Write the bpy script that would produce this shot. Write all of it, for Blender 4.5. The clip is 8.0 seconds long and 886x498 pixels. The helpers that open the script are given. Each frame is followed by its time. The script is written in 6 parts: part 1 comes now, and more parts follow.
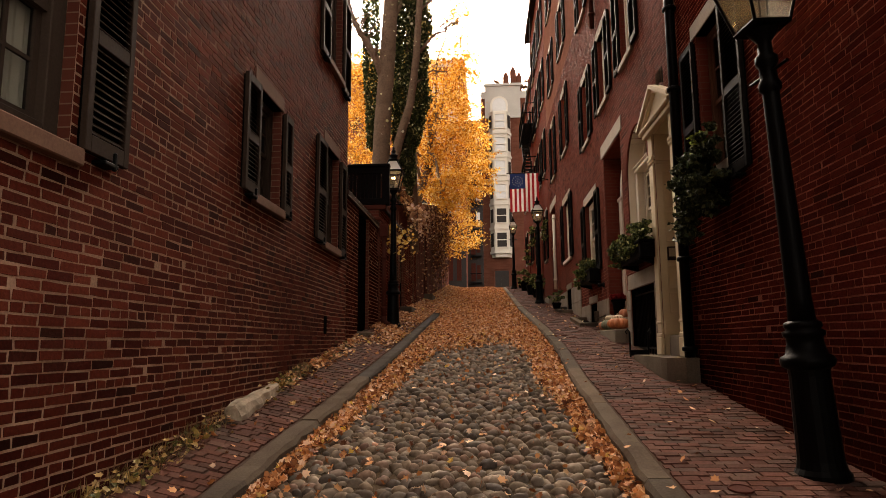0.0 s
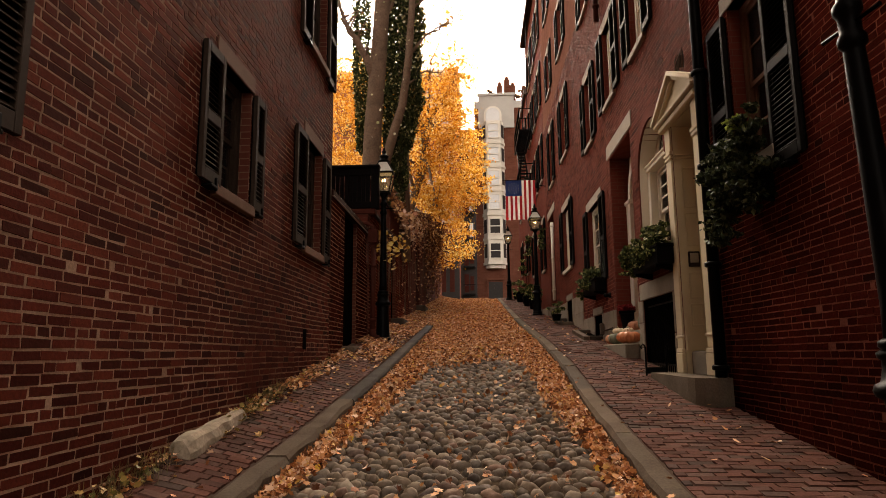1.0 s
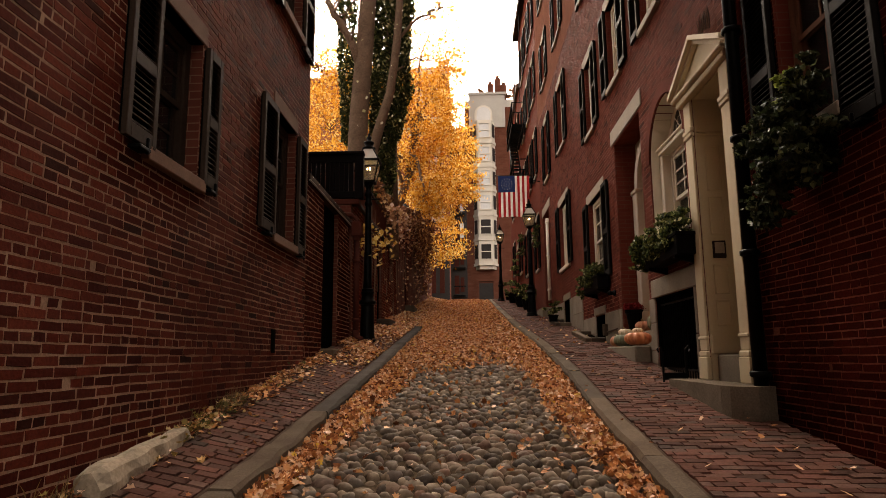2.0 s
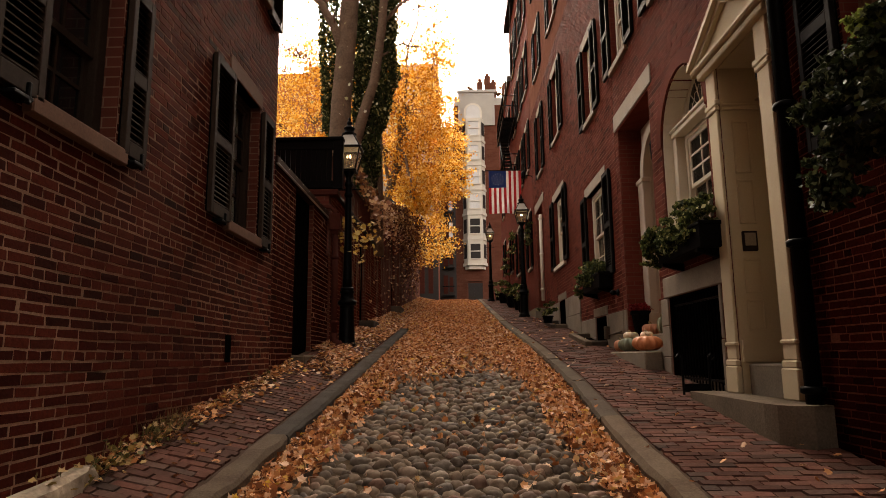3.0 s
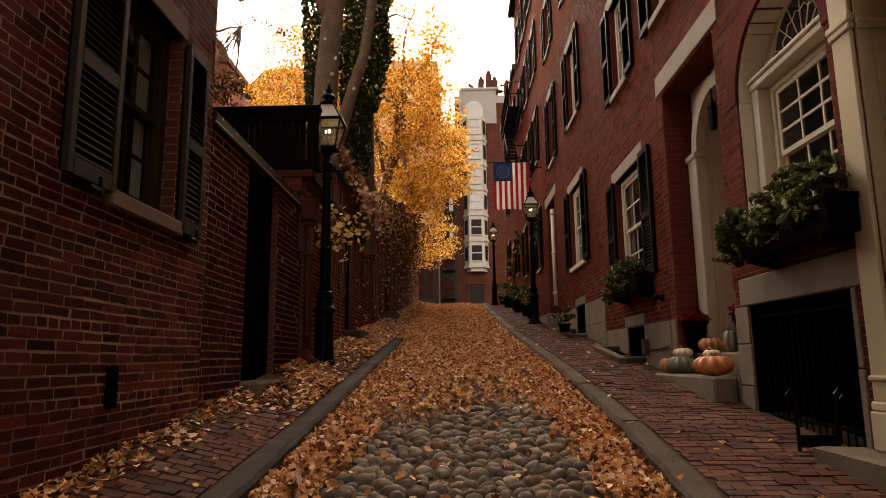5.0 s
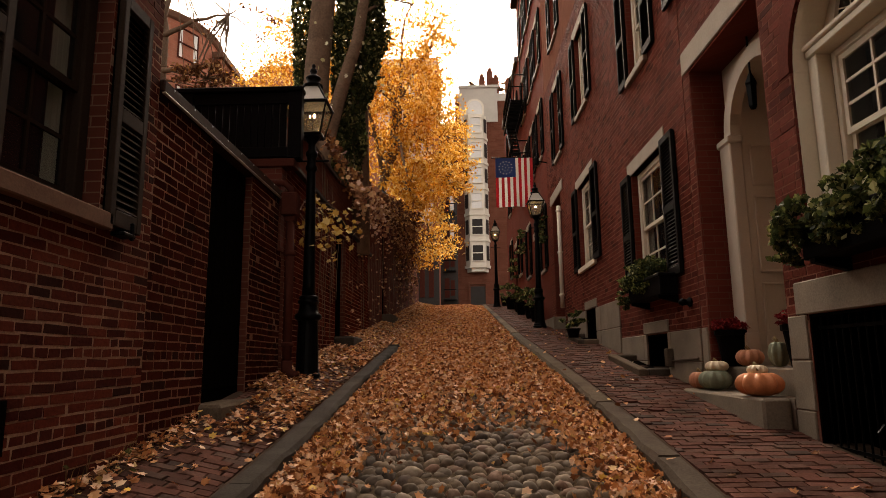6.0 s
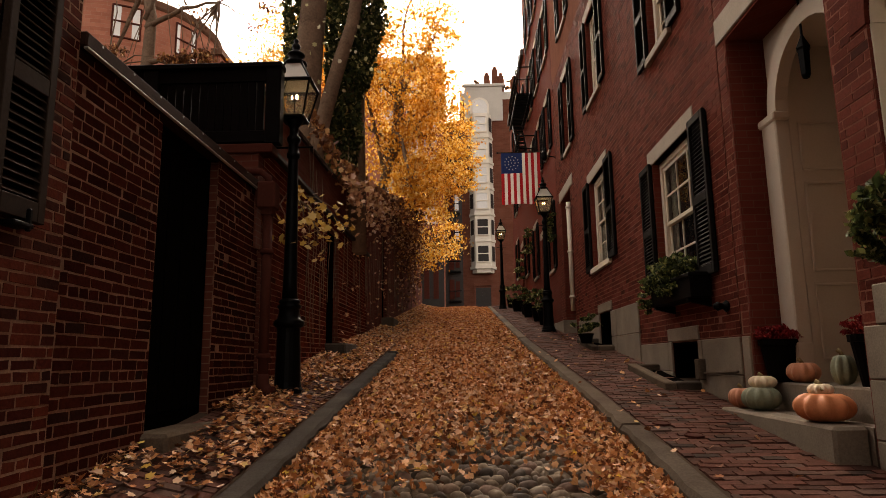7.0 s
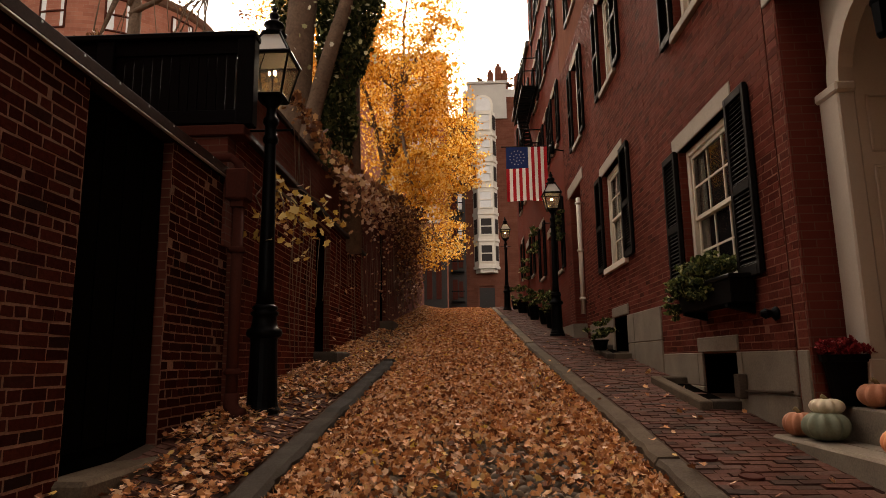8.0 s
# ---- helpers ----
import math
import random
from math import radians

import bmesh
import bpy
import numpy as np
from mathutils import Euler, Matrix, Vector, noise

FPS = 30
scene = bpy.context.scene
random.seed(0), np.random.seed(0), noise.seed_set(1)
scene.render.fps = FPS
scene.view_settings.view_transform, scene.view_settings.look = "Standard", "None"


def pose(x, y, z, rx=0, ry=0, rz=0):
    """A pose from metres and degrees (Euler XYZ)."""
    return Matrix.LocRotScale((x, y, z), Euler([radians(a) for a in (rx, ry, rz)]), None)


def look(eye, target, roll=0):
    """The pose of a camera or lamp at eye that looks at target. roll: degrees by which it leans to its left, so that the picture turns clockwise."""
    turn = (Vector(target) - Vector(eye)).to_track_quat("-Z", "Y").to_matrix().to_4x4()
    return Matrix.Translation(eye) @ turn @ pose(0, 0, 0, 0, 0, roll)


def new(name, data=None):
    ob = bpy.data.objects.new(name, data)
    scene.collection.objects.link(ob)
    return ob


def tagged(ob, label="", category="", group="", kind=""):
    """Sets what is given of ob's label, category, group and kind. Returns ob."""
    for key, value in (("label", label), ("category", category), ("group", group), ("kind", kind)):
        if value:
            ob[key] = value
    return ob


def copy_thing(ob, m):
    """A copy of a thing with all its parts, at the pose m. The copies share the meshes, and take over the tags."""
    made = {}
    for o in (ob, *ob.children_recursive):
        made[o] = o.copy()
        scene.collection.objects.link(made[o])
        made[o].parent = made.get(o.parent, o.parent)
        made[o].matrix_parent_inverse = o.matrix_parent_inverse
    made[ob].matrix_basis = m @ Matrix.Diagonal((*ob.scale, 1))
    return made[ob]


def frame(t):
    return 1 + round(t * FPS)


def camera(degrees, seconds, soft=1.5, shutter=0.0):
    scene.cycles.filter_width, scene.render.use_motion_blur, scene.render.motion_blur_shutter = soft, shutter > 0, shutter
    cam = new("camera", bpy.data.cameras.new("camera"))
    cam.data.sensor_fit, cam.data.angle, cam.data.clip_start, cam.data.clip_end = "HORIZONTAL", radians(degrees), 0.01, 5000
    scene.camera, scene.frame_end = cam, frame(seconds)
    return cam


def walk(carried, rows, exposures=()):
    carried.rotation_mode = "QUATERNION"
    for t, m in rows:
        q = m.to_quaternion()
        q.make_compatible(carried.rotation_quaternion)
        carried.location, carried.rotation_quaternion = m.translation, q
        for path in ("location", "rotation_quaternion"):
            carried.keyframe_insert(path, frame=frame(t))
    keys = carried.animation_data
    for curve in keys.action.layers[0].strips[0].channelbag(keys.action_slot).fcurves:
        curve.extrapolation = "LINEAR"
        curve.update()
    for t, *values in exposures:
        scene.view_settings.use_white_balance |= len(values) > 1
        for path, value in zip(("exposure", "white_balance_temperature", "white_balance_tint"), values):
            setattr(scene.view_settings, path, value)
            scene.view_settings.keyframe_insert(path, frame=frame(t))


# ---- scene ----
cam = camera(68.8, 8.0, soft=0.6)
METRES, EYE, TILT, LEAN, TURN = 8.0, 1.5, 0.0, 0.0, 3.7
ROWS = [
    (0.0, 0.0, 0.0, 0.0, 0.06, 8.15, 0.45),
    (0.5, -0.0042, 0.065, 0.0038, -0.07, 8.7, 0.4),
    (1.0, -0.0027, 0.1231, 0.0072, -0.59, 9.17, 0.46),
    (1.5, -0.003, 0.1885, 0.0064, -1.01, 9.34, 0.49),
    (3.0, 0.0061, 0.3823, 0.0199, -2.46, 9.37, 0.61),
    (3.5, 0.0113, 0.4482, 0.0227, -2.68, 9.48, 0.66),
    (4.0, 0.0145, 0.5103, 0.0313, -2.41, 9.44, 0.71),
    (4.5, 0.0142, 0.5768, 0.0409, -2.42, 9.58, 0.64),
    (6.0, 0.0275, 0.7584, 0.0664, -2.32, 9.63, 0.72),
    (6.5, 0.0374, 0.8208, 0.0778, -2.12, 9.64, 0.8),
    (7.0, 0.0412, 0.8752, 0.0806, -1.81, 9.74, 0.8),
    (7.5, 0.0454, 0.9331, 0.0885, -1.57, 9.73, 0.79),
    (8.0, 0.0501, 0.9904, 0.0979, -1.5, 9.73, 0.81),
]
walk(cam, [(t, pose(0, 0, EYE, TILT, LEAN, TURN) @ pose(METRES * x, METRES * y, METRES * z, 90 + pitch, roll, yaw)) for t, x, y, z, yaw, pitch, roll in ROWS], [(0.0, 2.24, 8200, 18), (3.5, 2.05, 8200, 18), (8.0, 1.89, 8200, 18)])

# ---- world, sun and light ----
world = bpy.data.worlds.new("overcast_sky")
scene.world = world
world.use_nodes = True
wn, wl = world.node_tree.nodes, world.node_tree.links
sky = wn.new("ShaderNodeTexSky")
sky.sky_type, sky.sun_disc = "NISHITA", False
sky.sun_elevation, sky.sun_rotation = radians(36), radians(1)
sky.dust_density, sky.air_density = 4.0, 1.0
pale = wn.new("ShaderNodeHueSaturation")
pale.inputs["Saturation"].default_value = 0.12
wl.new(sky.outputs[0], pale.inputs["Color"])
wl.new(pale.outputs[0], wn["Background"].inputs["Color"])
wn["Background"].inputs["Strength"].default_value = 0.15
sun = new("sun", bpy.data.lights.new("sun", "SUN"))
sun.data.energy, sun.data.angle, sun.data.color = 0.9, radians(25), (1.0, 0.9, 0.76)
sun.matrix_world = look((0, 0, 0), (0.0, -0.8, -0.59))


# ---- materials ----
def rgb(c):
    return (*c, 1.0)


def nodes_of(name, rough=0.8, metal=0.0):
    m = bpy.data.materials.new(name)
    m.use_nodes = True
    nt = m.node_tree
    b = nt.nodes["Principled BSDF"]
    b.inputs["Roughness"].default_value, b.inputs["Metallic"].default_value = rough, metal
    return m, nt, b


def ramp(nt, fac, stops):
    r = nt.nodes.new("ShaderNodeValToRGB")
    while len(r.color_ramp.elements) < len(stops):
        r.color_ramp.elements.new(0.5)
    for e, (p, c) in zip(r.color_ramp.elements, stops):
        e.position, e.color = p, rgb(c)
    nt.links.new(fac, r.inputs[0])
    return r.outputs[0]


def noise_of(nt, scale, detail=4.0, coord=None, rough=0.6):
    n = nt.nodes.new("ShaderNodeTexNoise")
    n.inputs["Scale"].default_value, n.inputs["Detail"].default_value, n.inputs["Roughness"].default_value = scale, detail, rough
    if coord is None:
        coord = nt.nodes.new("ShaderNodeNewGeometry").outputs["Position"]
    nt.links.new(coord, n.inputs["Vector"])
    return n.outputs["Fac"]


def mix(nt, fac, a, b, how="MIX"):
    m = nt.nodes.new("ShaderNodeMix")
    m.data_type, m.blend_type = "RGBA", how
    for sock, v in ((m.inputs[0], fac), (m.inputs[6], a), (m.inputs[7], b)):
        if isinstance(v, (int, float)):
            sock.default_value = v
        elif isinstance(v, tuple):
            sock.default_value = rgb(v)
        else:
            nt.links.new(v, sock)
    return m.outputs[2]


def bump(nt, b, height, strength, dist=0.01):
    k = nt.nodes.new("ShaderNodeBump")
    k.inputs["Strength"].default_value, k.inputs["Distance"].default_value = strength, dist
    nt.links.new(height, k.inputs["Height"])
    nt.links.new(k.outputs[0], b.inputs["Normal"])


def plain(name, c, rough=0.8, metal=0.0, vary=0.25, scale=6.0, grain=60.0, relief=0.3, spec=0.12):
    """A surface with two scales of variation and a fine relief."""
    m, nt, b = nodes_of(name, rough, metal)
    lo, hi = tuple(v * (1 - vary) for v in c), tuple(min(1, v * (1 + vary)) for v in c)
    big = ramp(nt, noise_of(nt, scale), [(0.3, lo), (0.7, hi)])
    fine = noise_of(nt, grain, 3.0)
    col = mix(nt, 0.5, big, ramp(nt, fine, [(0.3, lo), (0.7, hi)]))
    nt.links.new(col, b.inputs["Base Color"])
    bump(nt, b, fine, relief, 0.004)
    if spec is not None:
        b.inputs["Specular IOR Level"].default_value = spec
    return m


def random_of(nt):
    """A number for each piece, whether it is an object or an island of a joined mesh."""
    a = nt.nodes.new("ShaderNodeObjectInfo").outputs["Random"]
    c = nt.nodes.new("ShaderNodeNewGeometry").outputs["Random Per Island"]
    s = nt.nodes.new("ShaderNodeMath")
    nt.links.new(a, s.inputs[0])
    nt.links.new(c, s.inputs[1])
    f = nt.nodes.new("ShaderNodeMath")
    f.operation = "FRACT"
    nt.links.new(s.outputs[0], f.inputs[0])
    return f.outputs[0]


def stain_and_shade(nt, col, at, reach, strength=0.55):
    """A darker patch of uneven outline on a wall, round the point at: damp, stain and painted shade."""
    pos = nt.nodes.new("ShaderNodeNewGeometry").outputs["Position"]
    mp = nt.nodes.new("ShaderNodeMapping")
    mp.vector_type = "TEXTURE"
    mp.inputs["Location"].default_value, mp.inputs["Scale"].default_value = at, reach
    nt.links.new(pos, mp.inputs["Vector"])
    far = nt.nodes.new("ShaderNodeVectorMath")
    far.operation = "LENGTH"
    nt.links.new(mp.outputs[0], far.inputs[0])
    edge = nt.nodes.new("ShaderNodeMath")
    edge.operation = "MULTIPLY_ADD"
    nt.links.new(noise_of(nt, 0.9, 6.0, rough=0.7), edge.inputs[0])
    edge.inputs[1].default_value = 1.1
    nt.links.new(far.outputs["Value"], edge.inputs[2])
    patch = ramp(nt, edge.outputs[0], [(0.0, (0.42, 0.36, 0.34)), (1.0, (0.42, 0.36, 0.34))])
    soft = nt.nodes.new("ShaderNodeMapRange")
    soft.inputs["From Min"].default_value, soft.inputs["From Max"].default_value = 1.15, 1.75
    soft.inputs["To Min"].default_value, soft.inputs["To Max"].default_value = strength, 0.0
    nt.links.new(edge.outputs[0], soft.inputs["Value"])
    darkened = nt.nodes.new("ShaderNodeMix")
    darkened.data_type, darkened.blend_type = "RGBA", "MULTIPLY"
    nt.links.new(soft.outputs[0], darkened.inputs[0])
    nt.links.new(col, darkened.inputs[6])
    nt.links.new(patch, darkened.inputs[7])
    return darkened.outputs[2]


def stain_and_shade_on(mat, at, reach, strength):
    nt = mat.node_tree
    b = nt.nodes["Principled BSDF"]
    col = b.inputs["Base Color"].links[0].from_socket
    nt.links.new(stain_and_shade(nt, col, at, reach, strength), b.inputs["Base Color"])


def pieces(name, stops, rough=0.85, grain=45.0, relief=0.7, stain=0.6, spec=0.0, stain_scale=0.9, stain_col=(0.38, 0.26, 0.2)):
    m, nt, b = nodes_of(name, rough)
    b.inputs["Specular IOR Level"].default_value = spec
    base = ramp(nt, random_of(nt), stops)
    fine = noise_of(nt, grain, 5.0)
    col = mix(nt, 0.5, base, ramp(nt, fine, [(0.28, (0.3, 0.3, 0.3)), (0.7, (1.15, 1.15, 1.15))]), "MULTIPLY")
    soot = ramp(nt, noise_of(nt, stain_scale, 5.0), [(0.42, (1, 1, 1)), (0.72, stain_col)])
    col = mix(nt, stain, col, soot, "MULTIPLY")
    nt.links.new(col, b.inputs["Base Color"])
    bump(nt, b, fine, relief, 0.004)
    return m


def brick_sheet(name, c1, c2, mortar, rough=0.9, course=0.067, length=0.21):
    """Brickwork that stays far off: the pattern runs along y or x and up z."""
    m, nt, b = nodes_of(name, rough)
    b.inputs["Specular IOR Level"].default_value = 0.01
    pos = nt.nodes.new("ShaderNodeNewGeometry").outputs["Position"]
    sep = nt.nodes.new("ShaderNodeSeparateXYZ")
    nt.links.new(pos, sep.inputs[0])
    add = nt.nodes.new("ShaderNodeMath")
    nt.links.new(sep.outputs[0], add.inputs[0])
    nt.links.new(sep.outputs[1], add.inputs[1])
    com = nt.nodes.new("ShaderNodeCombineXYZ")
    nt.links.new(add.outputs[0], com.inputs[0])
    nt.links.new(sep.outputs[2], com.inputs[1])
    t = nt.nodes.new("ShaderNodeTexBrick")
    t.inputs["Scale"].default_value = 1.0
    t.inputs["Brick Width"].default_value, t.inputs["Row Height"].default_value = length, course
    t.inputs["Mortar Size"].default_value, t.inputs["Mortar Smooth"].default_value = 0.005, 0.3
    t.inputs["Color1"].default_value, t.inputs["Color2"].default_value, t.inputs["Mortar"].default_value = rgb(c1), rgb(c2), rgb(mortar)
    nt.links.new(com.outputs[0], t.inputs["Vector"])
    fine = noise_of(nt, 30.0)
    col = mix(nt, 0.4, t.outputs["Color"], ramp(nt, noise_of(nt, 0.8, 5.0), [(0.35, (1, 1, 1)), (0.7, (0.45, 0.4, 0.38))]), "MULTIPLY")
    nt.links.new(col, b.inputs["Base Color"])
    bump(nt, b, fine, 0.3, 0.004)
    return m


def leaf_stuff(name, stops, rough=0.6, glow=0.35):
    """Leaves: a colour for each, with light passing through."""
    m, nt, b = nodes_of(name, rough)
    b.inputs["Specular IOR Level"].default_value = 0.12
    col = ramp(nt, random_of(nt), stops)
    nt.links.new(col, b.inputs["Base Color"])
    tr = nt.nodes.new("ShaderNodeBsdfTranslucent")
    nt.links.new(col, tr.inputs["Color"])
    ms = nt.nodes.new("ShaderNodeMixShader")
    ms.inputs[0].default_value = glow
    nt.links.new(b.outputs[0], ms.inputs[1])
    nt.links.new(tr.outputs[0], ms.inputs[2])
    nt.links.new(ms.outputs[0], nt.nodes["Material Output"].inputs["Surface"])
    return m


def glass_of(name, tint=(0.9, 0.92, 0.9), rough=0.02, through_part=0.5, base=(0.02, 0.02, 0.02)):
    m, nt, b = nodes_of(name, rough)
    b.inputs["Base Color"].default_value = rgb(base)
    b.inputs["Specular IOR Level"].default_value = 0.6
    tr = nt.nodes.new("ShaderNodeBsdfTransparent")
    tr.inputs["Color"].default_value = rgb(tint)
    ms = nt.nodes.new("ShaderNodeMixShader")
    ms.inputs[0].default_value = through_part
    nt.links.new(b.outputs[0], ms.inputs[1])
    nt.links.new(tr.outputs[0], ms.inputs[2])
    nt.links.new(ms.outputs[0], nt.nodes["Material Output"].inputs["Surface"])
    return m


def glowing(name, c, strength):
    m, nt, b = nodes_of(name)
    b.inputs["Base Color"].default_value = rgb(c)
    b.inputs["Emission Color"].default_value = rgb(c)
    b.inputs["Emission Strength"].default_value = strength
    return m


M = {}
M["brick_left"] = pieces("brown_red_brick", [(0.0, (0.05, 0.01, 0.007)), (0.35, (0.1, 0.019, 0.0115)), (0.7, (0.15, 0.032, 0.019)), (0.9, (0.075, 0.017, 0.011)), (1.0, (0.03, 0.009, 0.006))], rough=0.8, spec=0.01)
M["brick_right"] = pieces("deep_red_brick", [(0.0, (0.09, 0.022, 0.016)), (0.4, (0.13, 0.032, 0.022)), (0.8, (0.165, 0.043, 0.03)), (1.0, (0.06, 0.018, 0.013))], rough=0.8, spec=0.008)
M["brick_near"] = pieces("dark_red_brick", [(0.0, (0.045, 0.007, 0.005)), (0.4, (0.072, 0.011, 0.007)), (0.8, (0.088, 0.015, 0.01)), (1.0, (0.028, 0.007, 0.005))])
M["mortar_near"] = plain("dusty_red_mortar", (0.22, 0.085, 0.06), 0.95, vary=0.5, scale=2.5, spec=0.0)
M["brick_garden"] = pieces("dark_red_garden_brick", [(0.0, (0.03, 0.007, 0.005)), (0.4, (0.05, 0.011, 0.007)), (0.8, (0.068, 0.016, 0.01)), (1.0, (0.022, 0.01, 0.008))])
M["brick_terrace"] = pieces("terrace_wall_brick", [(0.0, (0.06, 0.013, 0.009)), (0.5, (0.1, 0.022, 0.014)), (0.85, (0.13, 0.03, 0.02)), (1.0, (0.035, 0.014, 0.01))])
M["mortar_garden"] = plain("grey_brown_mortar", (0.23, 0.13, 0.092), 0.95, vary=0.5, scale=2.5, spec=0.0)
M["mortar_left"] = plain("pale_lime_mortar", (0.27, 0.165, 0.113), 0.95, vary=0.5, scale=2.5, spec=0.01)


def red_wash(mat, wash, scale, lo, hi):
    """Old red colour wash that still covers the mortar in patches."""
    nt = mat.node_tree
    b = nt.nodes["Principled BSDF"]
    col = b.inputs["Base Color"].links[0].from_socket
    fac = ramp(nt, noise_of(nt, scale, 5.0, rough=0.65), [(lo, (0, 0, 0)), (hi, (1, 1, 1))])
    nt.links.new(mix(nt, fac, col, wash), b.inputs["Base Color"])


red_wash(M["mortar_left"], (0.1, 0.027, 0.017), 0.75, 0.57, 0.71)
M["mortar_right"] = plain("rosy_mortar", (0.19, 0.085, 0.06), 0.95, vary=0.3, scale=2.5, spec=0.0)
# Red smear on the left wall, with shade painted darker around it.
stain_and_shade_on(M["brick_left"], (-2.25, 7.3, 1.6), (1.0, 2.2, 1.5), 0.5)
stain_and_shade_on(M["mortar_left"], (-2.25, 7.6, 1.5), (1.0, 1.2, 1.3), 0.5)
# Damp darkening of the bricks along the near wall foot.
stain_and_shade_on(M["brick_left"], (-2.25, 2.8, 0.5), (1.0, 3.0, 1.1), 0.75)
# Shade in the corner by the downspout, painted into bricks and mortar.
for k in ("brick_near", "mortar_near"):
    stain_and_shade_on(M[k], (2.43, 7.35, 2.2), (1.0, 0.75, 2.2), 0.9)
    # Second patch darkens the wall along its foot.
    stain_and_shade_on(M[k], (2.43, 6.0, 0.9), (1.0, 2.4, 0.75), 0.75)
M["sheet_right"] = brick_sheet("red_brickwork", (0.125, 0.028, 0.02), (0.15, 0.037, 0.026), (0.14, 0.062, 0.045))
M["sheet_left"] = brick_sheet("weathered_brickwork", (0.08, 0.022, 0.015), (0.1, 0.03, 0.02), (0.14, 0.085, 0.06))
M["sheet_wall"] = brick_sheet("garden_wall_brickwork", (0.09, 0.026, 0.018), (0.115, 0.035, 0.025), (0.11, 0.062, 0.046))
# Salmon brick for far buildings, with open-sky light put into the colour.
M["sheet_salmon"] = brick_sheet("sky_light_painted_brickwork", (0.27, 0.1, 0.066), (0.33, 0.135, 0.09), (0.3, 0.19, 0.14), course=0.2, length=0.6)
M["sheet_far"] = brick_sheet("distant_brickwork", (0.115, 0.04, 0.026), (0.14, 0.053, 0.035), (0.14, 0.085, 0.06), course=0.2, length=0.6)
M["pave_brick"] = pieces("paving_brick", [(0.0, (0.06, 0.03, 0.024)), (0.3, (0.095, 0.04, 0.03)), (0.6, (0.125, 0.052, 0.038)), (0.85, (0.105, 0.06, 0.047)), (1.0, (0.05, 0.034, 0.029))], rough=0.8, stain=0.65, spec=0.02, stain_scale=1.7)
M["sand"] = plain("dark_joint_sand", (0.06, 0.04, 0.03), 0.95, spec=0.0)
M["cobble"] = pieces("river_cobble", [(0.0, (0.07, 0.055, 0.045)), (0.2, (0.15, 0.113, 0.082)), (0.42, (0.22, 0.16, 0.11)), (0.6, (0.1, 0.083, 0.069)), (0.78, (0.29, 0.225, 0.165)), (0.9, (0.2, 0.115, 0.08)), (1.0, (0.12, 0.1, 0.085))], rough=0.75, grain=22.0, relief=0.6, stain=0.6, spec=0.05, stain_scale=2.2)
M["soil"] = plain("leaf_strewn_earth", (0.06, 0.042, 0.028), 0.95, vary=0.4, scale=10, spec=0.0)
M["kerb"] = pieces("grey_granite_kerb", [(0.0, (0.06, 0.05, 0.042)), (0.4, (0.085, 0.066, 0.05)), (0.75, (0.12, 0.088, 0.062)), (1.0, (0.15, 0.11, 0.077))], 0.92, grain=60.0, relief=0.8, stain=0.5, spec=0.03, stain_scale=2.5)
M["kerb_slate"] = pieces("dark_slate_kerb", [(0.0, (0.03, 0.027, 0.025)), (0.5, (0.045, 0.039, 0.034)), (1.0, (0.065, 0.053, 0.043))], 0.85, grain=60.0, relief=0.8, stain=0.5, spec=0.03, stain_scale=3.0)
M["stone"] = plain("grey_sandstone", (0.27, 0.225, 0.175), 0.85, vary=0.2, scale=3, grain=50)
M["brownstone"] = plain("brown_sandstone_trim", (0.13, 0.068, 0.045), 0.9, vary=0.25, scale=5, grain=60, spec=0.05)
M["casing"] = plain("dark_brown_casing_paint", (0.04, 0.027, 0.02), 0.7, vary=0.2, spec=0.06)
M["granite"] = plain("foundation_granite", (0.185, 0.15, 0.112), 0.9, vary=0.35, scale=2.5, grain=70)
M["step_stone"] = plain("stained_step_granite", (0.12, 0.092, 0.066), 0.9, vary=0.45, scale=2.2, grain=60, relief=0.6, spec=0.04)
M["white"] = plain("aged_white_paint", (0.64, 0.57, 0.45), 0.6, vary=0.06, scale=3, relief=0.1)
M["door_white"] = plain("off_white_door_paint", (0.5, 0.42, 0.33), 0.6, vary=0.06, scale=3, relief=0.1)
M["cream"] = plain("cream_paint", (0.5, 0.41, 0.27), 0.65, vary=0.06, scale=2, relief=0.1)
M["shutter"] = plain("brown_black_shutter_paint", (0.026, 0.0165, 0.012), 0.7, vary=0.25, relief=0.15, spec=0.02)
M["black"] = plain("black_gloss_paint", (0.0025, 0.002, 0.002), 0.6, vary=0.2, relief=0.1, spec=0.03)
M["shutter_black"] = plain("black_shutter_paint", (0.007, 0.006, 0.0055), 0.65, vary=0.25, relief=0.15, spec=0.03)
M["iron"] = plain("black_cast_iron", (0.0022, 0.0022, 0.0022), 0.45, 0.0, vary=0.3, relief=0.25, spec=0.045)
M["rust"] = plain("rust_brown_paint", (0.055, 0.016, 0.011), 0.75, vary=0.25, spec=0.03)
M["copper"] = plain("dark_coping_metal", (0.022, 0.014, 0.011), 0.6, 0.0, vary=0.3, spec=0.05)
M["coping"] = plain("brown_coping_paint", (0.03, 0.014, 0.01), 0.75, vary=0.3, spec=0.03)
M["zinc"] = plain("grey_zinc", (0.4, 0.37, 0.33), 0.45, 0.6, vary=0.2)
M["glass"] = glass_of("window_glass", through_part=0.72)
M["lantern_glass"] = glass_of("lantern_glass", (0.95, 0.93, 0.88), 0.12, 0.68, (0.26, 0.23, 0.18))
M["far_dark_glass"] = plain("dark_fanlight_glass", (0.02, 0.019, 0.018), 0.08, vary=0.1, relief=0.02, spec=0.5)
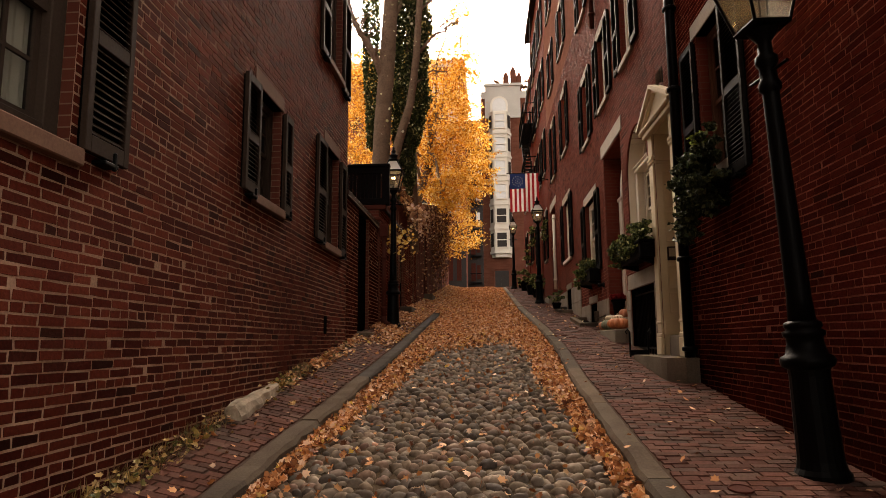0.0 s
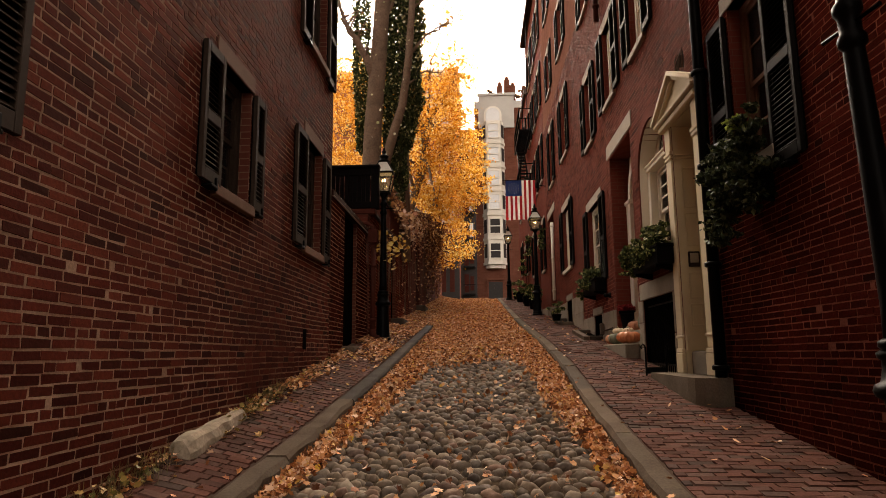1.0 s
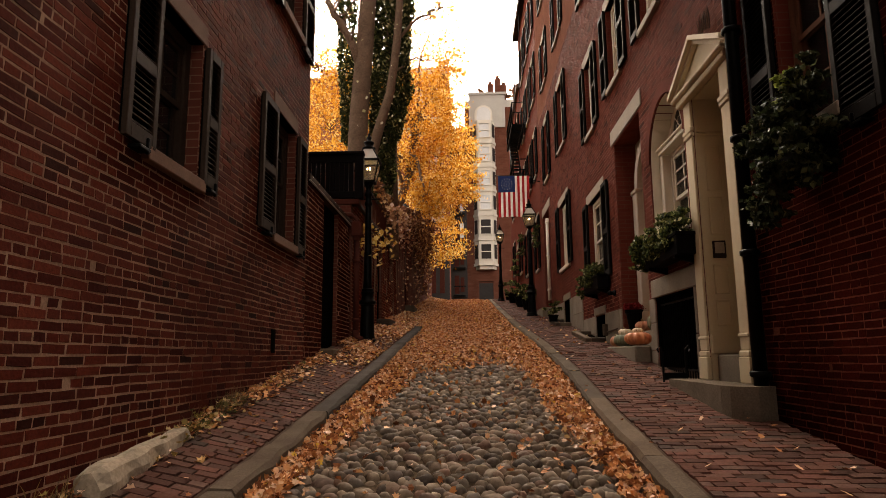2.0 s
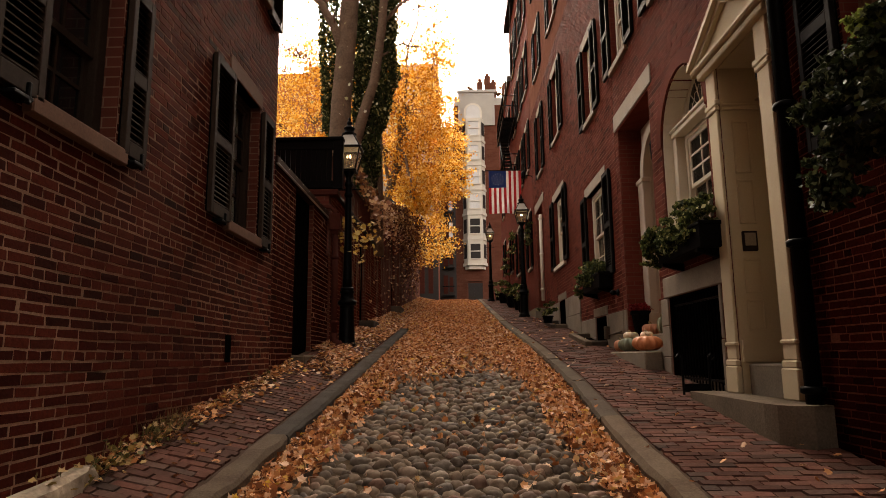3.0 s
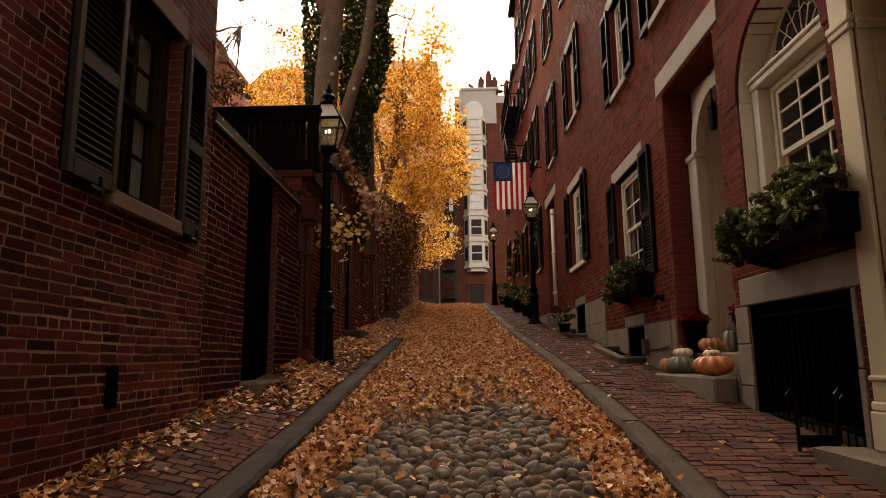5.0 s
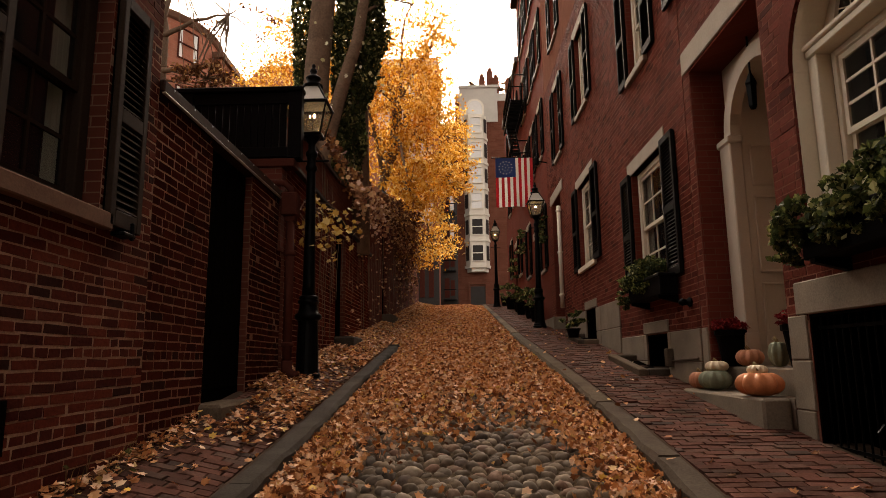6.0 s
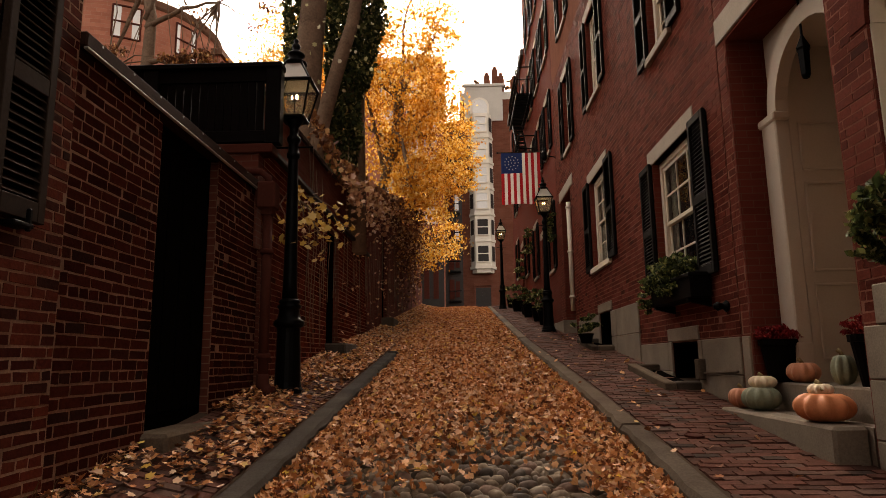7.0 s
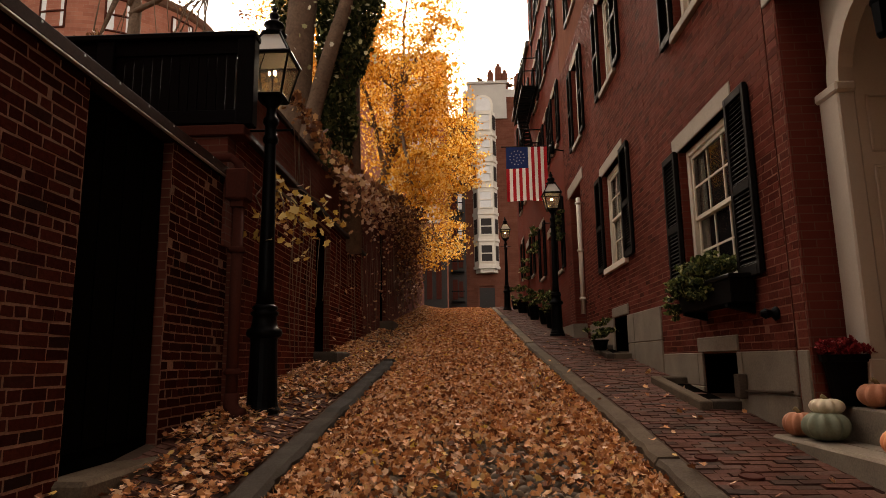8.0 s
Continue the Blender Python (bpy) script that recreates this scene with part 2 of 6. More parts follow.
# Near-black that stands in for the shade inside openings.
M["dark"] = plain("interior_shade_black", (0.003, 0.0025, 0.002), 0.95, spec=0.0)
M["curtain"] = plain("linen_curtain", (0.8, 0.72, 0.6), 0.9, vary=0.1, scale=8)
M["pinkleaf"] = leaf_stuff("tan_pink_leaf", [(0.0, (0.2, 0.08, 0.05)), (0.4, (0.42, 0.22, 0.12)), (0.8, (0.55, 0.36, 0.2)), (1.0, (0.6, 0.42, 0.34))], glow=0.3)
M["flame"] = glowing("gas_mantle", (1.0, 0.72, 0.36), 8.0)
M["bark"] = plain("grey_brown_bark", (0.13, 0.086, 0.058), 0.95, vary=0.45, scale=5, grain=25, relief=1.0)
M["roof_tile"] = plain("salmon_roof_tile", (0.3, 0.12, 0.08), 0.85, vary=0.25, scale=0.8, grain=8, spec=0.05)
M["roof"] = plain("slate_roof", (0.1, 0.09, 0.085), 0.8)
M["litter"] = leaf_stuff("fallen_leaf", [(0.0, (0.08, 0.026, 0.011)), (0.22, (0.28, 0.098, 0.036)), (0.48, (0.54, 0.225, 0.085)), (0.72, (0.66, 0.34, 0.16)), (0.93, (0.76, 0.52, 0.36)), (1.0, (0.68, 0.42, 0.06))], glow=0.12)
M["gold"] = leaf_stuff("golden_leaf", [(0.0, (0.3, 0.11, 0.015)), (0.3, (0.62, 0.27, 0.03)), (0.65, (0.84, 0.48, 0.08)), (1.0, (0.94, 0.72, 0.3))], glow=0.58)
M["ivy"] = leaf_stuff("ivy_leaf", [(0.0, (0.018, 0.028, 0.009)), (0.55, (0.042, 0.056, 0.018)), (0.88, (0.11, 0.115, 0.038)), (1.0, (0.48, 0.43, 0.21))], glow=0.35)
M["maple"] = leaf_stuff("yellow_green_leaf", [(0.0, (0.3, 0.15, 0.035)), (0.5, (0.48, 0.31, 0.08)), (0.85, (0.58, 0.44, 0.2)), (1.0, (0.55, 0.36, 0.28))], glow=0.35)
M["vine"] = leaf_stuff("brown_vine_leaf", [(0.0, (0.06, 0.022, 0.011)), (0.5, (0.13, 0.05, 0.02)), (0.85, (0.26, 0.12, 0.042)), (1.0, (0.5, 0.32, 0.16))], glow=0.25)
M["green"] = leaf_stuff("planter_leaf", [(0.0, (0.014, 0.024, 0.008)), (0.4, (0.04, 0.055, 0.017)), (0.75, (0.11, 0.125, 0.036)), (0.93, (0.22, 0.22, 0.08)), (1.0, (0.42, 0.4, 0.22))], glow=0.35)


# ---- mesh helpers ----
class Geo:
    """Vertices and faces of one mesh, gathered piece by piece."""

    def __init__(self):
        self.v, self.f, self.s = [], [], []

    def add(self, verts, faces, slot=0):
        n = len(self.v)
        self.v += [tuple(p) for p in verts]
        self.f += [tuple(i + n for i in f) for f in faces]
        self.s += [slot] * len(faces)
        return self

    def box(self, x0, x1, y0, y1, z0, z1, slot=0, chamfer=0.0):
        x0, x1, y0, y1, z0, z1 = min(x0, x1), max(x0, x1), min(y0, y1), max(y0, y1), min(z0, z1), max(z0, z1)
        c = min(chamfer, (x1 - x0) / 3, (y1 - y0) / 3, (z1 - z0) / 3)
        if c <= 0:
            v = [(x, y, z) for z in (z0, z1) for x, y in ((x0, y0), (x1, y0), (x1, y1), (x0, y1))]
            return self.add(v, [(3, 2, 1, 0), (4, 5, 6, 7), (0, 1, 5, 4), (1, 2, 6, 5), (2, 3, 7, 6), (3, 0, 4, 7)], slot)
        v, f, ids = [], [], {}
        for i, X in enumerate((x0, x1)):
            for j, Y in enumerate((y0, y1)):
                for k, Z in enumerate((z0, z1)):
                    dx, dy, dz = c * (1 - 2 * i), c * (1 - 2 * j), c * (1 - 2 * k)
                    for axis, p in (("x", (X, Y + dy, Z + dz)), ("y", (X + dx, Y, Z + dz)), ("z", (X + dx, Y + dy, Z))):
                        ids[i, j, k, axis] = len(v)
                        v.append(p)
        for s in (0, 1):
            f.append([ids[s, a, b_, "x"] for a, b_ in ((0, 0), (1, 0), (1, 1), (0, 1))][:: 1 if s else -1])
            f.append([ids[a, s, b_, "y"] for a, b_ in ((0, 0), (1, 0), (1, 1), (0, 1))][:: -1 if s else 1])
            f.append([ids[a, b_, s, "z"] for a, b_ in ((0, 0), (1, 0), (1, 1), (0, 1))][:: 1 if s else -1])
        for a in (0, 1):
            for b_ in (0, 1):
                f.append((ids[0, a, b_, "y"], ids[1, a, b_, "y"], ids[1, a, b_, "z"], ids[0, a, b_, "z"]))
                f.append((ids[a, 0, b_, "x"], ids[a, 1, b_, "x"], ids[a, 1, b_, "z"], ids[a, 0, b_, "z"]))
                f.append((ids[a, b_, 0, "x"], ids[a, b_, 1, "x"], ids[a, b_, 1, "y"], ids[a, b_, 0, "y"]))
                for k in (0, 1):
                    f.append((ids[a, b_, k, "x"], ids[a, b_, k, "y"], ids[a, b_, k, "z"]))
        return self.add(v, f, slot)

    def lathe(self, profile, n=16, at=(0, 0, 0), slot=0, twist=0.0, lobes=0, depth=0.0):
        """Rings of (radius, height) round z."""
        v, f = [], []
        for r, z in profile:
            for i in range(n):
                a = 2 * math.pi * i / n + twist
                k = 1 - depth * (0.5 + 0.5 * math.cos(lobes * a)) if lobes else 1
                v.append((at[0] + r * k * math.cos(a), at[1] + r * k * math.sin(a), at[2] + z))
        for j in range(len(profile) - 1):
            for i in range(n):
                a, b_ = j * n + i, j * n + (i + 1) % n
                f.append((a, b_, b_ + n, a + n))
        f.append(tuple(range(n))[::-1])
        f.append(tuple(range((len(profile) - 1) * n, len(profile) * n)))
        return self.add(v, f, slot)

    def tube(self, path, radii, n=8, slot=0):
        v, f = [], []
        path = [Vector(p) for p in path]
        side = None
        for i, p in enumerate(path):
            d = (path[min(i + 1, len(path) - 1)] - path[max(i - 1, 0)]).normalized()
            side = d.orthogonal().normalized() if side is None else (side - d * side.dot(d)).normalized()
            up = d.cross(side)
            r = radii[i] if isinstance(radii, (list, tuple)) else radii
            for k in range(n):
                a = 2 * math.pi * k / n
                v.append(p + side * (r * math.cos(a)) + up * (r * math.sin(a)))
        for j in range(len(path) - 1):
            for k in range(n):
                a, b_ = j * n + k, j * n + (k + 1) % n
                f.append((a, b_, b_ + n, a + n))
        f.append(tuple(range(n))[::-1])
        f.append(tuple(range((len(path) - 1) * n, len(path) * n)))
        return self.add(v, f, slot)

    def prism(self, outline, to_xyz, w0, w1, slot=0):
        """An outline of (u, v), thickened from w0 to w1."""
        n = len(outline)
        v = [to_xyz(u, q, w0) for u, q in outline] + [to_xyz(u, q, w1) for u, q in outline]
        f = [tuple(range(n))[::-1], tuple(range(n, 2 * n))] + [(i, (i + 1) % n, n + (i + 1) % n, n + i) for i in range(n)]
        return self.add(v, f, slot)


def base_of(ob):
    p = Vector((0, 0, 0))
    while ob is not None:
        p = p + ob.location
        ob = ob.parent
    return p


def mesh_of(name, geo, mats, smooth=False, shift=(0, 0, 0), loose=False):
    me = bpy.data.meshes.new(name)
    v = np.array(geo.v, dtype=float).reshape(-1, 3) - np.array(shift)
    me.from_pydata(v.tolist(), [], geo.f)
    mats = mats if isinstance(mats, (list, tuple)) else [mats]
    for m in mats:
        me.materials.append(m)
    if len(mats) > 1:
        me.polygons.foreach_set("material_index", geo.s)
    if not loose:
        bm = bmesh.new()
        bm.from_mesh(me)
        bmesh.ops.recalc_face_normals(bm, faces=bm.faces)
        bm.to_mesh(me)
        bm.free()
    if smooth:
        me.polygons.foreach_set("use_smooth", [True] * len(me.polygons))
    return me


def part(name, geo, mats, parent=None, label="", smooth=False, local=False, loose=False, kind=""):
    """One mesh object under a thing or a part. Its numbers are those of the world, or, with local, of its parent."""
    shift = (0, 0, 0) if local or parent is None else base_of(parent)
    ob = new(name, mesh_of(name, geo, mats, smooth, shift, loose))
    if parent is not None:
        ob.parent = parent
    return tagged(ob, label, kind=kind)


def empty(name, at, label="", category="", group="", kind="", parent=None):
    ob = new(name)
    ob.empty_display_size = 0.2
    ob.location = Vector(at) - (base_of(parent) if parent is not None else Vector())
    if parent is not None:
        ob.parent = parent
    return tagged(ob, label, category, group, kind)


# ---- the lie of the land ----
RISE = 0.119


def level(y):
    """Height of the kerb tops along the hill."""
    return 0.1 + RISE * y if y < 39 else 0.1 + RISE * 39 + 0.078 * (min(y, 80) - 39)


def along(y, pts):
    for (a, p), (b_, q) in zip(pts, pts[1:]):
        if y <= b_:
            return p + (q - p) * max(0, (y - a) / (b_ - a))
    return pts[-1][1]


XL, XR = -2.25, 2.43


def kerb_l(y):
    return along(y, [(-10, -1.7), (0, -1.64), (4.3, -1.58), (7, -1.48), (10, -1.41), (18, -1.3), (39, -1.3)])


def kerb_r(y):
    return along(y, [(-10, 1.0), (5, 1.0), (8, 1.03), (11, 1.15), (14, 1.16), (17, 1.1), (20, 1.03), (39, 1.05)])


def road(x, y):
    m = 0.5 * (kerb_l(y) + kerb_r(y))
    return level(y) - 0.13 + 0.045 * max(0, 1 - ((x - m) / 1.2) ** 2)


def walk_l(x, y):
    return level(y) + max(0, (kerb_l(y) - 0.12 - x)) * 0.21


def walk_r(x, y):
    return level(y) + 0.01


def strip(xs, ys, height):
    g = Geo()
    v = [(x(y) if callable(x) else x, y, 0) for y in ys for x in xs]
    v = [(x, y, height(x, y)) for x, y, _ in v]
    n = len(xs)
    f = [(j * n + i, j * n + i + 1, (j + 1) * n + i + 1, (j + 1) * n + i) for j in range(len(ys) - 1) for i in range(n - 1)]
    return g.add(v, f)


def lerp_x(a, b_, k):
    return lambda y: a(y) * (1 - k) + b_(y) * k


ys_far = [-400, -60, -12] + [i * 1.0 for i in range(-11, 40)] + [45, 55, 65, 80, 400]
part("ground", strip([-400, -60, -12, -4, -2.3, 2.5, 4, 12, 60, 400], ys_far, lambda x, y: level(max(y, -60)) - 0.24), M["soil"], label="dark earth ground rising with the hill")
tagged(bpy.data.objects["ground"], category="ground", kind="structure")
ys_road = [-10 + 0.5 * i for i in range(103)]
roadway = part("road", strip([lerp_x(kerb_l, kerb_r, k / 10) for k in range(11)], ys_road, lambda x, y: road(x, y) - 0.022), M["soil"], label="cobbled lane climbing the hill between kerbs", smooth=True)
tagged(roadway, category="road", kind="structure")
pave_l = part("pavement_left", strip([XL - 0.1, -2.0, -1.8, lambda y: kerb_l(y) - 0.168], ys_road, lambda x, y: walk_l(x, y) - 0.012), M["sand"], label="narrow red brick pavement beside the garden walls")
pave_r = part("pavement_right", strip([lambda y: kerb_r(y) + 0.168, 1.6, 2.0, XR + 0.3], ys_road, lambda x, y: walk_r(x, y) - 0.012), M["sand"], label="red brick pavement along the row of houses")
for o in (pave_l, pave_r):
    tagged(o, category="pavement", kind="structure")


def kerbs(name, edge, side, y0, y1, label):
    root = empty(name, (edge(y0), y0, level(y0)), label, "kerb", kind="structure")
    rng = random.Random(5 if side > 0 else 6)
    y = y0
    while y < y1:
        e = min(y + rng.uniform(1.5, 2.3), y1)
        g = Geo()
        rows, ends = [], (y + 0.006, e - 0.006)
        n = 11
        for i in range(n):
            yy = ends[0] + (ends[1] - ends[0]) * i / (n - 1)
            a = edge(yy) + rng.uniform(-0.013, 0.013)
            b_ = edge(yy) + side * 0.175
            t = level(yy) + rng.uniform(-0.009, 0.009)
            c = 0.016 + 0.016 * rng.random()
            rows.append([(a, yy, t - 0.3), (a, yy, t - c * 1.5), (a + side * c, yy, t - 0.003), (b_ - side * 0.01, yy, t), (b_, yy, t - 0.01), (b_, yy, t - 0.3)])
        v = [p for r in rows for p in r]
        f = [(i * 6 + k, i * 6 + k + 1, (i + 1) * 6 + k + 1, (i + 1) * 6 + k) for i in range(n - 1) for k in range(5)]
        f += [tuple(range(6)), tuple(range((n - 1) * 6, n * 6))]
        g.add(v, f)
        part("kerb_stone", g, M["kerb_slate" if side < 0 and y > 8.0 else "kerb"], root)
        y = e


kerbs("kerb_left", kerb_l, -1, -3.0, 18.6, "worn granite kerb edging the narrow pavement")
kerbs("kerb_right", kerb_r, 1, -3.0, 38.6, "worn granite kerb edging the brick pavement")


# ---- walls, windows and shutters ----
def facade(X, n):
    """Maps (along, up, out of the wall) to the world for a wall at x = X that faces n."""
    return lambda u, v, w: (X + n * w, u, v)


def slab(geo, X, n, y0, y1, z0, z1, holes, thick=0.38):
    """A wall with real openings: holes are (y0, y1, z0, z1)."""
    zs = sorted({z0, z1} | {min(max(h[k], z0), z1) for h in holes for k in (2, 3)})
    for a, b_ in zip(zs, zs[1:]):
        mid = 0.5 * (a + b_)
        cuts = sorted((h[0], h[1]) for h in holes if h[2] < mid < h[3])
        y = y0
        for c, d in cuts + [(y1, y1)]:
            if c > y + 1e-4:
                m = len(geo.s)
                geo.box(X, X - n * thick, y, min(c, y1), a, b_)
                geo.s[m:] = [1, 1, 1, 0, 1, 0]
            y = max(y, d)
    return geo


def brick_spots(y0, y1, z0, z1, holes, rng, course=0.067, length=0.205, base=None, header=0.0, joint=0.0045, bond=0):
    """Bricks of a wall in running bond, clipped at the openings: (y0, y1, z0, z1). With bond, every so many courses are headers."""
    out, row = [], 0
    z = z0
    while z < z1 - 0.02:
        y = y0 - (length * 0.5 if row % 2 else 0) + rng.uniform(-0.02, 0.02)
        while y < y1:
            half = row % bond == 3 if bond else rng.random() < header
            step = length * (0.5 if half or rng.random() < 0.04 else 1) * rng.uniform(0.86, 1.12)
            a, b_ = max(y, y0), min(y + step, y1)
            y += step
            spans = [(a, b_)]
            for h in holes:
                if h[2] < z + course * 0.5 < h[3]:
                    spans = [s for p, q in spans for s in ((p, min(q, h[0])), (max(p, h[1]), q)) if s[1] - s[0] > 0.03]
            for p, q in spans:
                if q - p > 0.03 and (base is None or z + course > base(p)):
                    out.append((p + joint, q - joint, z + joint * 0.9, z + course - joint * 0.9))
        z += course
        row += 1
    return out


def sway(y, z):
    """How far the courses wander from level."""
    return 0.009 * noise.noise(Vector((y * 0.7, z * 1.5, 4.0))) + 0.003 * noise.noise(Vector((y * 4.0, z * 9.0, 1.0)))


BRICK_FACES = [(0, 1, 2, 3), (4, 5, 1, 0), (5, 6, 2, 1), (6, 7, 3, 2), (7, 4, 0, 3)]


def brick_mesh(geo, X, n, spots, rng, proud=0.0018, wob=0.0022):
    for a, b_, c, d in spots:
        o = proud + rng.uniform(-0.001, 0.002)
        e = 0.0015
        j = [rng.uniform(-wob, wob) for _ in range(8)]
        p, q = sway(a, c), sway(b_, c)
        tip = rng.uniform(-0.0012, 0.0012)
        geo.add([(X + n * (o + tip), a + e + j[0], c + e + j[1] + p), (X + n * (o - tip), b_ - e + j[2], c + e + j[3] + q), (X + n * (o - tip), b_ - e + j[4], d - e + j[5] + q), (X + n * (o + tip), a + e + j[6], d - e + j[7] + p),
                 (X - n * 0.01, a, c + p), (X - n * 0.01, b_, c + q), (X - n * 0.01, b_, d + q), (X - n * 0.01, a, d + p)], BRICK_FACES)
    return geo


LATE = []  # single bricks, set last


def brick_wall(house, X, n, y0, y1, z0, z1, holes, sheet, brick, seed, base=None, near=None, course=0.067, thick=0.38, name="wall", header=0.0, brick_top=None, joint=0.0045, bond=0, wob=0.0022):
    """A wall of a house: mortar slab, joined bricks, and the nearest bricks one by one."""
    rng = random.Random(seed)
    wall = part(name, slab(Geo(), X, n, y0, y1, z0, z1, holes, thick), [sheet, M["sheet_left" if n > 0 else "sheet_right"]], house, loose=True)
    spots = brick_spots(y0, y1, z0, brick_top or z1, holes, rng, course, base=base, header=header, joint=joint, bond=bond)
    near_spots = []
    if near:
        near_spots = [s for s in spots if near[0] < s[0] < near[1] and near[2] < s[2] < near[3]][:300]
        chosen = set(near_spots)
        spots = [s for s in spots if s not in chosen]
    part("brickwork", brick_mesh(Geo(), X, n, spots, rng, wob=wob), M[brick], wall, loose=True, kind="stuff")
    LATE.append((wall, X, n, near_spots, M[brick], wob))
    return wall


def stone_bar(house, F, name, u0, u1, v0, v1, w0, w1, mat, label=""):
    a, b_ = F(u0, v0, w0), F(u1, v1, w1)
    return part(name, Geo().box(a[0], b_[0], a[1], b_[1], a[2], b_[2], chamfer=0.008), mat, house, label)


def fbox(g, F, u0, u1, v0, v1, w0, w1, slot=0, chamfer=0.0):
    a, b_ = F(u0, v0, w0), F(u1, v1, w1)
    return g.box(a[0], b_[0], a[1], b_[1], a[2], b_[2], slot, chamfer)


def sash_window(house, F, u0, u1, v0, v1, deep, paint, cols=3, rows=2, blind=None, frame=0.07, label=""):
    """A sash window set deep in its opening: casing, two sashes with glazing bars, panes, and a black sheet for the
    room's shade.
    """
    win = empty("window", F(0.5 * (u0 + u1), v0, -deep), label or "multi-pane sash window in a masonry opening", parent=house)
    g = Geo()
    for a, b_, c, d in ((u0, u0 + frame, v0, v1), (u1 - frame, u1, v0, v1), (u0 + frame, u1 - frame, v1 - frame, v1), (u0 + frame, u1 - frame, v0, v0 + frame * 0.8)):
        fbox(g, F, a, b_, c, d, -deep - 0.1, -deep, chamfer=0.006)
    part("casing", g, paint, win)
    mid = 0.5 * (v0 + v1)
    for k, (c, d) in enumerate(((v0 + frame * 0.8, mid + 0.02), (mid - 0.02, v1 - frame))):
        w = -deep - 0.055 + 0.03 * k
        a, b_ = u0 + frame, u1 - frame
        g = Geo()
        r = 0.045
        for p, q, s, t in ((a, a + r, c, d), (b_ - r, b_, c, d), (a + r, b_ - r, d - r, d), (a + r, b_ - r, c, c + r)):
            fbox(g, F, p, q, s, t, w - 0.035, w)
        for i in range(1, cols):
            x = a + r + (b_ - a - 2 * r) * i / cols
            fbox(g, F, x - 0.011, x + 0.011, c + r, d - r, w - 0.028, w - 0.006)
        for j in range(1, rows):
            z = c + r + (d - c - 2 * r) * j / rows
            fbox(g, F, a + r, b_ - r, z - 0.011, z + 0.011, w - 0.027, w - 0.007)
        part("sash", g, paint, win)
        g = Geo()
        fbox(g, F, a + r, b_ - r, c + r, d - r, w - 0.02, w - 0.016)
        pane = part("pane", g, M["glass"], win)
        pane.visible_shadow = False
    if blind:
        g = Geo()
        n = 24
        half = (u1 - u0 - 2 * frame) * blind[1]
        for side in (0, 1):
            s = u0 + frame if side == 0 else u1 - frame - half
            vs = [(s + half * i / n, z, -deep - 0.115 + 0.015 * math.sin(i * 1.4)) for z in (v0, v1) for i in range(n + 1)]
            g.add([F(*p) for p in vs], [(i, i + 1, n + 2 + i, n + 1 + i) for i in range(n)])
        part("curtain", g, M["curtain"], win, "pale hanging curtain")
    # Black sheet behind the panes; the room's shade is in its colour.
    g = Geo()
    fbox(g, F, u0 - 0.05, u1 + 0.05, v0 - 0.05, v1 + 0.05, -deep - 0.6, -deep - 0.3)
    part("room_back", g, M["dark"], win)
    return win


def shutter(house, F, u0, u1, v0, v1, w0=0.02, w1=0.06, single=False, dog=True, paint="shutter"):
    """A louvred shutter standing open against the wall."""
    sh = empty("shutter", F(0.5 * (u0 + u1), v0, w0), "dark louvred wooden shutter standing open", parent=house)
    fr = 0.055
    mid = v0 + (v1 - v0) * 0.47
    g = Geo()
    for a, b_, c, d in ((u0, u0 + fr, v0, v1), (u1 - fr, u1, v0, v1), (u0 + fr, u1 - fr, v0, v0 + 0.1), (u0 + fr, u1 - fr, v1 - 0.08, v1), (u0 + fr, u1 - fr, mid - 0.045, mid + 0.045)):
        fbox(g, F, a, b_, c, d, w0, w1, chamfer=0.004)
    part("shutter_frame", g, M[paint], sh)
    fields = ((v0 + 0.1, mid - 0.045), (mid + 0.045, v1 - 0.08))
    pitch, many = 0.042, Geo()
    one = None
    for c, d in fields:
        k = int((d - c) / pitch)
        for i in range(k):
            z = c + (d - c) * (i + 0.5) / k
            sec = [(z - 0.016, w1 - 0.006), (z - 0.012, w1 - 0.003), (z + 0.018, w0 + 0.008), (z + 0.014, w0 + 0.005)]
            vs = [F(u, v, w) for u in (u0 + fr, u1 - fr) for v, w in sec]
            fs = [(0, 1, 5, 4), (1, 2, 6, 5), (2, 3, 7, 6), (3, 0, 4, 7), (0, 1, 2, 3), (4, 5, 6, 7)]
            if single:
                g1 = Geo().add(vs, fs)
                if one is None:
                    one = (part("slat", g1, M[paint], sh), Vector(vs[0]))
                else:
                    o = one[0].copy()
                    scene.collection.objects.link(o)
                    o.location = one[0].location + Vector(vs[0]) - one[1]
            else:
                many.add(vs, fs)
    if not single:
        part("louvres", many, M[paint], sh)
    # Added near-black sheet that paints the shade behind the louvres.
    g = Geo()
    fbox(g, F, u0 + 0.002, u1 - 0.002, v0 + 0.02, v1 - 0.02, 0.008, w0)
    part("backing", g, M["dark"], sh)
    if dog:
        g = Geo()
        uc = 0.5 * (u0 + u1)
        fbox(g, F, uc - 0.07, uc + 0.07, v0 - 0.045, v0 - 0.02, 0.0, w1 + 0.03, chamfer=0.006)
        fbox(g, F, uc + 0.03, uc + 0.055, v0 - 0.06, v0 + 0.05, w1 + 0.006, w1 + 0.03, chamfer=0.006)
        part("shutter_dog", g, M["iron"], sh, "black iron holdback")
    return sh


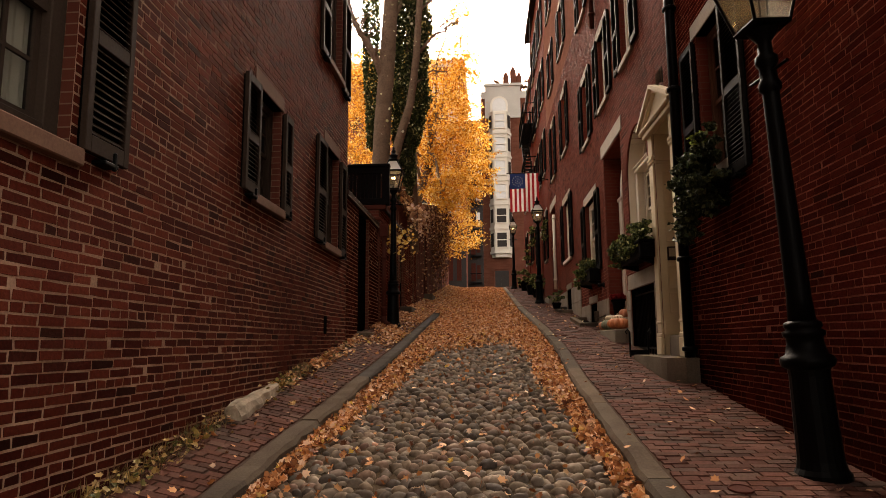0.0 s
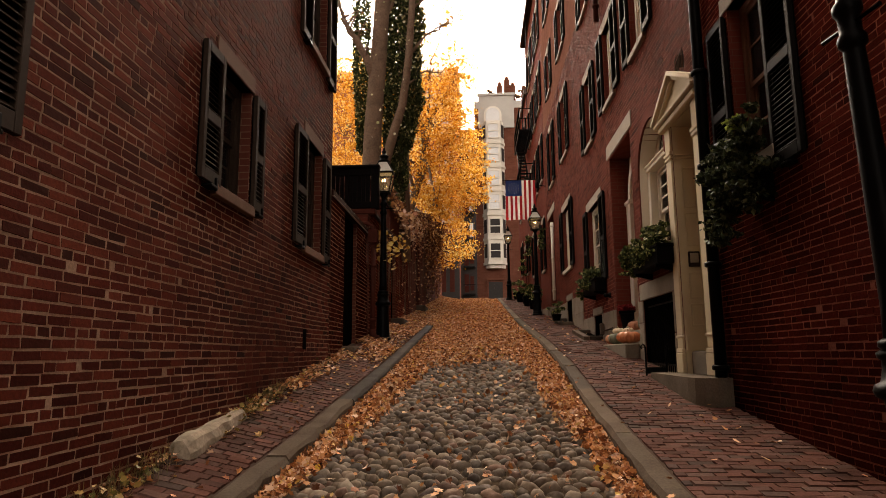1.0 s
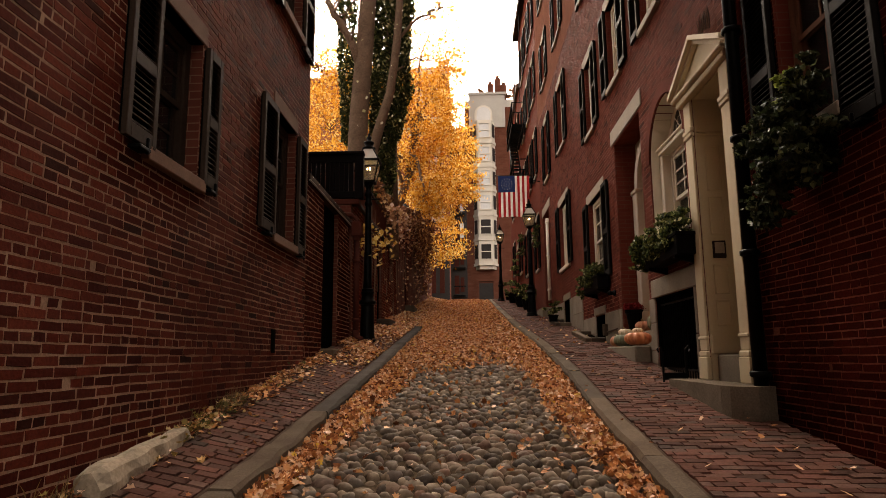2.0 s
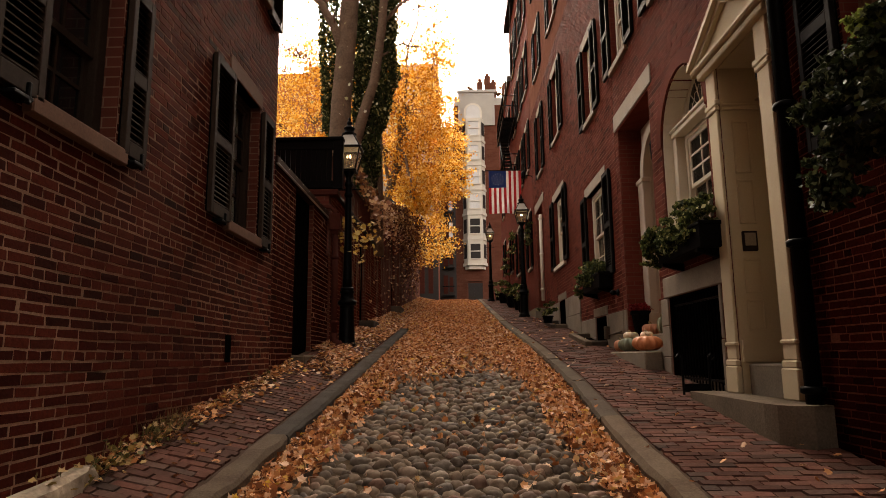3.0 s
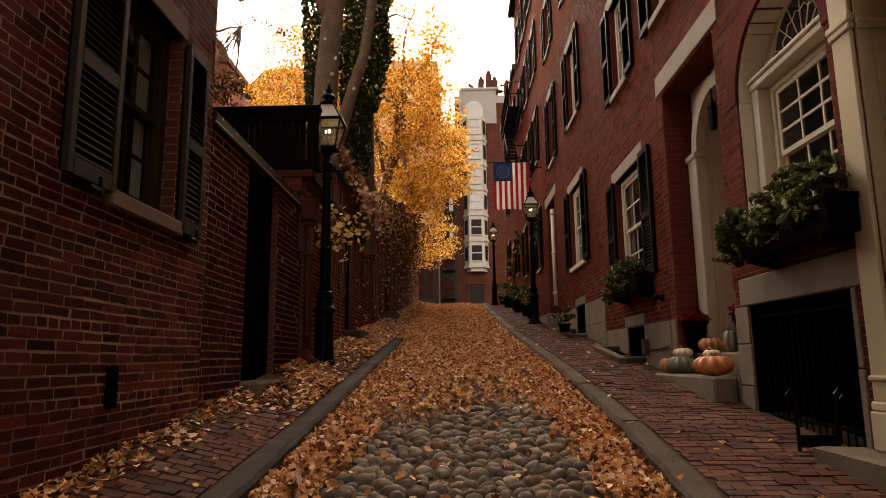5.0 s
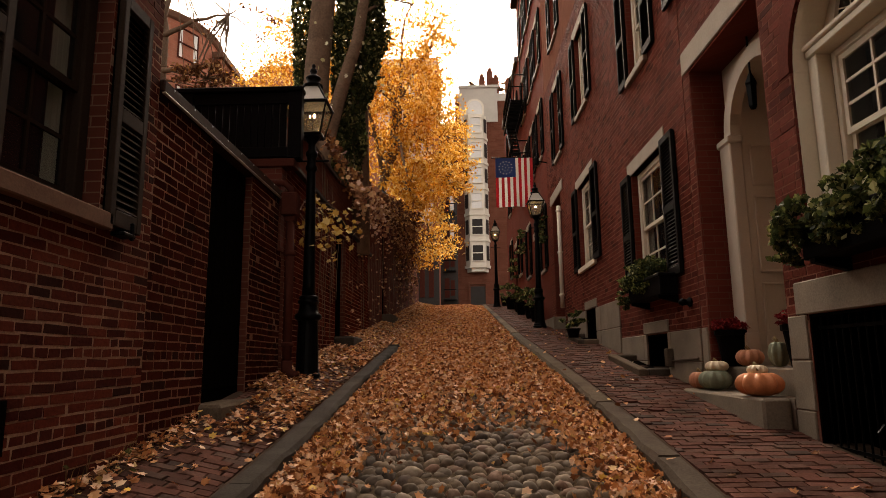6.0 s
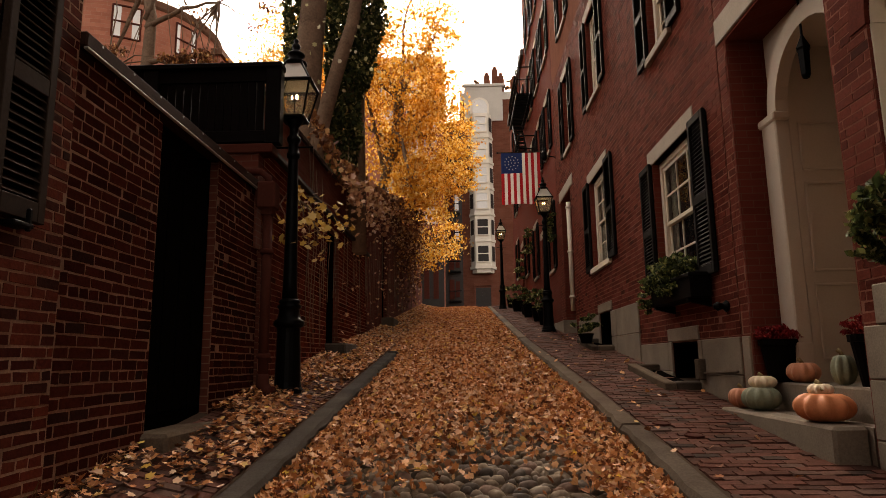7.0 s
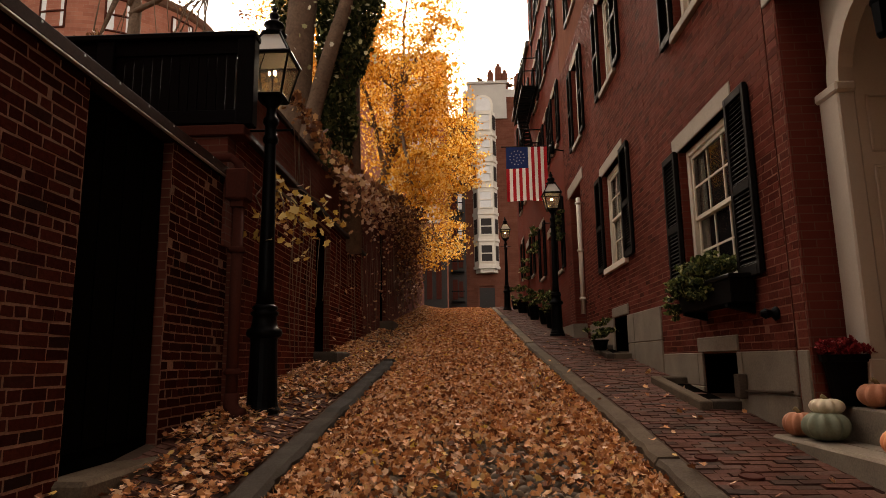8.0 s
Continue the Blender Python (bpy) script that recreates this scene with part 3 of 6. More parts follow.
def body(house, X, n, y0, y1, z0, z1, back, mat, roof=True):
    """The rest of a house behind its street wall: end walls, back wall and roof."""
    x0, x1 = X - n * 0.38, X - n * back
    g = Geo()
    for c, d in ((y0, y0 + 0.3), (y1 - 0.3, y1)):
        g.box(x0, x1, c, d, z0, z1)
    g.box(x1, x1 - n * 0.3, y0, y1, z0, z1)
    part("end_wall", g, mat, house)
    if roof:
        part("roof", Geo().box(X + n * 0.12, x1 - n * 0.3, y0, y1, z1, z1 + 0.25), M["roof"], house)


# ---- house with shutters on the left of the lane ----
FL, FR = facade(XL, 1), facade(XR, -1)
left_house = empty("brick_house", (XL, 4.0, level(4.0)), "brown-red brick house with black shutters and sandstone trim", "house")
holes_l = [(2.35, 3.27, 2.57, 4.05), (6.07, 6.86, 2.95, 4.08), (8.82, 9.69, 2.9, 4.33), (8.9, 9.8, 5.66, 7.15)]
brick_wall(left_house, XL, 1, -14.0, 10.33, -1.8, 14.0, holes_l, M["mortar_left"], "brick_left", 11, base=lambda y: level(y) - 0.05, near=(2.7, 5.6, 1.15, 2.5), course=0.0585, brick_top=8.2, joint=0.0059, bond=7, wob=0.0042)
body(left_house, XL, 1, -14.0, 10.33, -1.8, 14.0, 7.0, M["sheet_left"])
for i, (u0, u1, v0, v1) in enumerate(holes_l):
    sash_window(left_house, FL, u0, u1, v0, v1, 0.07 if i == 0 else 0.1, M["casing"] if i == 0 else M["shutter"], 3 if i == 0 else 2, 2, blind=(1, 0.5) if i == 0 else (1, 0.2) if i == 2 else None, frame=0.12 if i == 0 else 0.09)
    stone_bar(left_house, FL, "sill", u0 - 0.07, u1 + 0.06, v0 - 0.1, v0, -0.14, 0.06, M["brownstone"], "brown sandstone sill")
    stone_bar(left_house, FL, "lintel", u0 - 0.07, u1 + 0.06, v1, v1 + 0.17, -0.14, 0.014, M["brownstone"], "brown sandstone lintel")
shutter(left_house, FL, 1.9, 2.33, 2.6, 4.03)
shutter(left_house, FL, 3.32, 3.76, 2.57, 4.03, single=True)
shutter(left_house, FL, 5.7, 6.08, 2.92, 4.06, single=True)
shutter(left_house, FL, 6.87, 7.15, 2.92, 4.06, single=True)
shutter(left_house, FL, 8.3, 8.79, 2.87, 4.3, single=True)
shutter(left_house, FL, 9.71, 10.08, 2.83, 4.3, single=True)
shutter(left_house, FL, 8.42, 8.88, 5.55, 7.1)
shutter(left_house, FL, 9.82, 10.28, 5.5, 7.1)

# ---- garden wall with the dark door, and the ivy-grown walls up the lane ----
garden = empty("garden_wall", (XL, 12.0, level(12)), "brick garden wall with a dark metal coping and a doorway", "wall", kind="structure")
brick_wall(garden, XL - 0.012, 1, 10.334, 13.6, 0.9, 3.9, [(11.38, 12.45, 0.5, 3.91)], M["mortar_garden"], "brick_garden", 12, base=lambda y: level(y), near=(12.45, 13.6, 1.6, 3.9), joint=0.006, bond=7, wob=0.004)
g = Geo()
g.box(XL - 0.42, XL + 0.03, 10.345, 13.64, 3.922, 4.015, chamfer=0.01)
coping = part("coping", g, M["coping"], garden, "dark brown painted coping")
part("drip_edge", Geo().box(XL + 0.012, XL + 0.04, 10.345, 13.64, 3.906, 3.92, chamfer=0.003), M["zinc"], coping, "thin bright metal drip edge")
for i in range(9):
    y = 10.5 + i * 0.37
    part("nail", Geo().box(XL + 0.028, XL + 0.034, y - 0.006, y + 0.006, 3.985, 3.997), M["zinc"], coping)
# Door close to the wall face; its black paints the opening's shade.
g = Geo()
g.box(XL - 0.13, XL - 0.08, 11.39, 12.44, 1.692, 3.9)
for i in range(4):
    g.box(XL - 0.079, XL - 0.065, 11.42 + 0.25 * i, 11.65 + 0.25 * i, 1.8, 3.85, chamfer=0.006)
part("garden_door", g, M["dark"], garden, "plank door just inside the wall face, painted in shade black")
part("door_sill", Geo().box(XL - 0.4, XL + 0.17, 11.33, 12.5, 1.35, 1.69, chamfer=0.025), M["kerb"], garden, "worn stone door sill")

upper = empty("terrace_wall", (XL, 20.0, level(20)), "tall brick garden wall overgrown with brown vines", "wall", kind="structure")
holes_t = [(16.88, 17.82, 1.9, 4.25), (23.6, 24.7, 2.6, 5.55)]
brick_wall(upper, XL + 0.02, 1, 13.62, 21.0, 1.0, 4.4, holes_t, M["mortar_garden"], "brick_terrace", 13, base=lambda y: level(y))
brick_wall(upper, XL + 0.02, 1, 21.02, 40.0, 2.0, 6.0, holes_t, M["sheet_wall"], "brick_terrace", 14, base=lambda y: level(y), brick_top=2.1)
part("ledge", Geo().box(XL - 0.4, XL + 0.09, 13.62, 21.0, 4.405, 4.47, chamfer=0.01), M["copper"], upper, "dark ledge")
TOPS = [(13.62, 5.1), (17.5, 5.22), (22.4, 5.94), (25.7, 6.6), (31.0, 7.1), (40.0, 7.9)]


def wall_top(y):
    return along(y, TOPS)


g = Geo()
g.prism([(13.62, 4.475), (20.99, 4.475), (21.0, 6.001), (40.0, 6.001)] + TOPS[:2:-1] + [(25.7, 6.6), (22.5, 6.002), (20.98, wall_top(20.98))] + TOPS[1::-1], lambda u, v, w_: (w_, u, v), XL - 0.45, XL - 0.06)
part("upper_wall", g, M["sheet_wall"], upper)
for (a, p), (b_, q) in zip(TOPS, TOPS[1:]):
    g = Geo().prism([(a, p + 0.003), (b_ - 0.01, q + 0.003), (b_ - 0.01, q + 0.06), (a, p + 0.06)], lambda u, v, w_: (w_, u, v), XL - 0.5, XL - 0.02)
    part("wall_coping", g, M["coping"], upper)
# Shallow doors whose near-black colour carries the shade of the doorways.
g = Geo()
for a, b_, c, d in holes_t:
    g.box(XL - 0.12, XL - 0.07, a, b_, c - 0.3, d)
part("garden_door", g, M["dark"], upper, "door just inside the wall face, painted in shade black")
g = Geo()
for a, b_, c, d in holes_t:
    g.box(XL - 0.4, XL + 0.34, a - 0.05, b_ + 0.05, level(a) - 0.1, level(b_) + 0.2, chamfer=0.025)
part("door_step", g, M["kerb"], upper, "flat stone doorstep")
# blank end of the terrace and the raised court behind the walls
part("court", Geo().box(XL - 12, XL - 0.46, 13.62, 40.0, 2.0, 4.3), M["soil"], upper)

# ---- houses on the right of the lane ----
near_house = empty("brick_house", (XR, 4.0, level(4)), "deep red brick house with a shuttered window over the lane", "house")
holes_n = [(6.32, 7.1, 3.25, 4.9)]
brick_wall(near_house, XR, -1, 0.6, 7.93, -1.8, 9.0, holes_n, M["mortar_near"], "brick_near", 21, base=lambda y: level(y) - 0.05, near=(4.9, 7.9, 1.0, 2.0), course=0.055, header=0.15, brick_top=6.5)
body(near_house, XR, -1, 0.6, 7.93, -1.8, 9.0, 7.0, M["sheet_right"])
sash_window(near_house, FR, 6.32, 7.1, 3.25, 4.9, 0.12, M["brownstone"], 2, 2, frame=0.06)
stone_bar(near_house, FR, "lintel", 6.2, 7.25, 4.9, 5.08, -0.12, 0.014, M["stone"], "pale stone lintel")
stone_bar(near_house, FR, "sill", 6.25, 7.17, 3.15, 3.25, -0.12, 0.07, M["stone"])
shutter(near_house, FR, 5.82, 6.3, 3.05, 4.85, single=True, paint="shutter_black")
shutter(near_house, FR, 7.12, 7.55, 3.05, 4.85, single=True, paint="shutter_black")

# portico house: entrance, arched window, deep doorway
arch_c, arch_r, spring = 10.13, 0.72, 4.18
portico_house = empty("brick_house", (XR, 10.5, level(10.5)), "red brick row house with a cream pedimented entrance", "house")
holes_p = [(8.24, 9.09, 1.0, 4.42), (9.45, 10.95, 1.0, 2.32), (arch_c - arch_r, arch_c + arch_r, 3.0, spring), (11.25, 12.9, 1.0, 5.15),
           (10.0, 10.85, 6.2, 7.7), (12.1, 13.0, 6.2, 7.7), (10.0, 10.85, 9.2, 10.6), (12.1, 13.0, 9.2, 10.6)]
arch_holes = []
k = 12
for i in range(k):
    a, b_ = arch_r * i / k, arch_r * (i + 1) / k
    half = math.sqrt(max(0, arch_r ** 2 - (0.5 * (a + b_)) ** 2))
    arch_holes.append((arch_c - half, arch_c + half, spring + a, spring + b_))
brick_wall(portico_house, XR, -1, 7.95, 13.08, 0.4, 13.5, holes_p + arch_holes, M["mortar_right"], "brick_right", 22, base=lambda y: max(level(y), 2.33 if y > 9.4 else 0), near=(9.4, 11.2, 2.6, 3.8), brick_top=10.0)
body(portico_house, XR, -1, 7.95, 13.08, 0.4, 13.5, 8.0, M["sheet_right"])

row_house = empty("brick_house", (XR, 17.0, level(17)), "red brick row house with white sash windows and black shutters", "house")
holes_r = [(13.92, 15.42, 3.0, 4.67), (14.2, 15.1, 1.7, 2.31), (18.1, 19.6, 3.85, 5.57), (18.3, 19.25, 2.2, 2.95), (21.85, 23.3, 2.6, 6.1),
           (14.35, 15.2, 6.07, 7.6), (18.15, 19.2, 7.05, 8.8), (21.35, 22.25, 7.05, 8.9),
           (14.35, 15.2, 9.2, 10.6), (18.15, 19.2, 10.2, 11.7), (21.35, 22.25, 10.2, 11.7), (18.15, 19.2, 13.0, 14.2), (21.35, 22.25, 13.0, 14.2)]
brick_wall(row_house, XR, -1, 13.1, 23.98, 1.0, 15.6, holes_r, M["mortar_right"], "brick_right", 23, base=lambda y: max(level(y), 2.33 if y < 16.55 else 2.95 if y < 21 else 0), near=(13.1, 13.95, 2.3, 4.6), brick_top=9.5)
body(row_house, XR, -1, 13.1, 23.98, 1.0, 15.6, 8.0, M["sheet_right"])

end_house = empty("brick_house", (XR, 27.0, level(27)), "tall red brick row house with a fire escape up the lane", "house")
holes_e = [(24.7, 25.6, 4.6, 6.4), (26.6, 27.6, 3.3, 5.9), (28.6, 29.6, 4.9, 6.6)] + [(u, u + 0.9, z, z + 1.6) for z in (8.0, 10.9, 13.6) for u in (24.7, 26.7, 28.8)]
brick_wall(end_house, XR, -1, 24.0, 31.0, 2.2, 16.6, holes_e, M["sheet_right"], "brick_right", 24, base=lambda y: level(y), brick_top=2.4)
body(end_house, XR, -1, 24.0, 31.0, 2.2, 16.6, 8.0, M["sheet_right"])
last_house = empty("brick_house", (XR, 35.0, level(35)), "lower red brick row house at the top of the lane", "house")
holes_z = [(31.8, 32.7, 5.4, 7.0), (33.8, 34.7, 4.2, 6.8), (36.0, 36.9, 5.8, 7.4)] + [(u, u + 0.9, z, z + 1.5) for z in (8.8, 11.4) for u in (31.8, 33.8, 36.0)]
brick_wall(last_house, XR, -1, 31.02, 39.0, 3.0, 14.0, holes_z, M["sheet_right"], "brick_right", 25, base=lambda y: level(y), brick_top=3.2)
body(last_house, XR, -1, 31.02, 39.0, 3.0, 14.0, 8.0, M["sheet_right"])


def dressed(house, hole, blind=None, cols=3, rows=2, slats=True, sill=M["stone"], wide=0.42, lintel=M["stone"]):
    u0, u1, v0, v1 = hole
    sash_window(house, FR, u0, u1, v0, v1, 0.09, M["white"], cols, rows, blind, frame=0.08)
    stone_bar(house, FR, "sill", u0 - 0.06, u1 + 0.06, v0 - 0.1, v0, -0.09, 0.06, sill, "pale sill")
    stone_bar(house, FR, "lintel", u0 - 0.08, u1 + 0.18, v1, v1 + 0.2, -0.09, 0.015, lintel, "pale stone lintel")
    if slats:
        shutter(house, FR, u0 - wide - 0.01, u0 - 0.01, v0 - 0.03, v1 + 0.02, dog=False, paint="shutter_black")
        shutter(house, FR, u1 + 0.01, u1 + wide + 0.01, v0 - 0.03, v1 + 0.02, dog=False, paint="shutter_black")


for h in holes_p[4:]:
    dressed(portico_house, h)
dressed(row_house, holes_r[0], blind=(1, 0.12), cols=3, wide=0.45)
dressed(row_house, holes_r[2], blind=(1, 0.3), wide=0.5, sill=M["white"])
for h in holes_r[5:]:
    dressed(row_house, h)
for h in holes_e[:1] + holes_e[2:]:
    dressed(end_house, h)
for h in holes_z[:1] + holes_z[2:]:
    dressed(last_house, h)


def niche(house, u0, u1, v0, v1, deep, side, back=None, name="recess", roofed=True):
    """Lines an opening: two cheeks, a soffit and a back."""
    for a, b_ in ((u0, u0 + 0.02), (u1 - 0.02, u1)):
        part("cheek", fbox(Geo(), FR, a, b_, v0, v1, -deep, -0.004), side, house)
    if roofed:
        part("soffit", fbox(Geo(), FR, u0 + 0.02, u1 - 0.02, v1 - 0.02, v1, -deep, -0.004), side, house)
    if back:
        g = Geo()
        fbox(g, FR, u0, u1, v0, v1, -deep - 0.1, -deep)
        part("recess_back", g, back, house)


def panel_door(house, F, u0, u1, v0, v1, w, paint, label, knob="brass", rows=((0.08, 0.3), (0.36, 0.66), (0.72, 0.93)), cols=2):
    d = empty("door", F(0.5 * (u0 + u1), v0, w), label, parent=house)
    g = Geo()
    fbox(g, F, u0, u1, v0, v1, w - 0.05, w)
    part("leaf", g, paint, d)
    for a, b_ in rows:
        for c in range(cols):
            g = Geo()
            s = (u1 - u0) / cols
            p, q = u0 + c * s + 0.09, u0 + (c + 1) * s - 0.09
            za, zb = v0 + (v1 - v0) * a, v0 + (v1 - v0) * b_
            for k, (i, j) in enumerate(((0, 0.008), (0.03, 0.016))):
                fbox(g, F, p + i, q - i, za + i, zb - i, w + 0.001 + 0.007 * k, w + j, chamfer=0.004)
            part("panel", g, paint, d)
    g = Geo().lathe([(0.02, 0), (0.03, 0.02), (0.028, 0.045), (0.01, 0.055)], 10)
    p = F(u0 + 0.06, v0 + (v1 - v0) * 0.42, w)
    g.v = [(p[0] - z, p[1] + x, p[2] + y) for x, y, z in g.v]
    part("knob", g, M["copper"], d, smooth=True)
    return d


# ---- portico house: cream entrance ----
niche(portico_house, 8.24, 9.09, 1.2, 4.42, 0.46, M["cream"], M["cream"])
g = Geo()
fbox(g, FR, 8.26, 9.07, 1.0, 1.56, -0.46, -0.06, chamfer=0.015)
part("door_threshold", g, M["granite"], portico_house, "granite riser under the front door")
g = Geo()
g.prism([(XR - 0.001, 7.66), (2.26, 7.6), (2.15, 7.64), (2.08, 7.74), (2.06, 7.9), (2.1, 9.5), (2.2, 9.56), (XR - 0.001, 9.5)], lambda u, v, w_: (u, v, w_), 0.75, 1.295)
part("doorstep", g, M["step_stone"], portico_house, "worn and stained granite entrance step")
panel_door(portico_house, FR, 8.27, 9.0, 1.57, 3.98, -0.4, M["black"], "dark panelled front door with a brass knob")
g = Geo()
for a, b_, c, d in ((8.26, 9.07, 3.99, 4.05), (8.26, 9.07, 4.055, 4.085)):
    fbox(g, FR, a, b_, c, d, -0.455, -0.36 if c < 4.05 else -0.33, chamfer=0.01)
part("transom_moulding", g, M["cream"], portico_house)
# panelled cheek of the entrance with mouldings and a plaque
part("cheek_cornice", Geo().box(XR + 0.008, XR + 0.44, 9.03, 9.068, 4.0, 4.03, chamfer=0.008).box(XR + 0.008, XR + 0.44, 9.045, 9.068, 3.97, 4.0), M["cream"], portico_house)
part("cheek_base", Geo().box(XR + 0.008, XR + 0.4, 9.035, 9.068, 1.57, 1.76, chamfer=0.006).box(XR + 0.008, XR + 0.4, 9.025, 9.068, 1.74, 1.77), M["cream"], portico_house)
for z0, z1 in ((1.86, 2.14), (2.2, 2.52), (2.85, 3.28), (3.34, 3.86)):
    g = Geo()
    x0, x1 = XR + 0.09, XR + 0.25
    for a, b_, c, d in ((x0, x1, z0, z0 + 0.02), (x0, x1, z1 - 0.02, z1), (x0, x0 + 0.018, z0, z1), (x1 - 0.018, x1, z0, z1)):
        g.box(a, b_, 9.056, 9.068, c, d, chamfer=0.004)
    part("moulding", g, M["cream"], portico_house)
plaque = part("plaque", Geo().box(2.525, 2.665, 9.044, 9.068, 2.59, 2.78, chamfer=0.006), M["copper"], portico_house, "small dark metal plaque in a raised frame")
part("plaque_face", Geo().box(2.545, 2.645, 9.038, 9.0435, 2.64, 2.76), M["stone"], plaque, "grey engraved plate")


def pilaster(u0, u1, z0, z1):
    root = empty("pilaster", FR(0.5 * (u0 + u1), z0, 0.05), "cream painted pilaster", parent=portico_house)
    part("shaft", fbox(Geo(), FR, u0, u1, z0 + 0.3, z1 - 0.42, 0.0, 0.03, chamfer=0.008), M["cream"], root)
    part("plinth", fbox(Geo(), FR, u0 - 0.02, u1 + 0.02, z0, z0 + 0.24, 0.0, 0.05, chamfer=0.01), M["cream"], root)
    part("base_moulding", fbox(Geo(), FR, u0 - 0.012, u1 + 0.012, z0 + 0.24, z0 + 0.3, 0.0, 0.045, chamfer=0.012), M["cream"], root)
    part("ring_moulding", fbox(Geo(), FR, u0 - 0.012, u1 + 0.012, z0 + 0.42, z0 + 0.46, 0.0, 0.045, chamfer=0.012), M["cream"], root)
    part("necking", fbox(Geo(), FR, u0 - 0.015, u1 + 0.015, z1 - 0.42, z1 - 0.37, 0.0, 0.045, chamfer=0.01), M["cream"], root)
    part("capital", fbox(Geo(), FR, u0 - 0.03, u1 + 0.03, z1 - 0.37, z1 - 0.31, 0.0, 0.05, chamfer=0.012), M["cream"], root)
    part("block", fbox(Geo(), FR, u0, u1, z1 - 0.31, z1, 0.0, 0.03, chamfer=0.006), M["cream"], root)


pilaster(9.09, 9.3, 1.297, 4.4)
pilaster(8.03, 8.24, 1.297, 4.4)
g = Geo()
fbox(g, FR, 7.95, 9.38, 4.4, 4.47, 0.0, 0.085, chamfer=0.01)
fbox(g, FR, 7.9, 9.43, 4.475, 4.53, 0.0, 0.13, chamfer=0.015)
part("entablature", g, M["cream"], portico_house)
g = Geo()
g.prism([(7.92, 4.53), (9.41, 4.53), (8.66, 4.86)], FR, 0.0, 0.05)
part("tympanum", g, M["cream"], portico_house)
for a, b_ in (((7.86, 4.53), (8.66, 4.92)), ((9.47, 4.53), (8.66, 4.92))):
    g = Geo()
    for t, w in ((0.0, 0.15), (0.055, 0.1)):
        g.prism([(a[0], a[1] - t + 0.055), (b_[0], b_[1] - t + 0.055), (b_[0], b_[1] - t), (a[0], a[1] - t)], FR, 0.0, w)
    part("raking_cornice", g, M["cream"], portico_house)
g = Geo()
for i in range(7):
    u = 8.45 + (i - 3) * 0.05
    g.tube([FR(u, 4.92 - abs(i - 3) * 0.02, 0.05), FR(u, 5.08 - abs(i - 3) * 0.02, 0.05), FR(u + 0.03, 5.12, 0.05)], [0.008, 0.008, 0.004], 5)
part("cresting", g, M["kerb"], portico_house, "small grey metal cresting")
g = Geo().lathe([(0.05, 0), (0.07, 0.03), (0.075, 0.16), (0.03, 0.22)], 8, (XR + 0.24, 8.66, 4.1)).tube([(XR + 0.24, 8.66, 4.3), (XR + 0.24, 8.66, 4.41)], 0.008, 6)
part("hanging_lantern", g, M["iron"], portico_house, "small black lantern")

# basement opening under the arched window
# Lined in near-black, so the opening's shade is painted on.
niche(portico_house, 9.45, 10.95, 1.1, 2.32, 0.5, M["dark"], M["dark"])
stone_bar(portico_house, FR, "basement_lintel", 9.27, 11.1, 2.325, 2.57, -0.1, 0.02, M["granite"], "pale granite lintel")
for u0, u1, z0, z1 in ((10.97, 11.24, 1.99, 2.32), (10.96, 11.24, 1.62, 1.985), (10.98, 11.24, 1.2, 1.615), (9.38, 9.44, 1.8, 2.32), (9.38, 9.45, 1.2, 1.79)):
    stone_bar(portico_house, FR, "quoin", u0, u1, z0, z1, -0.1, 0.015, M["granite"])
for i in range(17):
    u = 9.5 + i * 0.088
    part("bar", Geo().tube([FR(u, 1.2, -0.06), FR(u, 2.3, -0.06)], 0.008, 6), M["iron"], portico_house)
for z in (1.38, 2.22):
    part("cross_bar", fbox(Geo(), FR, 9.46, 10.94, z - 0.012, z + 0.012, -0.07, -0.05), M["iron"], portico_house)

# arched window
aw = empty("arched_window", FR(arch_c, 3.0, -0.1), "cream arched window with a fanlight", parent=portico_house)


def arc(r, a0, a1, n):
    return [(arch_c + r * math.cos(a0 + (a1 - a0) * i / n), spring + r * math.sin(a0 + (a1 - a0) * i / n)) for i in range(n + 1)]


def ring_band(r0, r1, w0, w1, n=24):
    """A half ring of masonry or timber over the arch."""
    g, k = Geo(), n + 1
    v = [FR(u, q, w) for r, w in ((r0, w0), (r1, w0), (r1, w1), (r0, w1)) for u, q in arc(r, 0, math.pi, n)]
    f = [(a * k + i, a * k + i + 1, (a + 1) % 4 * k + i + 1, (a + 1) % 4 * k + i) for a in range(4) for i in range(n)]
    f += [(0, k, 2 * k, 3 * k), (n, k + n, 2 * k + n, 3 * k + n)]
    return g.add(v, f)


part("arch_trim", ring_band(arch_r - 0.008, arch_r + 0.16, -0.1, 0.012), M["brick_right"], portico_house, "rubbed brick arch")
g = ring_band(arch_r - 0.02, arch_r - 0.009, -0.3, -0.02)
for s in (-1, 1):
    fbox(g, FR, arch_c + s * (arch_r - 0.014), arch_c + s * (arch_r - 0.002), 2.95, spring, -0.3, -0.02)
part("reveal_lining", g, M["white"], aw, "white plastered reveal")
for a, b_, w in ((arch_c + 0.585, arch_c + 0.7, -0.13), (arch_c - 0.7, arch_c - 0.56, -0.1)):
    part("casing", fbox(Geo(), FR, a, b_, 2.95, 4.27, -0.25, w, chamfer=0.008), M["white"], aw)
g = Geo()
fbox(g, FR, arch_c - 0.7, arch_c + 0.7, 4.275, 4.33, -0.26, -0.11, chamfer=0.006)
fbox(g, FR, arch_c - 0.7, arch_c + 0.7, 4.335, 4.37, -0.26, -0.085, chamfer=0.008)
part("transom", g, M["white"], aw)
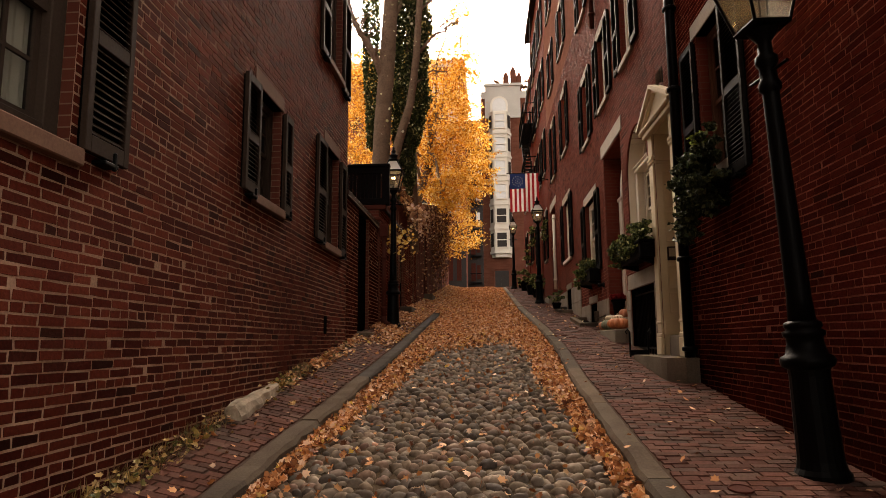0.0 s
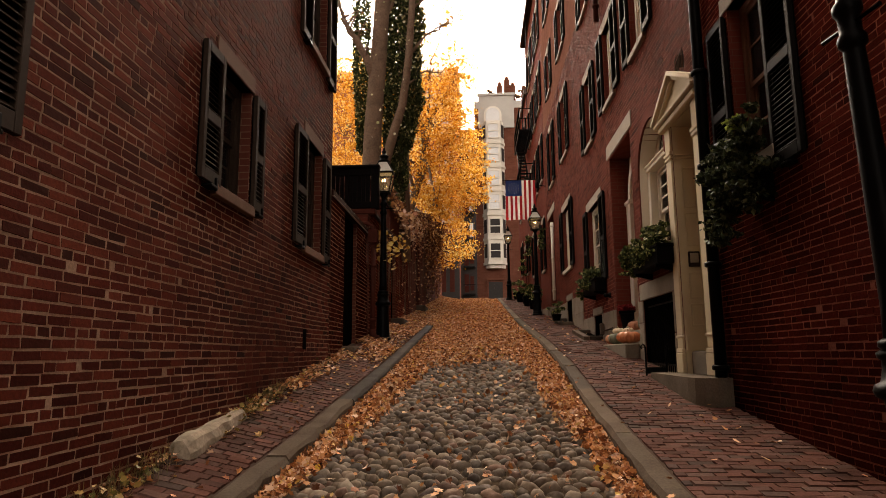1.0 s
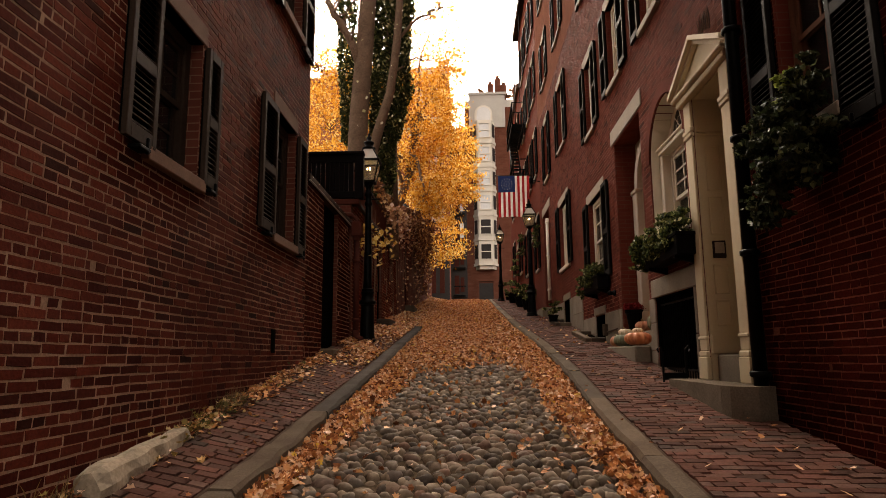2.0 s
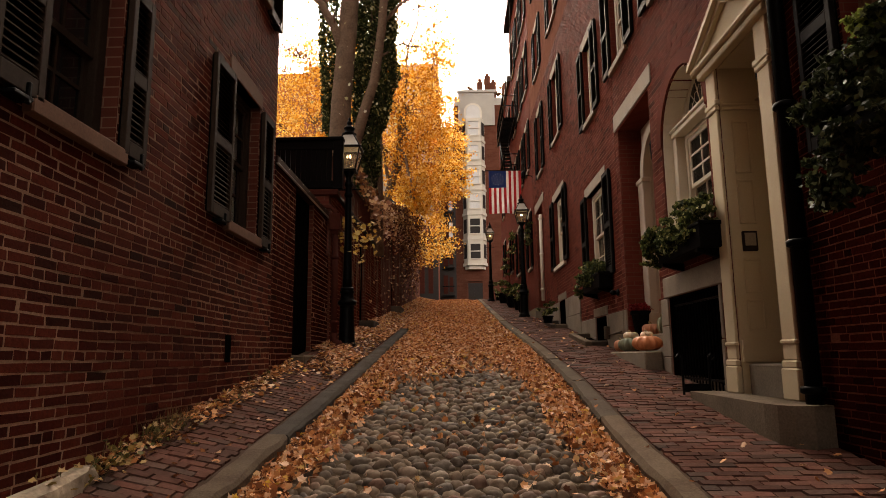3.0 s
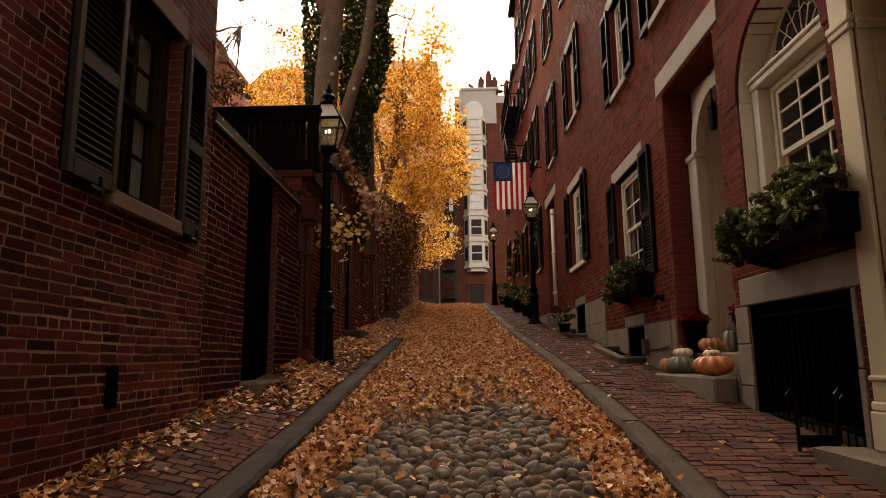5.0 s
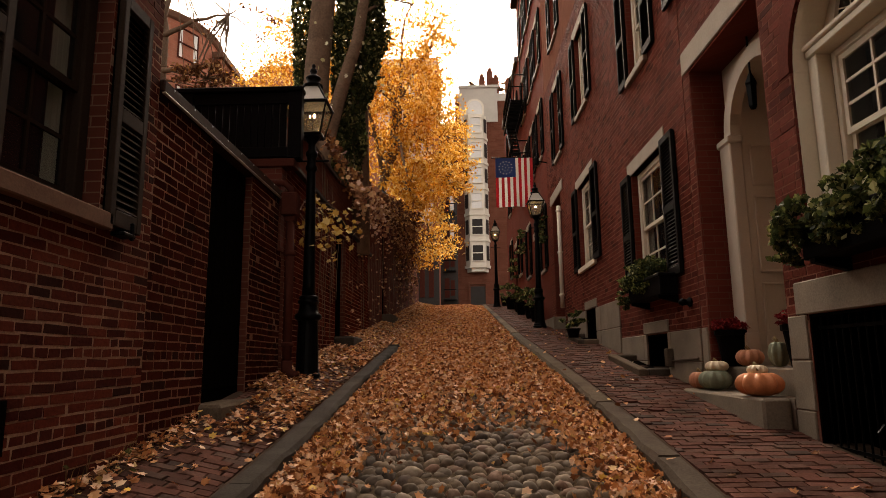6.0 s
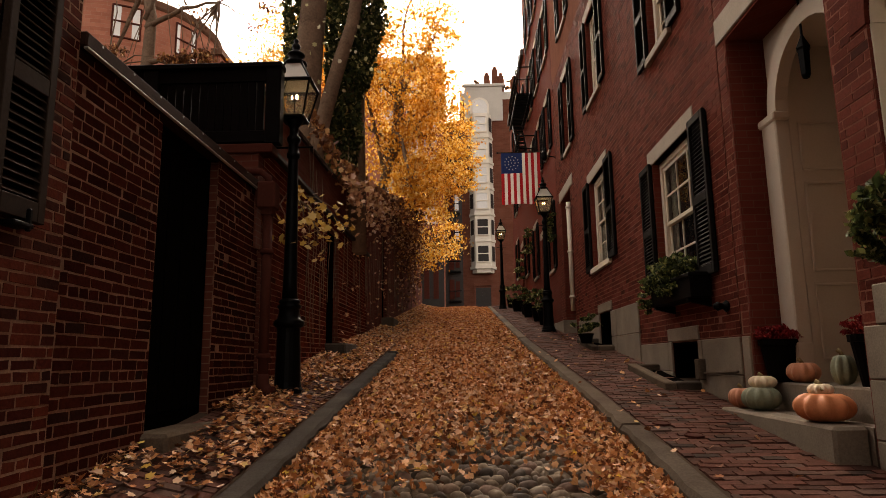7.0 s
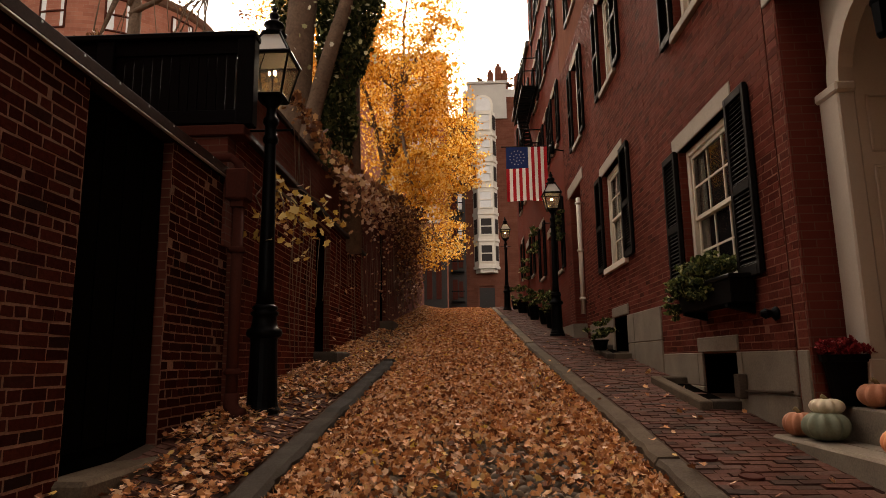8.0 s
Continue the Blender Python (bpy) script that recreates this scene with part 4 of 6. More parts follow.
fan_c, fan_z, fan_r = arch_c, 4.37, 0.5
g = Geo().prism([(fan_c + fan_r * math.cos(math.pi * i / 24), fan_z + fan_r * math.sin(math.pi * i / 24)) for i in range(25)], FR, -0.3, -0.27)
part("fan_pane", g, M["far_dark_glass"], aw, "dark fanlight glass")
g, k = Geo(), 24
half_ring = [(fan_c + r_ * math.cos(math.pi * i / k), fan_z + r_ * math.sin(math.pi * i / k)) for r_ in (fan_r, arch_r - 0.012) for i in range(k + 1)]
half_ring[k + 1:] = [(u, min(v, spring + math.sqrt(max(0.0, (arch_r - 0.015) ** 2 - (u - arch_c) ** 2)))) for u, v in half_ring[k + 1:]]
v = [FR(u, q, w) for w in (-0.29, -0.24) for u, q in half_ring]
n = k + 1
f = [(i, i + 1, n + i + 1, n + i) for i in range(k)] + [(2 * n + i, 3 * n + i, 3 * n + i + 1, 2 * n + i + 1) for i in range(k)] + [(i, 2 * n + i, 2 * n + i + 1, i + 1) for i in range(k)]
g.add(v, f)
part("fan_surround", g, M["white"], aw)
g = Geo()
for i in range(1, 8):
    a = math.pi * i / 8
    g.tube([FR(fan_c + 0.1 * math.cos(a), fan_z + 0.1 * math.sin(a), -0.26), FR(fan_c + (fan_r - 0.01) * math.cos(a), fan_z + (fan_r - 0.01) * math.sin(a), -0.26)], 0.006, 5)
for r_ in (0.12, 0.33):
    for i in range(8):
        a, b_ = math.pi * i / 8, math.pi * (i + 1) / 8
        m_ = 0.5 * (a + b_)
        g.tube([FR(fan_c + r_ * math.cos(a), fan_z + r_ * math.sin(a), -0.26), FR(fan_c + 1.12 * r_ * math.cos(m_), fan_z + 1.12 * r_ * math.sin(m_), -0.26), FR(fan_c + r_ * math.cos(b_), fan_z + r_ * math.sin(b_), -0.26)], 0.005, 5)
part("fan_tracery", g, M["white"], aw)
sash_window(portico_house, FR, arch_c - 0.56, arch_c + 0.58, 2.98, 4.27, 0.24, M["white"], 3, 3, frame=0.05, label="white sash of the arched window")
stone_bar(portico_house, FR, "sill", arch_c - 0.75, arch_c + 0.75, 2.9, 2.98, -0.1, 0.05, M["white"])

# deep doorway with a white arched frame
niche(portico_house, 11.25, 12.9, 1.5, 5.15, 0.4, M["sheet_right"])
stone_bar(portico_house, FR, "door_lintel", 11.08, 13.06, 5.155, 5.42, -0.1, 0.02, M["stone"], "long pale stone lintel")
g = Geo()
screen = [(11.27, 4.3), (11.27, 5.13), (12.88, 5.13), (12.88, 4.3)] + [(12.06 + 0.57 * math.cos(math.pi * i / 16), 4.3 + 0.57 * math.sin(math.pi * i / 16)) for i in range(17)]
g.prism(screen, FR, -0.39, -0.36)
part("arch_screen", g, M["door_white"], portico_house)
for a, b_ in ((12.63, 12.7), (11.42, 11.49)):
    part("inner_cheek", fbox(Geo(), FR, a, b_, 1.9, 5.0, -1.05, -0.392), M["door_white"], portico_house)
part("inner_soffit", fbox(Geo(), FR, 11.42, 12.7, 4.92, 5.0, -1.05, -0.392), M["door_white"], portico_house)
part("inner_floor", fbox(Geo(), FR, 11.42, 12.7, 1.6, 1.92, -1.05, -0.392), M["granite"], portico_house)
for z0, z1 in ((2.1, 2.75), (2.85, 3.65), (3.75, 4.2)):
    g = Geo()
    x0, x1 = XR + 0.46, XR + 0.94
    for a, b_, c, d in ((x0, x1, z0, z0 + 0.025), (x0, x1, z1 - 0.025, z1), (x0, x0 + 0.025, z0, z1), (x1 - 0.025, x1, z0, z1)):
        g.box(a, b_, 12.612, 12.63, c, d, chamfer=0.006)
    part("moulding", g, M["door_white"], portico_house)
dw = empty("door_frame", FR(12.1, 2.1, -0.35), "white arched door frame", parent=portico_house)
for a, b_ in ((12.62, 12.88), (11.27, 11.5)):
    g = Geo()
    fbox(g, FR, a, b_, 2.05, 4.3, -0.39, -0.26, chamfer=0.012)
    fbox(g, FR, a - 0.02, b_ + 0.015, 2.05, 2.25, -0.39, -0.245, chamfer=0.01)
    fbox(g, FR, a - 0.03, b_ + 0.015, 4.22, 4.3, -0.39, -0.235, chamfer=0.015)
    part("jamb", g, M["door_white"], dw)
g = Geo()
n, c0, r0 = 16, 12.06, 0.56
for i in range(n):
    a, b_ = math.pi * i / n, math.pi * (i + 1) / n
    g.prism([(c0 + r * math.cos(t), 4.3 + r * math.sin(t)) for r, t in ((r0 + 0.16, a), (r0 + 0.16, b_), (r0, b_), (r0, a))], FR, -0.39, -0.28)
part("archivolt", g, M["door_white"], dw)
panel_door(portico_house, FR, 11.52, 12.6, 1.93, 4.9, -1.0, M["door_white"], "white panelled front door")
g = Geo()
fbox(g, FR, 11.27, 12.88, 1.5, 1.92, -0.39, -0.13, chamfer=0.015)
part("upper_step", g, M["granite"], portico_house, "granite step")
part("lower_step", Geo().box(2.2, XR - 0.002, 11.32, 13.15, 1.2, 1.69, chamfer=0.02).box(XR - 0.002, XR + 0.135, 11.28, 12.87, 1.2, 1.688), M["granite"], portico_house, "broad granite step")


g = Geo().tube([(2.72, 12.09, 4.75), (2.72, 12.09, 5.13)], 0.01, 6)
g.lathe([(0.025, 4.38), (0.04, 4.41), (0.05, 4.62), (0.06, 4.64), (0.025, 4.72), (0.01, 4.76)], 6, (2.72, 12.09, 0))
part("hanging_lantern", g, M["iron"], portico_house, "black iron lantern hanging in the doorway")


# ---- foundations of the row ----
def stones(house, u0, u1, z0, z1, w, seed, cut=()):
    rng = random.Random(seed)
    u = u0
    while u < u1 - 0.05:
        e = min(u + rng.uniform(0.9, 1.8), u1)
        if u1 - e < 0.25:
            e = u1
        spans = [(u, e)]
        for c, d in cut:
            spans = [s for p, q in spans for s in ((p, min(q, c)), (max(p, d), q)) if s[1] - s[0] > 0.04]
        for p, q in spans:
            stone_bar(house, FR, "foundation_stone", p + 0.003, q - 0.003, z0, z1, -0.05, w + rng.uniform(-0.003, 0.004), M["granite"])
        u = e


stones(portico_house, 12.91, 13.07, 1.4, 2.32, 0.02, 31)
stones(row_house, 13.11, 16.5, 1.97, 2.32, 0.02, 32, [(14.2, 15.1)])
stones(row_house, 13.11, 16.5, 1.5, 1.965, 0.026, 33, [(14.2, 15.1)])
stones(row_house, 16.52, 18.3, 2.5, 2.94, 0.022, 34)
stones(row_house, 16.52, 18.3, 1.9, 2.495, 0.022, 35)
stones(row_house, 19.25, 21.4, 2.2, 2.95, 0.022, 36)
stone_bar(row_house, FR, "basement_lintel", 14.16, 15.22, 2.325, 2.48, -0.1, 0.024, M["granite"], "pale granite lintel")
stone_bar(row_house, FR, "basement_lintel", 18.22, 19.33, 2.96, 3.12, -0.1, 0.024, M["granite"], "pale granite lintel")
# Both basement openings get their shade from the near-black lining.
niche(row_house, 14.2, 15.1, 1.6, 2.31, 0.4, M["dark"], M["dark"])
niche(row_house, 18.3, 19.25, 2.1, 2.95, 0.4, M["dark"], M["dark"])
g = Geo()
fbox(g, FR, 14.6, 14.68, 1.7, 2.3, -0.3, -0.2)
part("basement_mullion", g, M["cream"], row_house)
# The doorway's back is near-black, with its shade in the colour.
niche(row_house, 21.85, 23.3, 2.5, 6.1, 0.7, M["sheet_right"], M["dark"])
stone_bar(row_house, FR, "door_lintel", 21.5, 23.5, 6.105, 6.36, -0.1, 0.02, M["stone"])
panel_door(row_house, FR, 22.1, 23.05, 3.0, 5.3, -0.6, M["black"], "dark front door deep in the wall")
stone_bar(row_house, FR, "doorstep", 21.8, 23.4, 2.4, 3.0, -0.6, 0.3, M["granite"])
for h in (holes_e[1], holes_z[1]):
    house = end_house if h[0] < 31 else last_house
    # Near-black back sheet paints the shade of the recess.
    niche(house, *h, 0.6, M["sheet_right"], M["dark"])
    stone_bar(house, FR, "door_lintel", h[0] - 0.1, h[1] + 0.15, h[3] + 0.003, h[3] + 0.23, -0.1, 0.02, M["stone"])
part("cornice", Geo().box(XR - 0.25, XR + 0.1, 24.0, 31.0, 16.3, 16.6, chamfer=0.03), M["copper"], end_house)


def areaway(y0, y1, label):
    z = level(0.5 * (y0 + y1))
    root = empty("areaway_kerb", (2.2, y0, z), label, "light well", "light wells of the row")
    g = Geo()
    for a, b_, c, d in ((2.02, 2.14, y0, y1), (2.14, 2.41, y0, y0 + 0.12), (2.14, 2.41, y1 - 0.12, y1)):
        n = len(g.v)
        g.box(a, b_, c, d, 0, 0.09, chamfer=0.012)
        g.v[n:] = [(x, y, q + level(y) - (0.15 if q < 0.04 else 0)) for x, y, q in g.v[n:]]
    part("kerb_rim", g, M["kerb"], root)
    # Flat black sheet over the pavement paints the well's shade.
    g = strip([2.13, 2.42], [y0 + 0.1, y1 - 0.1], lambda x, y: level(y) + 0.016)
    part("pit", g, M["dark"], root)


areaway(14.15, 15.75, "low granite kerb round a basement light well")
areaway(18.1, 19.5, "low granite kerb round a basement light well")


# ---- pipes ----
def downspout(name, x, y, z0, z1, r, mat, label, head=None, shoe=None):
    d = empty(name, (x, y, z0), label, "downspout")
    part("pipe", Geo().tube([(x, y, z0 + 0.06), (x, y, z1)], r, 12), mat, d, smooth=True)
    for z in np.arange(z0 + 0.35, z1 - 0.1, 1.05):
        part("collar", Geo().lathe([(r * 1.2, 0), (r * 1.45, 0.01), (r * 1.45, 0.045), (r * 1.2, 0.055)], 12, (x, y, float(z))), mat, d, smooth=True)
    if head:
        part("hopper", Geo().box(x - 0.1, x + 0.09, y - 0.1, y + 0.1, z1 - 0.02, z1 + 0.26, chamfer=0.015).box(x - 0.06, x + 0.06, y - 0.06, y + 0.06, z1 - 0.08, z1 - 0.02), mat, d)
        part("elbow", Geo().tube([(x, y, z1 + 0.2), (x - 0.01, y, z1 + 0.32), (x - 0.08, y - 0.02, z1 + 0.38), (x - 0.4, y - 0.03, z1 + 0.38)], 0.04, 10), mat, d, smooth=True)
    if shoe:
        part("shoe", Geo().tube([(x, y, z0 + 0.2), (x, y, z0 + 0.1), (x + shoe, y - 0.05, z0 + 0.03), (x + 2 * shoe, y - 0.07, z0 + 0.02)], [r * 1.25, r * 1.3, r * 1.3, r * 1.35], 12), mat, d, smooth=True)
    return d


downspout("downspout", XL + 0.13, 13.46, walk_l(-2.1, 13.46), 3.72, 0.05, M["rust"], "rust-brown downspout with a box hopper on the garden wall", head=True, shoe=0.06)
downspout("downspout", XR - 0.075, 7.76, level(7.7), 10.3, 0.06, M["iron"], "black metal downspout between two houses")
downspout("downspout", XR - 0.06, 21.86, 3.15, 5.75, 0.05, M["white"], "white painted downspout by a doorway")
downspout("downspout", XR - 0.07, 13.12, 8.0, 13.3, 0.05, M["rust"], "brown downspout high on the facade")


# ---- street lamps ----
def street_lamp():
    root = empty("street_lamp", (0, 0, 0), "black cast-iron gas street lamp with a glazed lantern, lit", "street lamp", "gas lamps of the lane")
    part("base", Geo().lathe([(0.185, -0.25), (0.185, 0.05), (0.165, 0.07), (0.165, 0.1), (0.145, 0.13), (0.135, 0.18), (0.12, 0.7), (0.125, 0.74)], 20), M["iron"], root, smooth=False, local=True)
    part("collar", Geo().lathe([(0.12, 0.74), (0.155, 0.76), (0.165, 0.79), (0.155, 0.82), (0.125, 0.835), (0.11, 0.9), (0.108, 0.94), (0.125, 0.955), (0.128, 0.98), (0.1, 0.995), (0.115, 1.01), (0.112, 1.035), (0.085, 1.05)], 20), M["iron"], root, smooth=True, local=True)
    part("shaft", Geo().lathe([(0.085, 1.05), (0.076, 1.2), (0.055, 2.58), (0.053, 2.6), (0.072, 2.62), (0.075, 2.66), (0.058, 2.69), (0.056, 2.78), (0.075, 2.81), (0.075, 2.85), (0.05, 2.88), (0.045, 2.96), (0.1, 3.04), (0.11, 3.07)], 16), M["iron"], root, smooth=True, local=True)
    part("ladder_bar", Geo().tube([(-0.22, 0, 2.74), (0.22, 0, 2.74)], 0.012, 8), M["iron"], root, local=True)
    lan = empty("lantern", (0, 0, 3.07), parent=root)
    lan.location = (0, 0, 3.07)
    g = Geo()
    b0, b1, zt = 0.125, 0.212, 0.39
    for sx, sy in ((1, 1), (1, -1), (-1, 1), (-1, -1)):
        g.tube([(sx * b0, sy * b0, 0), (sx * b1, sy * b1, zt)], 0.012, 6)
        g.tube([(sx * b1, sy * b1, zt), (sx * 0.085, sy * 0.085, zt + 0.26)], 0.012, 6)
    for b_, z, r in ((b0, 0.0, 0.016), (b1, zt, 0.022), (0.085, zt + 0.26, 0.016)):
        for (p, q) in (((-b_, -b_), (b_, -b_)), ((b_, -b_), (b_, b_)), ((b_, b_), (-b_, b_)), ((-b_, b_), (-b_, -b_))):
            g.tube([(*p, z), (*q, z)], r, 6)
    g.box(-b0, b0, -b0, b0, -0.02, 0.0)
    part("lantern_frame", g, M["iron"], lan, local=True)
    for i in range(4):
        for p, q, z0, z1, mat, nm in ((b0, b1, 0.01, zt - 0.01, "lantern_glass", "pane"), (b1 - 0.004, 0.085, zt + 0.02, zt + 0.25, "opal", "roof_pane")):
            vs = [(-p + 0.012, -p + 0.004, z0), (p - 0.012, -p + 0.004, z0), (q - 0.012, -q + 0.004, z1), (-q + 0.012, -q + 0.004, z1)]
            c, s = math.cos(i * math.pi / 2), math.sin(i * math.pi / 2)
            vs = [(x * c - y * s, x * s + y * c, z) for x, y, z in vs]
            o = part(nm, Geo().add(vs + [(x * 0.985, y * 0.985, z) for x, y, z in vs], [(0, 1, 2, 3), (7, 6, 5, 4), (0, 4, 5, 1), (1, 5, 6, 2), (2, 6, 7, 3), (3, 7, 4, 0)]), M[mat], lan, local=True)
            o.visible_shadow = False
    part("finial", Geo().lathe([(0.125, 0.650), (0.13, 0.670), (0.085, 0.685), (0.08, 0.750), (0.1, 0.760), (0.1, 0.775), (0.055, 0.810), (0.035, 0.830), (0.05, 0.860), (0.045, 0.890), (0.018, 0.910), (0.028, 0.935), (0.02, 0.960), (0.004, 0.970)], 14), M["iron"], lan, smooth=True, local=True)
    part("burner", Geo().tube([(0, 0, 0.0), (0, 0, 0.2)], 0.008, 8).lathe([(0.012, 0.2), (0.03, 0.215), (0.03, 0.23), (0.012, 0.235)], 10), M["copper"], lan, local=True)
    part("mantle", Geo().lathe([(0.01, 0.235), (0.017, 0.255), (0.016, 0.285), (0.006, 0.3)], 8, (0.018, 0.012, 0)), M["flame"], lan, "glowing gas mantle", local=True)
    part("small_mantle", Geo().lathe([(0.007, 0.235), (0.011, 0.25), (0.01, 0.27), (0.004, 0.28)], 8, (-0.03, -0.005, 0)), M["flame"], lan, "glowing gas mantle", local=True)
    return root


M["opal"] = glass_of("milky_glass", (0.9, 0.88, 0.82), 0.3, 0.35, (0.55, 0.53, 0.48))
lamp = street_lamp()
lamp.location = (-1.98, 13.86, 1.76)
copy_thing(lamp, pose(2.14, 4.45, 0.55, 0, -2.8, 0) @ pose(0, 0, 0, 0, 0, 98) @ Matrix.Scale(1.02, 4))
copy_thing(lamp, pose(1.87, 22.4, level(22.4), 0, 0, 0) @ Matrix.Scale(0.93, 4))
copy_thing(lamp, pose(1.6, 35.5, level(35.5), 0, 0, 0))

# ---- terrace fence ----
fence = empty("terrace_fence", (-2.9, 13.5, 4.4), "black painted timber terrace fence with close-set balusters", "fence")
part("top_rail", Geo().box(-4.6, -2.0, 13.38, 13.56, 5.24, 5.3, chamfer=0.01).box(-4.55, -2.05, 13.43, 13.51, 5.1, 5.24), M["black"], fence)
part("bottom_rail", Geo().box(-4.55, -2.05, 13.42, 13.52, 4.42, 4.55, chamfer=0.008), M["black"], fence)
for x in (-2.08, -3.4, -4.5):
    part("post", Geo().box(x - 0.09, x + 0.07, 13.4, 13.54, 4.4, 5.24, chamfer=0.008), M["black"], fence)
for i in range(26):
    x = -2.24 - i * 0.087
    part("baluster", Geo().box(x - 0.039, x + 0.039, 13.45, 13.485, 4.55, 5.1), M["black"], fence)
part("fence_base", Geo().box(-4.7, -2.08, 13.4, 13.62, 4.3, 4.4, chamfer=0.01), M["rust"], upper, "brown painted ledge")
part("terrace_end", Geo().box(-4.7, XL + 0.015, 13.44, 13.615, 3.3, 4.3), M["sheet_wall"], upper)
part("back_wall", Geo().box(-12, -3.7, 10.35, 13.4, 3.0, 3.6), M["soil"], upper)

# ---- flag ----
M["red"] = leaf_stuff("flag_red", [(0.0, (0.5, 0.03, 0.04)), (1.0, (0.56, 0.04, 0.05))], 0.8, glow=0.5)
M["flag_white"] = leaf_stuff("flag_white", [(0.0, (0.8, 0.76, 0.72)), (1.0, (0.84, 0.8, 0.76))], 0.8, glow=0.5)
M["blue"] = leaf_stuff("flag_blue", [(0.0, (0.03, 0.055, 0.17)), (1.0, (0.035, 0.065, 0.19))], 0.8, glow=0.4)
flag = empty("flag", (2.4, 25.6, 8.2), "red, white and blue striped cloth flag on a pole", "flag")
fx0, fx1, fz0, fz1, fy = 1.07, 2.22, 6.62, 8.18, 25.6


def cloth(x, z):
    k = (fz1 - z) / (fz1 - fz0)
    return fy - 0.05 + 0.05 * k * math.sin(7 * (x - fx0) + 1.0) + 0.02 * k * math.sin(17 * x + 3 * z)


g = Geo()
rows, sub = 20, 2
for i in range(13):
    for s in range(sub):
        a, b_ = (fx0 + (fx1 - fx0) * (i + t / sub) / 13 for t in (s, s + 1))
        for j in range(rows):
            c, d = (fz1 + (fz0 - fz1) * (j + t) / rows for t in (0, 1))
            blue = i < 7 and j < 8
            g.add([(x, cloth(x, z), z) for x, z in ((a, c), (b_, c), (b_, d), (a, d))], [(0, 1, 2, 3)], 2 if blue else i % 2)
banner = part("banner", g, [M["red"], M["flag_white"], M["blue"]], flag, loose=True)
solid = banner.modifiers.new("thickness", "SOLIDIFY")
solid.thickness = 0.006
g = Geo()
for r, n in ((0.2, 13), (0.1, 7), (0.0, 1)):
    for i in range(n):
        a = 2 * math.pi * i / n
        x, z = fx0 + 0.31 + r * math.cos(a), fz1 - 0.31 + r * math.sin(a)
        pts = [(x + (0.026 if k % 2 == 0 else 0.011) * math.sin(k * math.pi / 5), z + (0.026 if k % 2 == 0 else 0.011) * math.cos(k * math.pi / 5)) for k in range(10)]
        g.add([(u, cloth(u, v) - 0.008, v) for u, v in pts], [tuple(range(10))])
part("stars", g, M["flag_white"], flag)
part("pole", Geo().tube([(XR + 0.02, 25.62, 8.22), (0.98, 25.56, 8.2)], 0.016, 8), M["copper"], flag)
part("pole_end", Geo().lathe([(0.01, -0.03), (0.035, 0), (0.01, 0.03)], 8, (0.97, 25.56, 8.2)), M["copper"], flag)
part("bracket", Geo().box(XR - 0.06, XR, 25.55, 25.68, 8.1, 8.34, chamfer=0.01), M["iron"], flag)

# ---- fire escape ----
esc = empty("fire_escape", (2.0, 29.5, 8.6), "black iron fire escape with landings and a steep stair", "fire escape")
for z in (8.7, 11.2):
    g = Geo()
    for i in range(24):
        g.box(1.86, 2.42, 28.3 + i * 0.15, 28.38 + i * 0.15, z, z + 0.03)
    g.box(1.84, 1.89, 28.2, 31.9, z - 0.05, z + 0.04).box(2.3, 2.35, 28.2, 31.9, z - 0.05, z + 0.04)
    part("landing", g, M["iron"], esc)
    g = Geo()
    for h in (0.5, 0.95):
        g.tube([(1.86, 28.2, z + h), (1.86, 31.9, z + h)], 0.02, 6)
        g.tube([(1.86, 28.2, z + h), (2.4, 28.2, z + h)], 0.02, 6)
    for i in range(16):
        y = 28.2 + i * 0.246
        g.tube([(1.86, y, z), (1.86, y, z + 0.95)], 0.011, 5)
    part("railing", g, M["iron"], esc)
for z0, z1 in ((8.75, 11.2),):
    g = Geo()
    for x in (1.92, 2.25):
        g.tube([(x, 28.6, z0), (x, 31.2, z1)], 0.03, 6)
    part("stringer", g, M["iron"], esc)
    for i in range(11):
        t = (i + 0.5) / 11
        part("tread", Geo().box(1.92, 2.25, 28.5 + 2.6 * t, 28.72 + 2.6 * t, z0 + (z1 - z0) * t - 0.015, z0 + (z1 - z0) * t + 0.015), M["iron"], esc)
for path, r_ in (([(2.2, 28.2, 12.1), (2.25, 28.2, 15.0), (2.25, 28.2, 17.0)], 0.015), ([(2.2, 30.9, 12.1), (2.25, 30.9, 17.0)], 0.02)):
    part("goose_neck", Geo().tube(path, r_, 6), M["iron"], esc)


# ---- leaves ----
LEAF = [(0, -0.5, 0), (0.22, -0.36, 0.05), (0.5, -0.22, 0.12), (0.34, 0.02, 0.06), (0.46, 0.3, 0.12), (0.16, 0.26, 0.03), (0, 0.55, 0),
        (-0.16, 0.26, 0.03), (-0.46, 0.3, 0.12), (-0.34, 0.02, 0.06), (-0.5, -0.22, 0.12), (-0.22, -0.36, 0.05)]
LEAF_F = [(0, 1, 2, 3, 4, 5, 6), (0, 6, 7, 8, 9, 10, 11)]
SPRIG = [(0, -0.5, 0), (0.36, -0.05, 0.08), (0, 0.55, 0), (-0.36, -0.05, 0.08)]
SPRIG_F = [(0, 1, 2, 3)]


